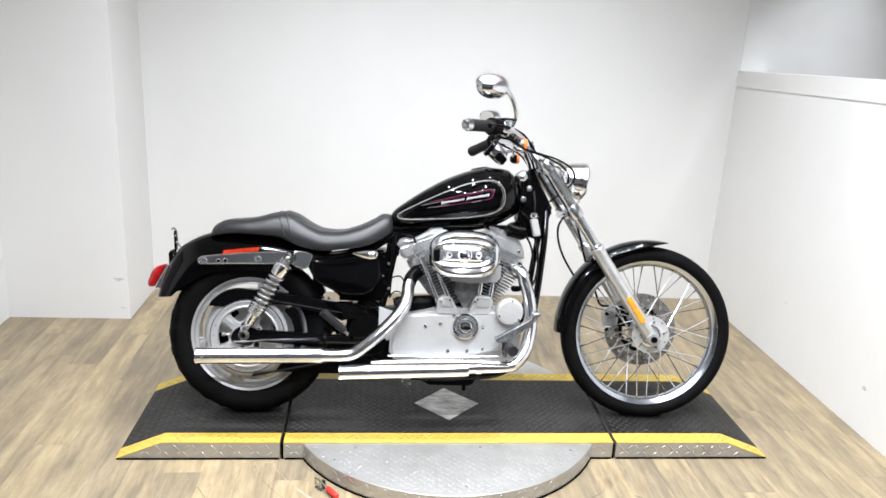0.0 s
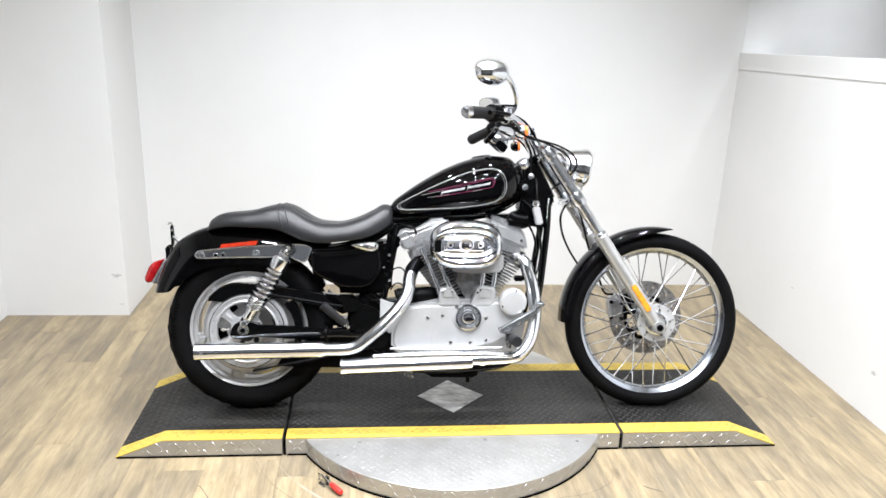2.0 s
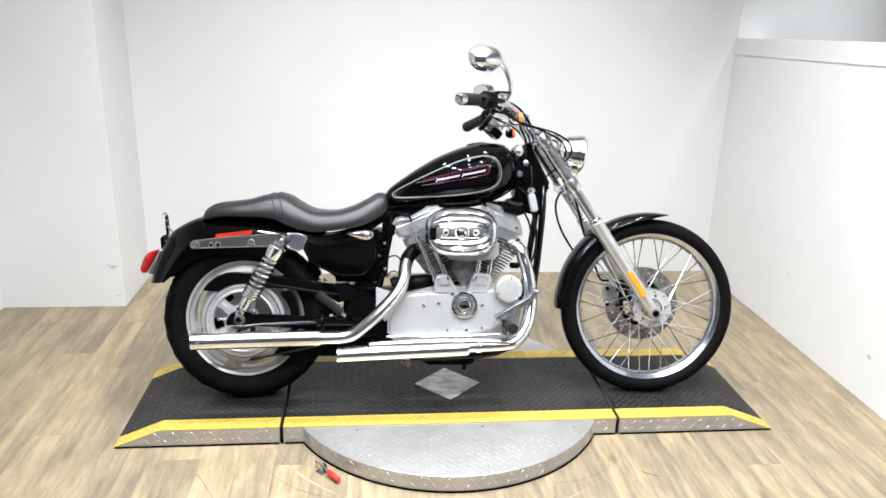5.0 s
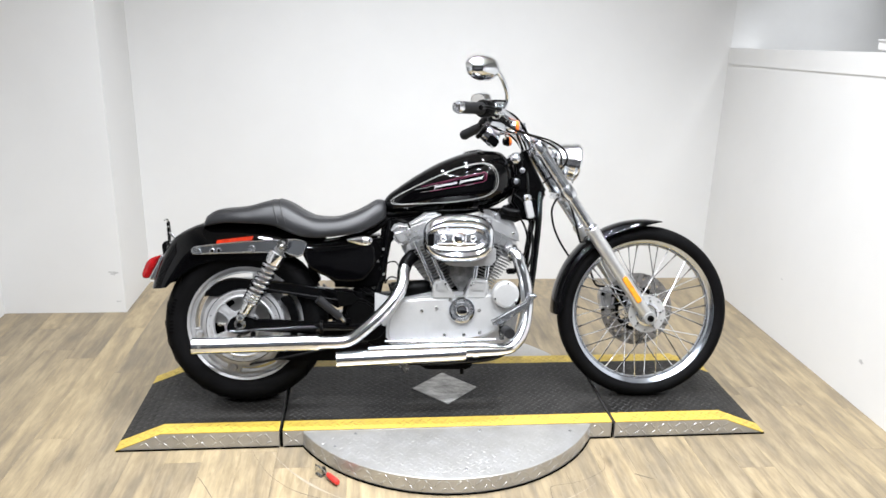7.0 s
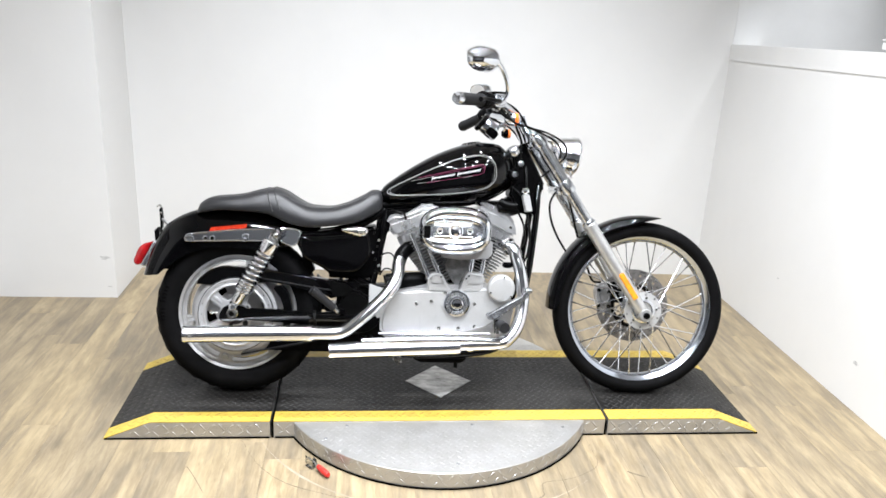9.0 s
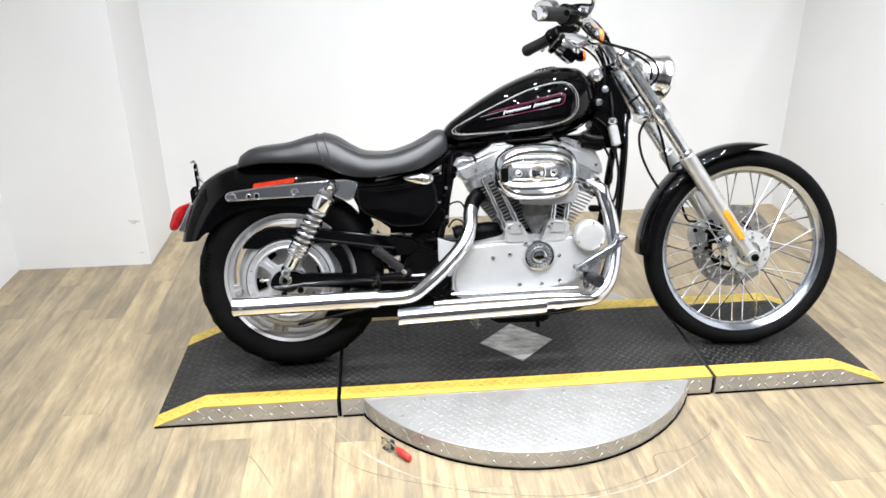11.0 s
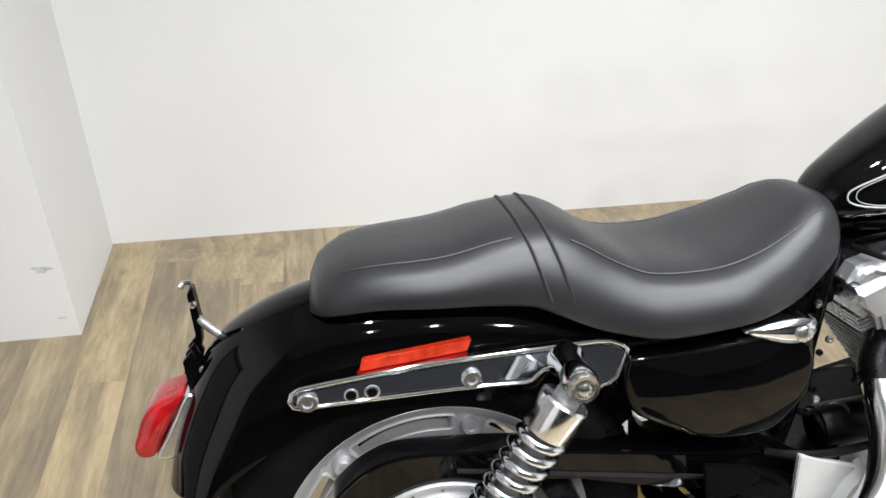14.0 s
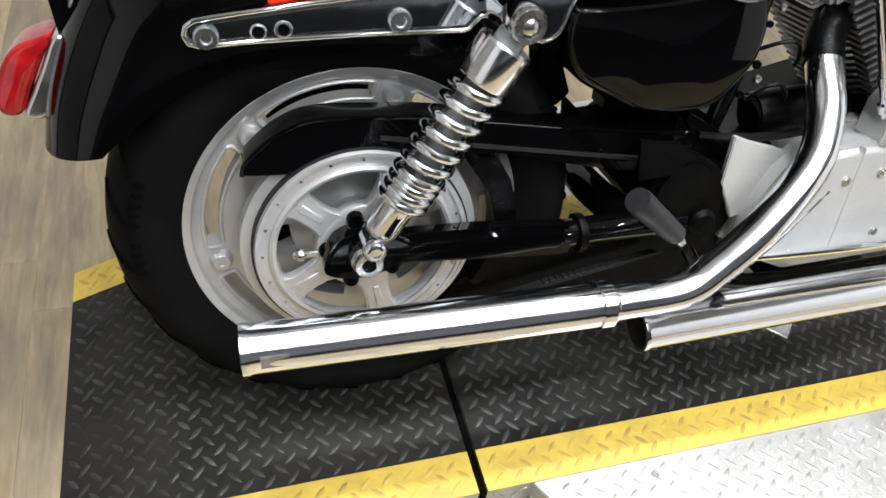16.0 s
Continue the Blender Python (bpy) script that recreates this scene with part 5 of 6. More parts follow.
HEADFIN = fin_mesh(0.098, 0.093, "head_fin")
HEADFIN.materials.clear()
HEADFIN.materials.append(M_ROCKER)
FINS = [fin_mesh(0.062 + 0.0025 * k, 0.078 + 0.0008 * k) for k in range(16)]
COVER = {
    "rear": ([(-0.108, 0.235), (-0.12, 0.262), (-0.121, 0.288), (-0.112, 0.295), (0.078, 0.29), (0.084, 0.27), (0.07, 0.235)], [(-0.117, 0.288), (-0.116, 0.304), (-0.098, 0.318), (-0.075, 0.316), (-0.06, 0.303), (-0.046, 0.301), (0.012, 0.308), (0.026, 0.313), (0.05, 0.304), (0.076, 0.294), (0.08, 0.27)]),
    "front": ([(-0.092, 0.235), (-0.094, 0.286), (0.03, 0.292), (0.056, 0.284), (0.072, 0.268), (0.082, 0.25), (0.088, 0.235)], [(-0.091, 0.284), (-0.086, 0.3), (-0.07, 0.307), (-0.02, 0.311), (0.012, 0.312), (0.03, 0.304), (0.056, 0.288), (0.06, 0.27)]),
}
PUSHRODS = {"rear": ((-0.056, -0.129), (-0.0125, -0.088)), "front": ((0.087, 0.115), (0.13, 0.158))}
LIFTERS = {"rear": [(-0.066, 0.41), (-0.063, 0.462), (-0.053, 0.476), (-0.017, 0.48), (0.015, 0.43), (0.02, 0.41)], "front": [(0.05, 0.41), (0.059, 0.43), (0.076, 0.475), (0.086, 0.484), (0.134, 0.479), (0.146, 0.468), (0.136, 0.41)]}
PADS = {"rear": [(-0.052, 0.44), (-0.049, 0.468), (-0.021, 0.471), (-0.006, 0.44)], "front": [(0.076, 0.44), (0.087, 0.474), (0.127, 0.471), (0.127, 0.44)]}
for key, (base, tilt) in CYL.items():
    m = Matrix.Translation(base) @ pose(0, 0, 0, 0, tilt, 0)
    sg = -1 if key == "rear" else 1
    bm = lathe([(0, -0.03), (0.05, -0.03), (0.054, 0.2), (0, 0.2)], (0, 0, 0), (0, 0, 1), 32)
    bm.transform(m)
    cyl = part("cylinder", bm, M_DARK, engine, "finned engine cylinder")
    for k in range(16):
        f = new("fin", FINS[k])
        f.parent, f.matrix_basis = cyl, m @ pose(sg * 0.0004 * k, 0, 0.014 + k * 0.012)
    for k in range(4):
        f = new("head_fin", HEADFIN)
        f.parent, f.matrix_basis = cyl, m @ pose(-0.009, 0, 0.2075 + k * 0.0067)
    bm = slab([(-0.09, 0.2), (-0.09, 0.237), (0.07, 0.237), (0.07, 0.2)], -0.075, 0.075, 0.006, 2)
    bm.transform(m)
    head = part("cylinder_head", bm, M_CAST, engine, "silver finned cylinder head")
    bm = slab(COVER[key][0], -0.093, 0.093, 0.014, 5)
    bm.transform(m)
    rocker = part("rocker_cover", bm, M_ROCKER, engine, "satin silver two-piece rocker cover")
    bm = slab(COVER[key][1], -0.084, 0.084, 0.014, 5)
    bm.transform(m)
    part("rocker_top", bm, M_ROCKER, rocker)
    for du in (-0.06, 0.05):
        bolt(m @ Vector((du, -0.093, 0.262)), 0.006, 0.004, rocker)
    for ul, ut in PUSHRODS[key]:
        low, top = Vector((ul, -0.131, 0.45)), Vector((ut, -0.113, 0.62))
        pr = part("pushrod_tube", tube([low, top], 0.0088, seg=14), M_CHROME, engine, "chrome pushrod tube")
        for f, r in ((0.08, 0.0125), (0.3, 0.0105), (0.93, 0.0115)):
            q = low.lerp(top, f)
            part("tube_collar", lathe([(0.004, -0.006), (r, -0.006), (r, 0.006), (0.004, 0.006)], q, top - low, 16, True), M_CHROME, pr)
    lifter = part("lifter_block", slab(LIFTERS[key], -0.15, -0.09, 0.006, 3), M_SILVER, engine, "satin silver lifter block")
    part("lifter_pad", slab(PADS[key], -0.1535, -0.148, 0.003, 2), M_SILVER, lifter)
    for q in LIFTERS[key][2:4]:
        bolt((q[0], -0.15, q[1] - 0.014), 0.0042, 0.003, lifter)
part("v_spacer", slab([(-0.005, 0.5), (0.045, 0.42), (0.1, 0.5), (0.08, 0.56), (0.015, 0.56)], -0.10, -0.02, 0.006), M_FIN, engine)
part("carburettor", slab([(-0.02, 0.56), (0.12, 0.56), (0.12, 0.66), (0.09, 0.7), (0.01, 0.7), (-0.02, 0.66)], -0.1, 0.05, 0.01), M_DARK, engine)


# air cleaner
def stadium(cu, ch, a, b, n=48, p=2.6):
    e = 2 / p
    return [(cu + a * math.copysign(abs(math.cos(t)) ** e, math.cos(t)), ch + b * math.copysign(abs(math.sin(t)) ** e, math.sin(t))) for t in (2 * math.pi * k / n for k in range(n))]


AU, AH = 0.025, 0.639
IU, IH = 0.014, 0.641


def oval_stack(levels, p=2.6):
    return skin([[(q[0], w, q[1]) for q in stadium(AU, AH, a, b, 56, p)] for a, b, w in levels])


air = part("air_cleaner", oval_stack([(0.112, 0.07, -0.11), (0.12, 0.08, -0.17), (0.127, 0.084, -0.176), (0.127, 0.084, -0.184)]), M_CAST, engine, "oval chrome air cleaner")
part("chrome_cover", oval_stack([(0.128, 0.085, -0.184), (0.131, 0.088, -0.19), (0.131, 0.088, -0.206), (0.127, 0.084, -0.222), (0.119, 0.076, -0.236), (0.112, 0.066, -0.241), (0.108, 0.058, -0.238), (0.106, 0.054, -0.234)]), M_CHROME, air, "polished oval chrome cover", sharp=60)
ins = part("cover_insert", skin([[(q[0], w, q[1]) for q in stadium(IU, IH, a, b, 48, 3.0)] for a, b, w in ((0.111, 0.047, -0.233), (0.111, 0.047, -0.24), (0.107, 0.043, -0.244), (0.099, 0.035, -0.2425), (0.094, 0.031, -0.2395), (0.08, 0.025, -0.2415), (0.05, 0.015, -0.244), (0.01, 0.003, -0.245))]), M_POLISH, air, "raised oval insert with plain emblem shapes", sharp=50)
part("insert_emblem", lathe([(0.026, -0.004), (0.026, 0.001), (0.022, 0.004), (0.018, 0.002), (0.012, 0.004), (0.006, 0.0065), (0, 0.007)], (IU + 0.008, -0.2445, IH), (0, -1, 0), 28), M_CHROME, ins)
for du, hw in ((-0.048, 0.013), (0.058, 0.013)):
    part("insert_boss", lathe([(hw, -0.005), (hw, 0.002), (hw * 0.75, 0.005), (hw * 0.5, 0.003), (0, 0.005)], (IU + du, -0.241, IH), (0, -1, 0), 22), M_CHROME, ins)
for dh in (-0.02, 0.03):
    part("insert_rib", tube([(IU - 0.07, -0.2425, IH + dh), (IU - 0.02, -0.2445, IH + dh + 0.001), (IU + 0.07, -0.2425, IH + dh)], 0.0028, seg=8), M_CHROME, ins)
part("insert_tag", slab([(-0.089, 0.616), (-0.089, 0.656), (-0.067, 0.658), (-0.067, 0.614)], -0.2455, -0.2405, 0.001), M_DARK, ins)
part("backplate", slab([(-0.03, 0.57), (-0.018, 0.539), (0.05, 0.532), (0.15, 0.537), (0.166, 0.555), (0.166, 0.6), (0.0, 0.62)], -0.172, -0.162, 0.003), M_CAST, air)

# exhausts
rear_pipe = part("rear_exhaust", tube([(-0.125, -0.05, 0.57), (-0.155, -0.08, 0.545), (-0.171, -0.118, 0.51), (-0.177, -0.15, 0.466), (-0.204, -0.185, 0.416), (-0.27, -0.21, 0.348), (-0.335, -0.22, 0.293), (-0.365, -0.222, 0.274), (-0.40, -0.222, 0.267), (-0.47, -0.222, 0.265)], 0.0235, n=8, seg=24), M_PIPE, bike, "chrome rear exhaust pipe and muffler")
part("pipe_collar", tube([(-0.118, -0.045, 0.575), (-0.155, -0.08, 0.545), (-0.168, -0.107, 0.52)], 0.0252, n=6, seg=24), M_SATIN, rear_pipe, "blackened pipe collar")
part("muffler", lathe([(0.02, 0.0), (0.026, 0.0), (0.029, 0.012), (0.0295, 0.04), (0.0295, 0.44), (0.031, 0.445), (0.031, 0.452), (0.0265, 0.453), (0.0265, 0.40), (0.02, 0.40)], (-0.468, -0.222, 0.266), (-0.452, 0.017, -0.014), 40, True), M_PIPE, rear_pipe)
part("muffler_clamp", lathe([(0.026, -0.008), (0.031, -0.008), (0.031, 0.008), (0.026, 0.008)], (-0.484, -0.222, 0.2655), (1, 0, 0), 28, True), M_PIPE, rear_pipe)
part("heat_shield_seam", tube([(-0.2, -0.2215, 0.4), (-0.27, -0.2345, 0.334), (-0.335, -0.2415, 0.282), (-0.37, -0.2435, 0.264)], 0.0016, seg=6), M_STEEL, rear_pipe)
part("muffler_mark", block((-0.9, -0.2356, 0.247), (-0.868, -0.2342, 0.264), 0.0006), M_FIN, rear_pipe)
part("muffler_bore", lathe([(0, 0), (0.0255, 0), (0.0255, 0.01), (0, 0.01)], (-0.85, -0.2075, 0.2535), (-1, 0, 0), 24), M_DARK, rear_pipe)
front_pipe = part("front_exhaust", tube([(0.205, -0.06, 0.585), (0.25, -0.108, 0.572), (0.266, -0.122, 0.53), (0.28, -0.132, 0.485), (0.291, -0.14, 0.41), (0.285, -0.155, 0.345), (0.266, -0.175, 0.285), (0.236, -0.19, 0.248), (0.195, -0.2, 0.232), (0.05, -0.205, 0.226), (-0.1, -0.205, 0.222), (-0.3, -0.205, 0.213)], 0.0235, n=8, seg=24), M_PIPE, bike, "chrome front exhaust pipe and muffler")
part("muffler", lathe([(0.024, 0.0), (0.027, 0.002), (0.0295, 0.014), (0.0295, 0.46), (0.031, 0.463), (0.031, 0.469), (0.0265, 0.469), (0.0265, 0.42), (0.022, 0.42)], (0.055, -0.208, 0.221), (-0.465, 0, -0.02), 40, True), M_PIPE, front_pipe)
part("muffler_bore", lathe([(0, 0), (0.0255, 0), (0.0255, 0.01), (0, 0.01)], (-0.37, -0.208, 0.2035), (-1, 0, 0), 24), M_DARK, front_pipe)
part("heat_shield", tube([(0.20, -0.212, 0.241), (0.05, -0.216, 0.246), (-0.12, -0.214, 0.242), (-0.3, -0.212, 0.236)], 0.0125, seg=14), M_PIPE, front_pipe)
part("pipe_clamp", lathe([(0.022, -0.009), (0.0275, -0.009), (0.0275, 0.009), (0.022, 0.009)], (0.09, -0.204, 0.2275), (1, 0, 0.02), 28, True), M_PIPE, front_pipe)
part("port_flange", lathe([(0.02, 0), (0.032, 0), (0.032, 0.008), (0.02, 0.008)], (0.236, -0.092, 0.578), (0.7, -0.7, -0.15), 24, True), M_STEEL, front_pipe)
part("muffler_bracket", slab([(-0.2, 0.2), (-0.17, 0.2), (-0.15, 0.165), (-0.165, 0.145), (-0.185, 0.165)], -0.2, -0.19, 0.002), M_STEEL, front_pipe)
part("brake_rod", tube([(0.17, -0.16, 0.26), (-0.05, -0.16, 0.255), (-0.24, -0.15, 0.252)], 0.005, seg=8), M_PIPE, bike, "thin chrome brake rod")

# foot controls
peg = part("passenger_peg", tube([(-0.37, -0.1, 0.326), (-0.376, -0.15, 0.331), (-0.386, -0.205, 0.34)], 0.009, seg=12), M_SATIN, bike, "folded rubber passenger footpeg")
part("peg_rubber", tube([(-0.401, -0.216, 0.356), (-0.405, -0.217, 0.36), (-0.471, -0.235, 0.419), (-0.475, -0.2365, 0.423)], [0.0105, 0.0135, 0.0162, 0.0125], n=3, seg=16), M_RUBBER, peg)
part("peg_clevis", tube([(-0.386, -0.212, 0.34), (-0.403, -0.2165, 0.358)], 0.0065, seg=12), M_STEEL, peg)
part("pivot_cover", lathe([(0, 0), (0.02, 0), (0.02, 0.006), (0.014, 0.012), (0, 0.013)], (-0.3, -0.126, 0.31), (0, -1, 0), 20), M_DARK, bike)
part("pivot_casting", slab([(-0.39, 0.34), (-0.36, 0.4), (-0.31, 0.4), (-0.27, 0.36), (-0.27, 0.28), (-0.32, 0.25), (-0.38, 0.28)], -0.126, -0.09, 0.008, smooth=2), M_DARK, bike)
rp = part("rider_peg", tube([(0.19, -0.14, 0.285), (0.195, -0.2, 0.29)], 0.01, seg=10), M_STEEL, bike, "black rubber rider footpeg")
part("peg_rubber", tube([(0.2, -0.205, 0.302), (0.2, -0.21, 0.302), (0.202, -0.285, 0.306), (0.202, -0.289, 0.306)], [0.012, 0.0195, 0.0195, 0.014], n=3, seg=18), M_RUBBER, rp)
bl = part("brake_pedal", slab([(0.147, 0.328), (0.154, 0.341), (0.239, 0.39), (0.272, 0.408), (0.281, 0.43), (0.3, 0.436), (0.306, 0.418), (0.296, 0.4), (0.276, 0.382), (0.188, 0.322), (0.166, 0.315)], -0.206, -0.184, 0.006, 3), M_POLISH, bike, "polished brake pedal lever")
part("pedal_pad", block((0.28, -0.23, 0.422), (0.31, -0.175, 0.438), 0.005, 3), M_POLISH, bl)
part("pedal_arm", slab([(0.182, 0.262), (0.2, 0.262), (0.196, 0.32), (0.178, 0.32)], -0.185, -0.175, 0.002), M_STEEL, bl)

# front wheel
FU, FH, FR = 0.779, 0.337, 0.3405
fwheel = part("front_wheel", lathe([(0.012, -0.062), (0.03, -0.062), (0.055, -0.058), (0.057, -0.05), (0.034, -0.044), (0.026, -0.03), (0.026, 0.03), (0.034, 0.04), (0.05, 0.044), (0.05, 0.054), (0.012, 0.056)], (FU, 0, FH), (0, 1, 0), 40, True), M_POLISH, bike, "laced chrome front wheel with black tyre")
part("tyre", lathe(tyre_profile(FR, 0.286, 0.044, 0.034), (FU, 0, FH), (0, 1, 0), 112, True), M_TYRE, fwheel, "narrow black front tyre")
part("rim", lathe([(0.29, -0.034), (0.295, -0.035), (0.297, -0.033), (0.288, -0.029), (0.281, -0.025), (0.272, -0.02), (0.263, -0.008), (0.262, 0.0), (0.263, 0.008), (0.272, 0.02), (0.284, 0.026), (0.295, 0.034), (0.28, 0.02), (0.28, -0.02)], (FU, 0, FH), (0, 1, 0), 112, True), M_RIM, fwheel, "polished chrome rim")
part("hub_face", polar_plate((FU, FH), [0.02, 0.036, 0.06, 0.073], 40, lambda i, k: i == 5, -0.068, -0.062), M_SILVER, fwheel)
for k in range(10):
    a = 2 * math.pi * (k + 0.3) / 10
    part("hub_hole", lathe([(0, 0), (0.0045, 0), (0.004, 0.001), (0, 0.001)], (FU + 0.064 * math.cos(a), -0.068, FH + 0.064 * math.sin(a)), (0, -1, 0), 10), M_FIN, fwheel)
part("hub_ring", lathe([(0.03, 0.0), (0.046, 0.0), (0.046, 0.004), (0.042, 0.007), (0.034, 0.008), (0.03, 0.006)], (FU, -0.068, FH), (0, -1, 0), 36, True), M_POLISH, fwheel)
for k in range(5):
    a = 2 * math.pi * (k + 0.1) / 5
    bolt((FU + 0.052 * math.cos(a), -0.068, FH + 0.052 * math.sin(a)), 0.005, 0.005, fwheel)
SPOKE = finish(tube([(0, 0, 0), (0, 0, 1)], 0.0024, seg=6), "spoke", M_CANS)
NIPPLE = finish(tube([(0, 0, 0), (0, 0, 0.016)], 0.0036, seg=6), "nipple", M_STEEL)
for k in range(40):
    side = -1 if k % 2 else 1
    lace = 1 if (k // 2) % 2 else -1
    ar = 2 * math.pi * (k + 0.5) / 40
    ah = ar + lace * radians(62)
    rh = 0.052 if side < 0 else 0.047
    p = Vector((FU + rh * math.cos(ah), side * 0.053, FH + rh * math.sin(ah)))
    q = Vector((FU + 0.266 * math.cos(ar), side * 0.006, FH + 0.266 * math.sin(ar)))
    rot = (q - p).to_track_quat("Z", "Y").to_matrix().to_4x4()
    s = new("spoke", SPOKE)
    s.parent, s.matrix_basis = fwheel, Matrix.Translation(p) @ rot @ Matrix.Diagonal((1, 1, (q - p).length, 1))
    nb = new("spoke_nipple", NIPPLE)
    nb.parent, nb.matrix_basis = fwheel, Matrix.Translation(q - (q - p).normalized() * 0.015) @ rot
fd = part("brake_disc", polar_plate((FU, FH), [0.085, 0.098, 0.106, 0.118, 0.126, 0.134, 0.146], 72, lambda i, k: i in (1, 3) and (k + i) % 6 == 0, 0.058, 0.063), M_BRAKE, fwheel, "drilled steel front brake disc")
part("disc_carrier", polar_plate((FU, FH), [0.03, 0.05, 0.075, 0.09], 40, lambda i, k: i == 1 and k % 8 > 2, 0.056, 0.06), M_DARK, fd)
cal = part("brake_caliper", slab([(0.625, 0.395), (0.638, 0.42), (0.66, 0.427), (0.678, 0.41), (0.684, 0.37), (0.676, 0.33), (0.657, 0.315), (0.638, 0.33), (0.628, 0.36)], 0.045, 0.1, 0.01, 3, smooth=3), M_CAST, bike, "grey cast front brake caliper")
part("caliper_piston_cap", lathe([(0, 0), (0.018, 0), (0.018, 0.004), (0.01, 0.006), (0, 0.006)], (0.655, 0.045, 0.385), (0, -1, 0), 20), M_STEEL, cal)
part("caliper_half", slab([(0.634, 0.385), (0.645, 0.408), (0.664, 0.405), (0.672, 0.37), (0.664, 0.335), (0.645, 0.338)], 0.034, 0.046, 0.004, 2), M_FIN, cal, "darker caliper half")
for bu, bh in ((0.633, 0.4), (0.676, 0.395), (0.634, 0.338), (0.674, 0.335)):
    part("caliper_bolt", lathe([(0, 0), (0.008, 0), (0.007, 0.006), (0.003, 0.006), (0.003, 0.003), (0, 0.003)], (bu, 0.04, bh), (0, -1, 0), 12), M_DARK, cal)
part("caliper_bracket", slab([(0.67, 0.425), (0.7, 0.435), (0.715, 0.4), (0.7, 0.345), (0.68, 0.35), (0.69, 0.395)], 0.05, 0.07, 0.003, 2), M_SATIN, cal)
part("caliper_rib", block((0.632, 0.038, 0.345), (0.68, 0.046, 0.356), 0.002), M_FIN, cal)
part("brake_hose", tube([(0.64, 0.05, 0.43), (0.60, 0.03, 0.44), (0.575, 0.03, 0.5), (0.53, 0.03, 0.62), (0.49, 0.02, 0.75), (0.44, 0.02, 0.85)], 0.0045, seg=8), M_CABLE, cal)

# front fender
stations = []
for k in range(41):
    a = radians(81.5 + (180.5 - 81.5) * k / 40)
    rc, rl = 0.370 - 0.004 * abs(k - 20) / 20, 0.332 + 0.03 * max(0, (9 - k) / 9) ** 1.6 + 0.012 * max(0, k - 38) / 2
    stations.append(((FU + rc * math.cos(a), FH + rc * math.sin(a)), (FU + rl * math.cos(a), FH + rl * math.sin(a))))
part("front_fender", sheet(fender_sections(stations, 0.059), 0.0025), M_BLACK, bike, "gloss black front fender", sharp=75)

# fork
rake = Vector((0.68, 0, -1.0)).normalized()
for s in (-1, 1):
    axle = Vector((0.775, 0.092 * s, 0.327))
    leg = part("fork_leg", tube([axle + rake * 0.012, axle, axle - rake * 0.05, axle - rake * 0.2, axle - rake * 0.395, axle - rake * 0.41, axle - rake * 0.418], [0.016, 0.021, 0.0235, 0.0245, 0.025, 0.0275, 0.024], n=3, seg=22), M_FORK, bike, "satin aluminium lower fork leg")
    part("fork_tube", tube([axle - rake * 0.41, axle - rake * 0.805], 0.0195, seg=20), M_POLISH, leg, "chrome fork tube")
    part("fork_cover", tube([axle - rake * 0.595, axle - rake * 0.77], 0.0225, seg=24), M_POLISH, leg, "chrome upper fork cover")
    part("dust_seal", lathe([(0.018, 0), (0.024, 0), (0.026, 0.01), (0.022, 0.02), (0.018, 0.022)], axle - rake * 0.408, -rake, 20, True), M_POLISH, leg)
    part("axle_clamp", lathe([(0.008, -0.026), (0.022, -0.026), (0.025, -0.02), (0.025, 0.02), (0.022, 0.026), (0.008, 0.026)], axle, (0, 1, 0), 24, True), M_FORK, leg)
    part("axle_end", lathe([(0, 0), (0.0125, 0), (0.0125, 0.006), (0.008, 0.008), (0.007, 0.003), (0, 0.003)], axle + Vector((0, 0.026 * s, 0)), (0, s, 0), 18), M_DARK, leg)
    part("fender_mount", block((-0.02, -0.006, -0.055), (0.02, 0.006, 0.04), 0.004, 2, Matrix.Translation(axle - rake * 0.33 - Vector((0, 0.03 * s, 0))) @ pose(0, 0, 0, 0, -33, 0)), M_SATIN, leg)
    if s < 0:
        e = Vector((rake.z, 0, -rake.x)).normalized()
        c0 = axle - rake * 0.135
        bm = block((-0.0105, -0.004, -0.058), (0.0105, 0.004, 0.058), 0.003, 2)
        bm.transform(Matrix.Translation(c0 + Vector((0.0, -0.026, 0))) @ pose(0, 0, 0, 0, 180 - math.degrees(math.atan2(rake.x, -rake.z)), 0))
        part("fork_reflector", bm, M_AMBER, leg, "amber fork reflector")
        part("pinch_bolt", tube([axle + rake * 0.004 + Vector((-0.024, -0.004, 0.006)), axle + Vector((-0.03, -0.004, -0.014))], 0.007, seg=8), M_STEEL, leg)
low_c, up_c = Vector((0.775, 0, 0.327)) - rake * 0.58, Vector((0.775, 0, 0.327)) - rake * 0.782
for c0, nm, half in ((low_c, "lower_clamp", 0.024), (up_c, "upper_clamp", 0.02)):
    tilt = math.degrees(math.atan2(rake.x, -rake.z))
    m = Matrix.Translation(c0) @ pose(0, 0, 0, 0, -tilt, 0)
    cl = part(nm, block((-0.04, -0.085, -half * 0.7), (0.02, 0.085, half * 0.7), 0.01, 3, m), M_POLISH, bike, "fork clamp joining both legs")
    for s in (-1, 1):
        part("clamp_collar", lathe([(0.0195, -half - 0.002), (0.0255, -half - 0.002), (0.0275, -half + 0.004), (0.0275, half - 0.004), (0.0255, half + 0.002), (0.0195, half + 0.002)], c0 + Vector((0, 0.092 * s, 0)), -rake, 24, True), M_POLISH, cl)
for s in (-1, 1):
    part("fork_cap", lathe([(0, 0), (0.021, 0), (0.021, 0.012), (0.014, 0.02), (0, 0.021)], Vector((0.775, 0.092 * s, 0.327)) - rake * 0.8, -rake, 20), M_CHROME, bike)

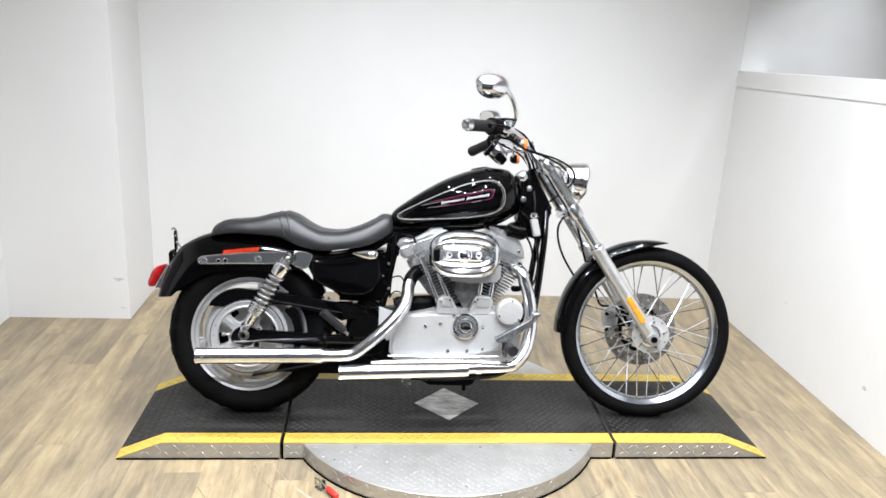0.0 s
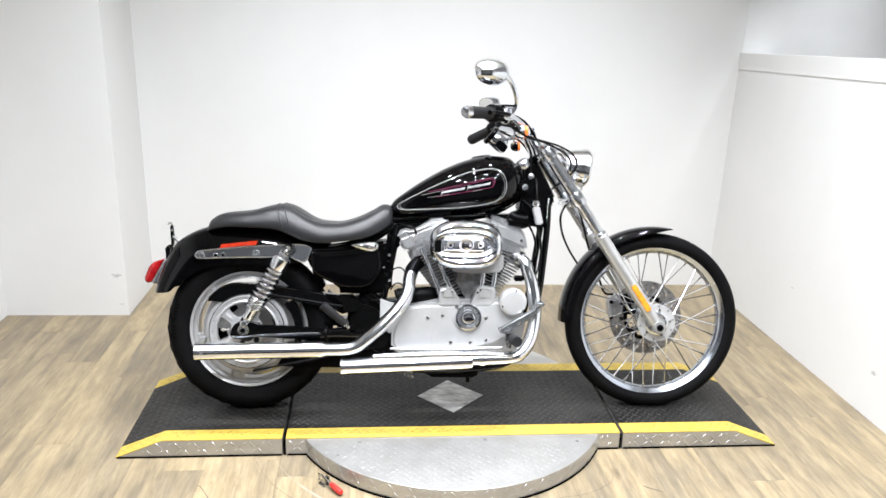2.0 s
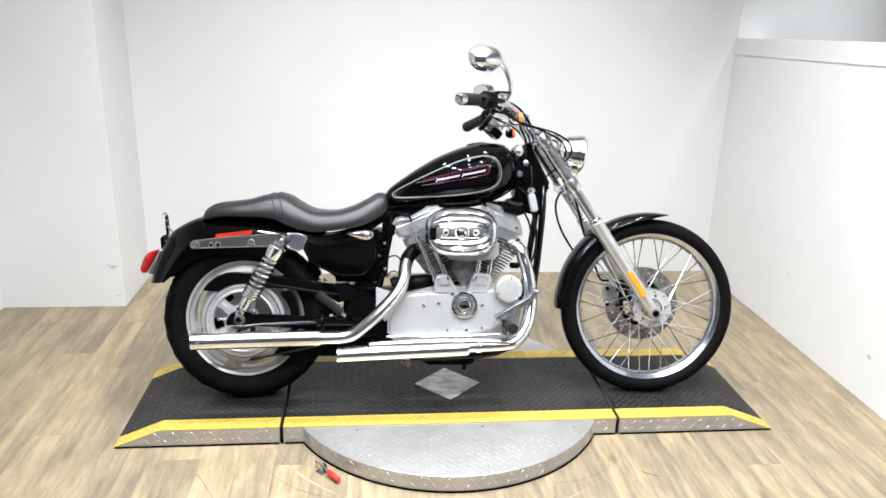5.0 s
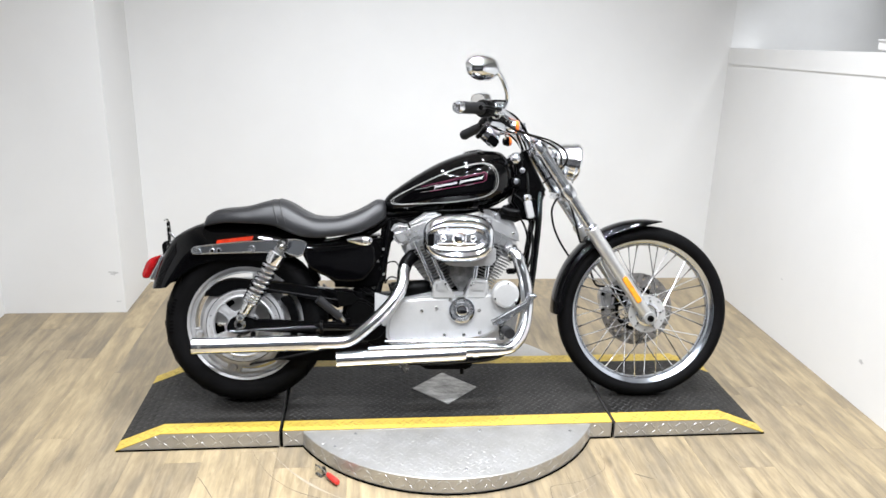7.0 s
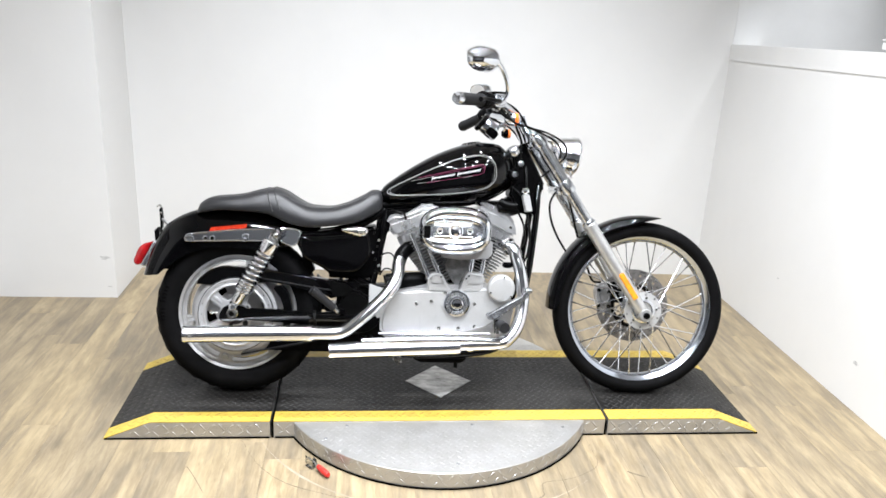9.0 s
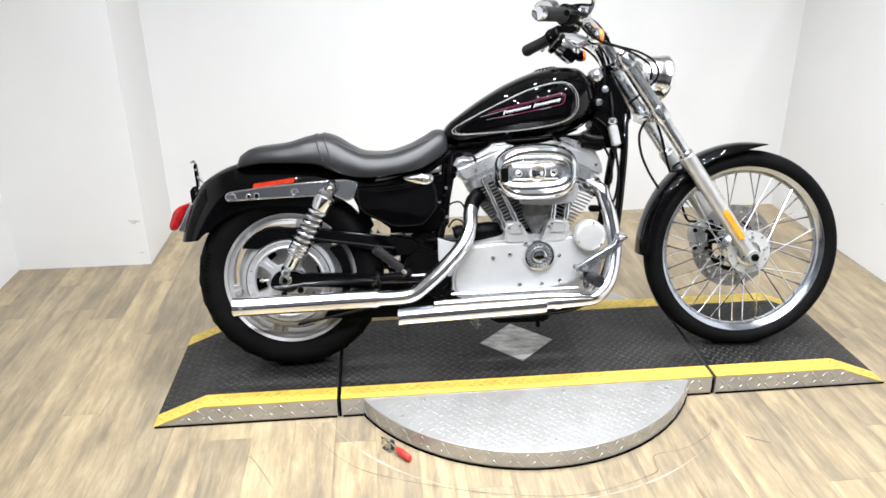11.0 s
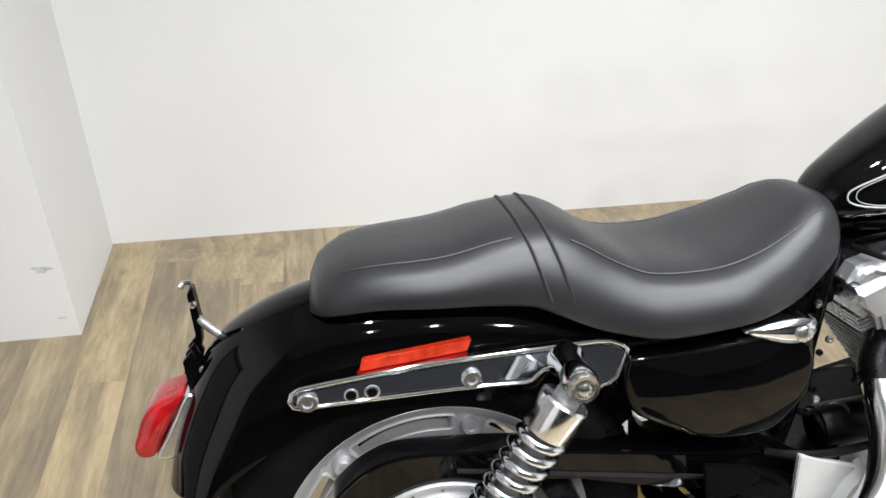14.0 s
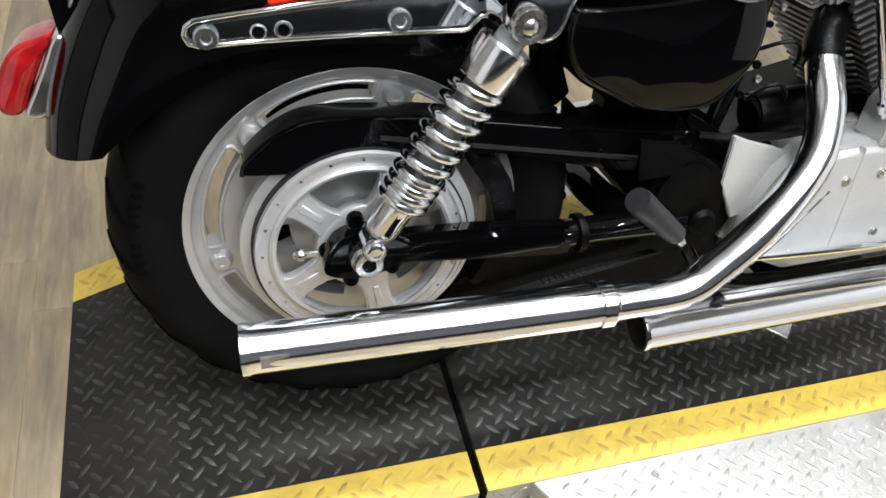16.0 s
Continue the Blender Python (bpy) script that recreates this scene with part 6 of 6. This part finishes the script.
# headlamp
HC, HD = (0.496, 0.055, 0.926), (1, 0.14, -0.12)
hl = part("headlamp", lathe([(r * 0.97, q) for r, q in [(0.0, -0.092), (0.022, -0.09), (0.044, -0.08), (0.06, -0.06), (0.068, -0.036), (0.0715, -0.01), (0.072, 0.0), (0.076, 0.003), (0.0765, 0.014), (0.0725, 0.018), (0.069, 0.014), (0.067, 0.0), (0.05, -0.03), (0.02, -0.045), (0.0, -0.046)]], HC, HD, 48), M_CANS, bike, "chrome bullet headlamp", sharp=60)
part("lens", lathe([(0.0, 0.024), (0.035, 0.021), (0.068, 0.013), (0.068, 0.009), (0.035, 0.016), (0.0, 0.019)], HC, HD, 40), M_GLASS, hl, "clear glass lens")
part("headlamp_bracket", tube([(0.44, 0.03, 0.955), (0.405, 0.015, 0.985), (0.37, 0, 0.985)], 0.014, seg=12), M_CHROME, hl)
part("trim_screw", tube([(0.5, 0.042, 0.855), (0.499, 0.042, 0.841)], 0.004, seg=8), M_STEEL, hl)

# handlebar and controls
bar = part("handlebar", tube([(0.075, -0.311, 1.0928), (0.09, -0.295, 1.094), (0.15, -0.245, 1.095), (0.222, -0.14, 1.072), (0.265, -0.06, 1.043), (0.272, 0.0, 1.037), (0.27, 0.06, 1.043), (0.24, 0.14, 1.07), (0.2, 0.24, 1.088), (0.172, 0.283, 1.081), (0.155, 0.302, 1.0735)], 0.0125, n=6, seg=14), M_CHROME, bike, "chrome handlebar with black rubber grips")
for s in (-1, 1):
    part("riser", tube([(0.312, 0.04 * s, 0.975), (0.3, 0.04 * s, 1.0), (0.276, 0.04 * s, 1.035)], [0.024, 0.021, 0.016], seg=18), M_CHROME, bar)
    part("riser_cap", lathe([(0.0, -0.02), (0.021, -0.02), (0.022, 0.0), (0.021, 0.02), (0.0, 0.02)], (0.272, 0.04 * s, 1.04), (0, 1, 0), 18), M_POLISH, bar)


def controls(inner, outer, s):
    inner, outer = Vector(inner), Vector(outer)
    d = (outer - inner).normalized()
    length = (outer - inner).length
    part("grip", lathe([(0.0, 0.0), (0.0235, 0.0), (0.0235, 0.008), (0.02, 0.016), (0.0205, length * 0.5), (0.021, length - 0.02), (0.0215, length - 0.012), (0.0, length - 0.012)], inner, d, 24), M_RUBBER, bar, "black rubber grip")
    part("grip_end", lathe([(0, length - 0.013), (0.0215, length - 0.013), (0.022, length - 0.004), (0.018, length + 0.006), (0, length + 0.007)], inner, d, 22), M_CHROME if s < 0 else M_RUBBER, bar)
    sw = inner - d * 0.025
    m = Matrix.Translation(sw) @ d.to_track_quat("Y", "Z").to_matrix().to_4x4() @ Matrix.Diagonal((s, 1, 1, 1))
    sb = part("switch_housing", lathe([(0.0, -0.03), (0.024, -0.03), (0.029, -0.026), (0.03, -0.004), (0.0285, -0.002), (0.0285, 0.002), (0.03, 0.004), (0.029, 0.021), (0.025, 0.025), (0.0, 0.025)], sw, d, 28), M_SATIN, bar, "black switch housing")
    part("housing_rib", lathe([(0.024, -0.0015), (0.0312, -0.0015), (0.0312, 0.0015), (0.024, 0.0015)], sw + d * 0.012, d, 28, True), M_SATIN, sb)
    part("switch_button", block((-0.028, -0.01, -0.01), (-0.022, 0.008, 0.006), 0.002, 1, m), M_STEEL, sb)
    mc = part("master_cylinder", block((-0.012, -0.095, -0.02), (0.03, -0.03, 0.024), 0.007, 3, m), M_POLISH if s < 0 else M_SATIN, bar)
    part("reservoir_cap", block((-0.014, -0.094, 0.0242), (0.032, -0.034, 0.031), 0.003, 2, m), M_SATIN if s < 0 else M_POLISH, mc)
    for dy in (-0.085, -0.045):
        bolt(m @ Vector((0.008, dy, 0.031)), 0.004, 0.002, mc, tuple(m.to_3x3() @ Vector((0, 0, 1))))
    lever = [m @ Vector(q) for q in ((0.03, -0.05, -0.004), (0.05, -0.02, -0.004), (0.058, 0.03, -0.002), (0.06, 0.08, 0.0), (0.066, 0.115, -0.004))]
    part("lever", tube(lever, [0.007, 0.007, 0.006, 0.0055, 0.0085], seg=10), M_POLISH if s > 0 else M_SATIN, bar)


controls((0.085, -0.30, 1.0935), (-0.003, -0.395, 1.087), -1)
controls((0.17, 0.285, 1.081), (0.098, 0.365, 1.045), 1)


def mirror(c, stem, s, size=1.0):
    c = Vector(c)
    face = Vector((-0.62, 0.78, -0.16) if s < 0 else (-0.85, -0.45, -0.25)).normalized()
    m = Matrix.Translation(c) @ (-face).to_track_quat("X", "Z").to_matrix().to_4x4()
    rings = []
    for x, k in ((-0.014, 0.93), (-0.016, 0.99), (-0.008, 1.0), (0.008, 0.96), (0.022, 0.82), (0.033, 0.6), (0.039, 0.3), (0.04, 0.05)):
        rings.append([m @ Vector((x, q[0] * k, q[1] * k)) for q in stadium(0, 0, 0.068 * size, 0.041 * size, 36, 2.5)])
    mi = part("mirror", skin(rings), M_CHROME, bike, "oval chrome rear-view mirror", sharp=60)
    part("mirror_glass", skin([[m @ Vector((x, q[0], q[1])) for q in stadium(0, 0, 0.062 * size, 0.036 * size, 36, 2.5)] for x in (-0.0165, -0.0145)]), M_MIRROR, mi)
    part("stem", tube([c + (-face) * 0.03, *stem], 0.008, seg=10), M_CHROME, mi, "curved chrome stem")


mirror((0.09, -0.325, 1.228), [(0.15, -0.31, 1.205), (0.175, -0.29, 1.16), (0.182, -0.27, 1.125), (0.17, -0.262, 1.098)], -1)
mirror((0.166, 0.31, 1.19), [(0.2, 0.3, 1.165), (0.215, 0.28, 1.13), (0.205, 0.26, 1.09)], 1, 0.78)


def signal(c, s):
    g = 0.86 if s < 0 else 0.66
    sg = part("turn_signal", lathe([(g * r, g * q) for r, q in ((0.0, -0.035), (0.014, -0.034), (0.026, -0.022), (0.03, -0.004), (0.03, 0.006), (0.0, 0.006))], c, (1, 0, 0), 28), M_CHROME if s < 0 else M_BLACK, bike, "bullet turn signal with orange lens")
    part("lens", lathe([(g * r, g * q) for r, q in ((0.0, 0.026), (0.016, 0.025), (0.025, 0.021), (0.0285, 0.012), (0.029, 0.006), (0.0, 0.006))], c, (1, 0, 0), 28), M_SIGNAL, sg, "orange lens")
    part("stalk", tube([Vector(c) - Vector((0.01, 0, 0)), Vector(c) + Vector((-0.015, -0.03 * s, 0.02)), Vector(c) + Vector((-0.02, -0.045 * s, 0.04))], 0.006, seg=8), M_CHROME, sg)


signal((0.228, -0.135, 1.046), -1)
signal((0.264, 0.2, 1.012), 1)

for nm, pts, r in (("bar_wiring", [(0.11, -0.27, 1.077), (0.165, -0.21, 1.075), (0.225, -0.12, 1.062), (0.27, -0.05, 1.04)], 0.0045), ("bar_wiring", [(0.19, 0.25, 1.07), (0.23, 0.17, 1.07), (0.26, 0.09, 1.055), (0.28, 0.03, 1.03)], 0.005), ("bar_hose", [(0.12, -0.25, 1.11), (0.19, -0.17, 1.1), (0.25, -0.09, 1.08), (0.3, -0.05, 1.02), (0.31, -0.05, 0.97)], 0.005)):
    part(nm, tube(pts, r, n=6, seg=10), M_SATIN, bar)
for q in ((0.15, -0.235, 1.08), (0.2, -0.16, 1.078), (0.245, -0.09, 1.06)):
    part("cable_clip", lathe([(0.013, -0.006), (0.0165, -0.006), (0.0165, 0.006), (0.013, 0.006)], q, (0.6, 0.75, 0), 14, True), M_STEEL, bar)
part("clamp_block", block((0.25, -0.062, 1.02), (0.292, 0.062, 1.055), 0.01, 3), M_POLISH, bar)

# speedometer on the handlebar clamp
SP, SD = Vector((0.128, 0.0, 1.044)), Vector((0.78, 0, -0.62)).normalized()
sp = part("speedometer", lathe([(0.0, 0.012), (0.03, 0.012), (0.032, 0.016), (0.032, 0.06), (0.027, 0.072), (0.0, 0.076)], SP, SD, 36), M_CHROME, bike, "chrome-bodied round speedometer with black bezel")
part("bezel", lathe([(0.029, -0.004), (0.036, -0.002), (0.038, 0.004), (0.038, 0.013), (0.032, 0.016), (0.029, 0.012)], SP, SD, 40, True), M_BLACK, sp, "gloss black bezel")
part("dial", lathe([(0.0, 0.0), (0.03, 0.0), (0.03, 0.006), (0.0, 0.006)], SP, SD, 36), M_SATIN, sp)
part("indicator_box", block((-0.02, -0.036, -0.018), (0.024, 0.036, 0.014), 0.004, 2, Matrix.Translation(SP + SD * 0.05 + Vector((0.0, -0.012, -0.012))) @ pose(0, 0, 0, 0, 38, 0)), M_BLACK, sp)
part("speedometer_bracket", slab([(0.19, 1.02), (0.2, 1.035), (0.285, 1.075), (0.3, 1.06), (0.285, 1.04)], -0.03, 0.03, 0.006, 2), M_POLISH, sp)

# cables and small dark fittings round the steering head
for nm, pts, r in (
    ("throttle_cable", [(0.14, -0.25, 1.08), (0.2, -0.18, 1.045), (0.28, -0.13, 1.022), (0.37, -0.12, 0.998), (0.43, -0.1, 0.965), (0.445, -0.08, 0.925), (0.42, -0.06, 0.89), (0.36, -0.05, 0.84)], 0.0037),
    ("brake_line", [(0.16, -0.24, 1.075), (0.23, -0.17, 1.03), (0.3, -0.14, 1.012), (0.37, -0.12, 0.985), (0.415, -0.1, 0.952), (0.425, -0.07, 0.915)], 0.0037),
    ("clutch_cable", [(0.2, 0.25, 1.075), (0.27, 0.15, 1.03), (0.3, 0.05, 0.96), (0.3, -0.06, 0.86), (0.302, -0.08, 0.74), (0.316, -0.1, 0.6), (0.3, -0.1, 0.42)], 0.0045),
    ("wiring_loom", [(0.2, -0.18, 1.06), (0.25, -0.09, 1.02), (0.275, -0.06, 0.97), (0.275, -0.06, 0.9), (0.25, -0.05, 0.82)], 0.004),
    ("brake_line", [(0.42, -0.04, 0.785), (0.398, -0.05, 0.74), (0.405, -0.05, 0.68), (0.43, -0.05, 0.62), (0.47, -0.04, 0.56)], 0.0042),
    ("vent_hose", [(-0.31, -0.09, 0.42), (-0.27, -0.11, 0.424), (-0.22, -0.112, 0.423), (-0.16, -0.1, 0.42)], 0.006),
    ("spark_lead", [(-0.2, -0.05, 0.7), (-0.188, -0.09, 0.698), (-0.17, -0.1, 0.696), (-0.154, -0.098, 0.685), (-0.145, -0.07, 0.66)], 0.004),
):
    part(nm, tube(pts, r, n=6, seg=8), M_CABLE, bike)
horn = part("ignition_lock", lathe([(0, 0), (0.017, 0), (0.017, 0.03), (0.013, 0.036), (0, 0.036)], (0.25, -0.055, 0.844), (0, -1, 0), 20), M_SATIN, bike, "black ignition switch barrel")
part("lock_face", lathe([(0, 0), (0.012, 0), (0.01, 0.003), (0, 0.004)], (0.251, -0.091, 0.846), (0, -1, 0), 16), M_POLISH, horn)
part("head_bolt", lathe([(0, 0), (0.013, 0), (0.011, 0.006), (0, 0.008)], (0.278, -0.06, 0.888), (0, -1, 0), 14), M_POLISH, bike)
part("head_lug", slab([(0.235, 0.845), (0.25, 0.872), (0.28, 0.868), (0.295, 0.84), (0.28, 0.815), (0.25, 0.815)], -0.06, -0.04, 0.003, smooth=2), M_SATIN, bike)
coil = part("ignition_coil", slab([(0.279, 0.772), (0.305, 0.777), (0.32, 0.712), (0.294, 0.707)], -0.115, -0.085, 0.004, 2), M_SILVER, bike, "chrome-covered coil bracket")
part("coil_edge", slab([(0.305, 0.782), (0.32, 0.784), (0.332, 0.715), (0.32, 0.71)], -0.1, -0.07, 0.004, 2), M_SATIN, coil)
part("coil_cap", lathe([(0, 0), (0.016, 0.001), (0.0175, 0.006), (0.016, 0.014), (0.01, 0.02), (0, 0.021)], (0.292, -0.095, 0.78), (-0.1, -0.25, 1), 18), M_CHROME, coil)
part("regulator_bracket", slab([(0.11, 0.742), (0.27, 0.745), (0.3, 0.71), (0.255, 0.69), (0.15, 0.705)], -0.06, 0.07, 0.006), M_SATIN, bike)
part("horn_body", tube([(0.19, -0.085, 0.722), (0.2, -0.085, 0.722), (0.255, -0.088, 0.712), (0.262, -0.088, 0.711)], [0.012, 0.0185, 0.0185, 0.012], n=3, seg=18), M_SATIN, bike)
part("fuel_valve", tube([(0.2, -0.09, 0.745), (0.225, -0.1, 0.732), (0.26, -0.1, 0.728)], 0.015, seg=12), M_SATIN, bike)
# Black slab added to fill the dark area round the steering head.
part("steering_cover", slab([(0.248, 0.925), (0.288, 0.94), (0.317, 0.9), (0.37, 0.81), (0.374, 0.785), (0.35, 0.772), (0.343, 0.7), (0.33, 0.69), (0.315, 0.7), (0.265, 0.735), (0.24, 0.77), (0.255, 0.83)], -0.05, 0.05, 0.008), M_SATIN, bike)
part("neck_cap", lathe([(0.0, -0.012), (0.022, -0.012), (0.026, -0.006), (0.026, 0.012), (0.02, 0.02), (0.0, 0.022)], (0.252, -0.045, 0.93), (-0.5, -0.2, 0.85), 24), M_POLISH, bike, "polished steering neck cap")
part("front_wiring", tube([(0.25, -0.05, 0.8), (0.29, -0.075, 0.76), (0.305, -0.07, 0.7), (0.318, -0.085, 0.64), (0.312, -0.09, 0.56), (0.295, -0.08, 0.5)], 0.004, seg=8), M_CABLE, bike)
part("front_wiring", tube([(0.2, -0.08, 0.75), (0.25, -0.085, 0.73), (0.29, -0.08, 0.67), (0.3, -0.075, 0.6), (0.28, -0.06, 0.55)], 0.004, seg=8), M_CABLE, bike)
part("lower_switch", block((0.215, -0.13, 0.5), (0.25, -0.1, 0.52), 0.004), M_SATIN, bike)

# bolts made up for the small glints in the dark bay behind the engine, and leads
rs = random.Random(12)
for k in range(9):
    h = 0.47 + 0.024 * k
    bolt((-0.256 + 0.012 * math.sin(k * 1.7), -0.075 - 0.01 * (k % 3), h), 0.0045 + 0.002 * rs.random(), 0.005, bike, mat=M_STEEL if k % 2 else M_DARK, name="bay_bolt")
for pts in ([(-0.24, -0.07, 0.528), (-0.222, -0.085, 0.541), (-0.2, -0.088, 0.541), (-0.185, -0.08, 0.52), (-0.17, -0.06, 0.5)], [(-0.24, -0.07, 0.458), (-0.225, -0.085, 0.482), (-0.205, -0.088, 0.484), (-0.19, -0.085, 0.468), (-0.186, -0.07, 0.44)]):
    part("bay_lead", tube(pts, 0.0028, n=4, seg=7), M_CABLE, bike)

# ---- floor planks ----
PW_, PL_ = 0.126, 1.0
PLANK = block((-PW_ / 2 + 0.00015, -PL_ / 2 + 0.00015, -0.0035), (PW_ / 2 - 0.00015, PL_ / 2 - 0.00015, 0), 0.0003, 1)
PLANK_ME = finish(PLANK, "plank", M_PLANK, 20)
rnd = random.Random(4)
cols = int((EAST - WEST) / PW_) + 2
for i in range(cols):
    x = WEST - 0.02 + (i + 0.5) * PW_
    if x - PW_ / 2 > EAST + 0.02:
        break
    y = BACK - 0.05 + rnd.uniform(0.0, PL_)
    while y > -1.7:
        p = new("plank", PLANK_ME)
        p.parent = floor
        y0, y1 = min(y, BACK + 0.01), max(y - PL_, -1.75)
        p.location = (x, (y0 + y1) / 2, 0.0)
        p.scale = (1.0, (y0 - y1) / PL_, 1.0)
        y -= PL_


# cuts, seams and gouges in the floor round the turntable
M_SEAM = material("floor_cut", (0.17, 0.14, 0.1), 0.8, vary=0.3, scale=30)
M_SCUFF = material("pale_scuff", (0.385, 0.33, 0.25), 0.7, vary=0.2, scale=20)


def floor_line(pts, width, mat, name):
    line = smooth_line([(x, y, 0) for x, y in pts], 6)
    verts = []
    for i, q in enumerate(line):
        t = (line[min(i + 1, len(line) - 1)] - line[max(i - 1, 0)]).normalized()
        n = Vector((-t.y, t.x, 0)) * width * (0.5 + 0.5 * noise.noise(q * 9.0)) * (0.25 + 0.75 * math.sin(math.pi * min(max(i / (len(line) - 1), 0.03), 0.97)))
        verts.append([q - n, q + n])
    bm = bmesh.new()
    rows = [[bm.verts.new((v.x, v.y, 0.0006)) for v in r] for r in verts]
    for a, b in zip(rows, rows[1:]):
        bm.faces.new((a[0], a[1], b[1], b[0]))
    return part(name, bm, mat, floor)


floor_line([(-0.718, -0.3), (-0.66, -0.42), (-0.6, -0.5), (-0.53, -0.559), (-0.42, -0.61), (-0.295, -0.655), (-0.12, -0.7), (0.072, -0.714), (0.276, -0.655), (0.3, -0.61), (0.314, -0.572), (0.4, -0.555), (0.472, -0.521), (0.529, -0.463), (0.528, -0.319)], 0.0022, M_SEAM, "floor_cut")
floor_line([(0.698, -0.344), (0.689, -0.459), (0.685, -0.557)], 0.0016, M_SEAM, "floor_cut")
floor_line([(0.617, -0.515), (0.64, -0.532), (0.678, -0.554)], 0.006, M_SEAM, "floor_gouge")
floor_line([(-0.879, -0.49), (-0.876, -0.455), (-0.838, -0.514), (-0.794, -0.596)], 0.0025, M_SEAM, "floor_gouge")
floor_line([(-0.624, -0.524), (-0.624, -0.609)], 0.0016, M_SEAM, "floor_cut")
for k, (a0, a1, r) in enumerate(((205, 262, 0.71), (268, 310, 0.735))):
    floor_line([(DISC_C[0] + r * math.cos(radians(a)), DISC_C[1] + r * math.sin(radians(a))) for a in np.linspace(a0, a1, 12).tolist()], 0.005, M_SCUFF, "floor_scuff")

# smudges on the walls
M_SMUDGE = material("wall_smudge", (0.61, 0.61, 0.6), 0.7, vary=0.2, scale=40)


def smudge(at, axis, size, seed, parent_name):
    rs = random.Random(seed)
    d = Vector(axis)
    side = d.cross(Vector((0, 0, 1))).normalized()
    bm = bmesh.new()
    vs = [bm.verts.new(Vector(at) + d * 0.0006 + (side * math.cos(a) * size * 1.6 + Vector((0, 0, 1)) * math.sin(a) * size * 0.7) * rs.uniform(0.4, 1.0)) for a in (2 * math.pi * k / 14 for k in range(14))]
    bm.faces.new(vs)
    return part("wall_smudge", bm, M_SMUDGE, bpy.data.objects[parent_name])


smudge((-1.575, 1.012, 0.212), (0, -1, 0), 0.02, 1, "wall_pillar")
smudge((-1.56, 1.012, 0.06), (0, -1, 0), 0.009, 2, "wall_pillar")
smudge((EAST, -0.081, 0.194), (-1, 0, 0), 0.016, 3, "wall_east")
smudge((EAST, 0.584, 0.311), (-1, 0, 0), 0.008, 4, "wall_east")
smudge((WEST, 0.9, 0.48), (1, 0, 0), 0.007, 5, "wall_west")
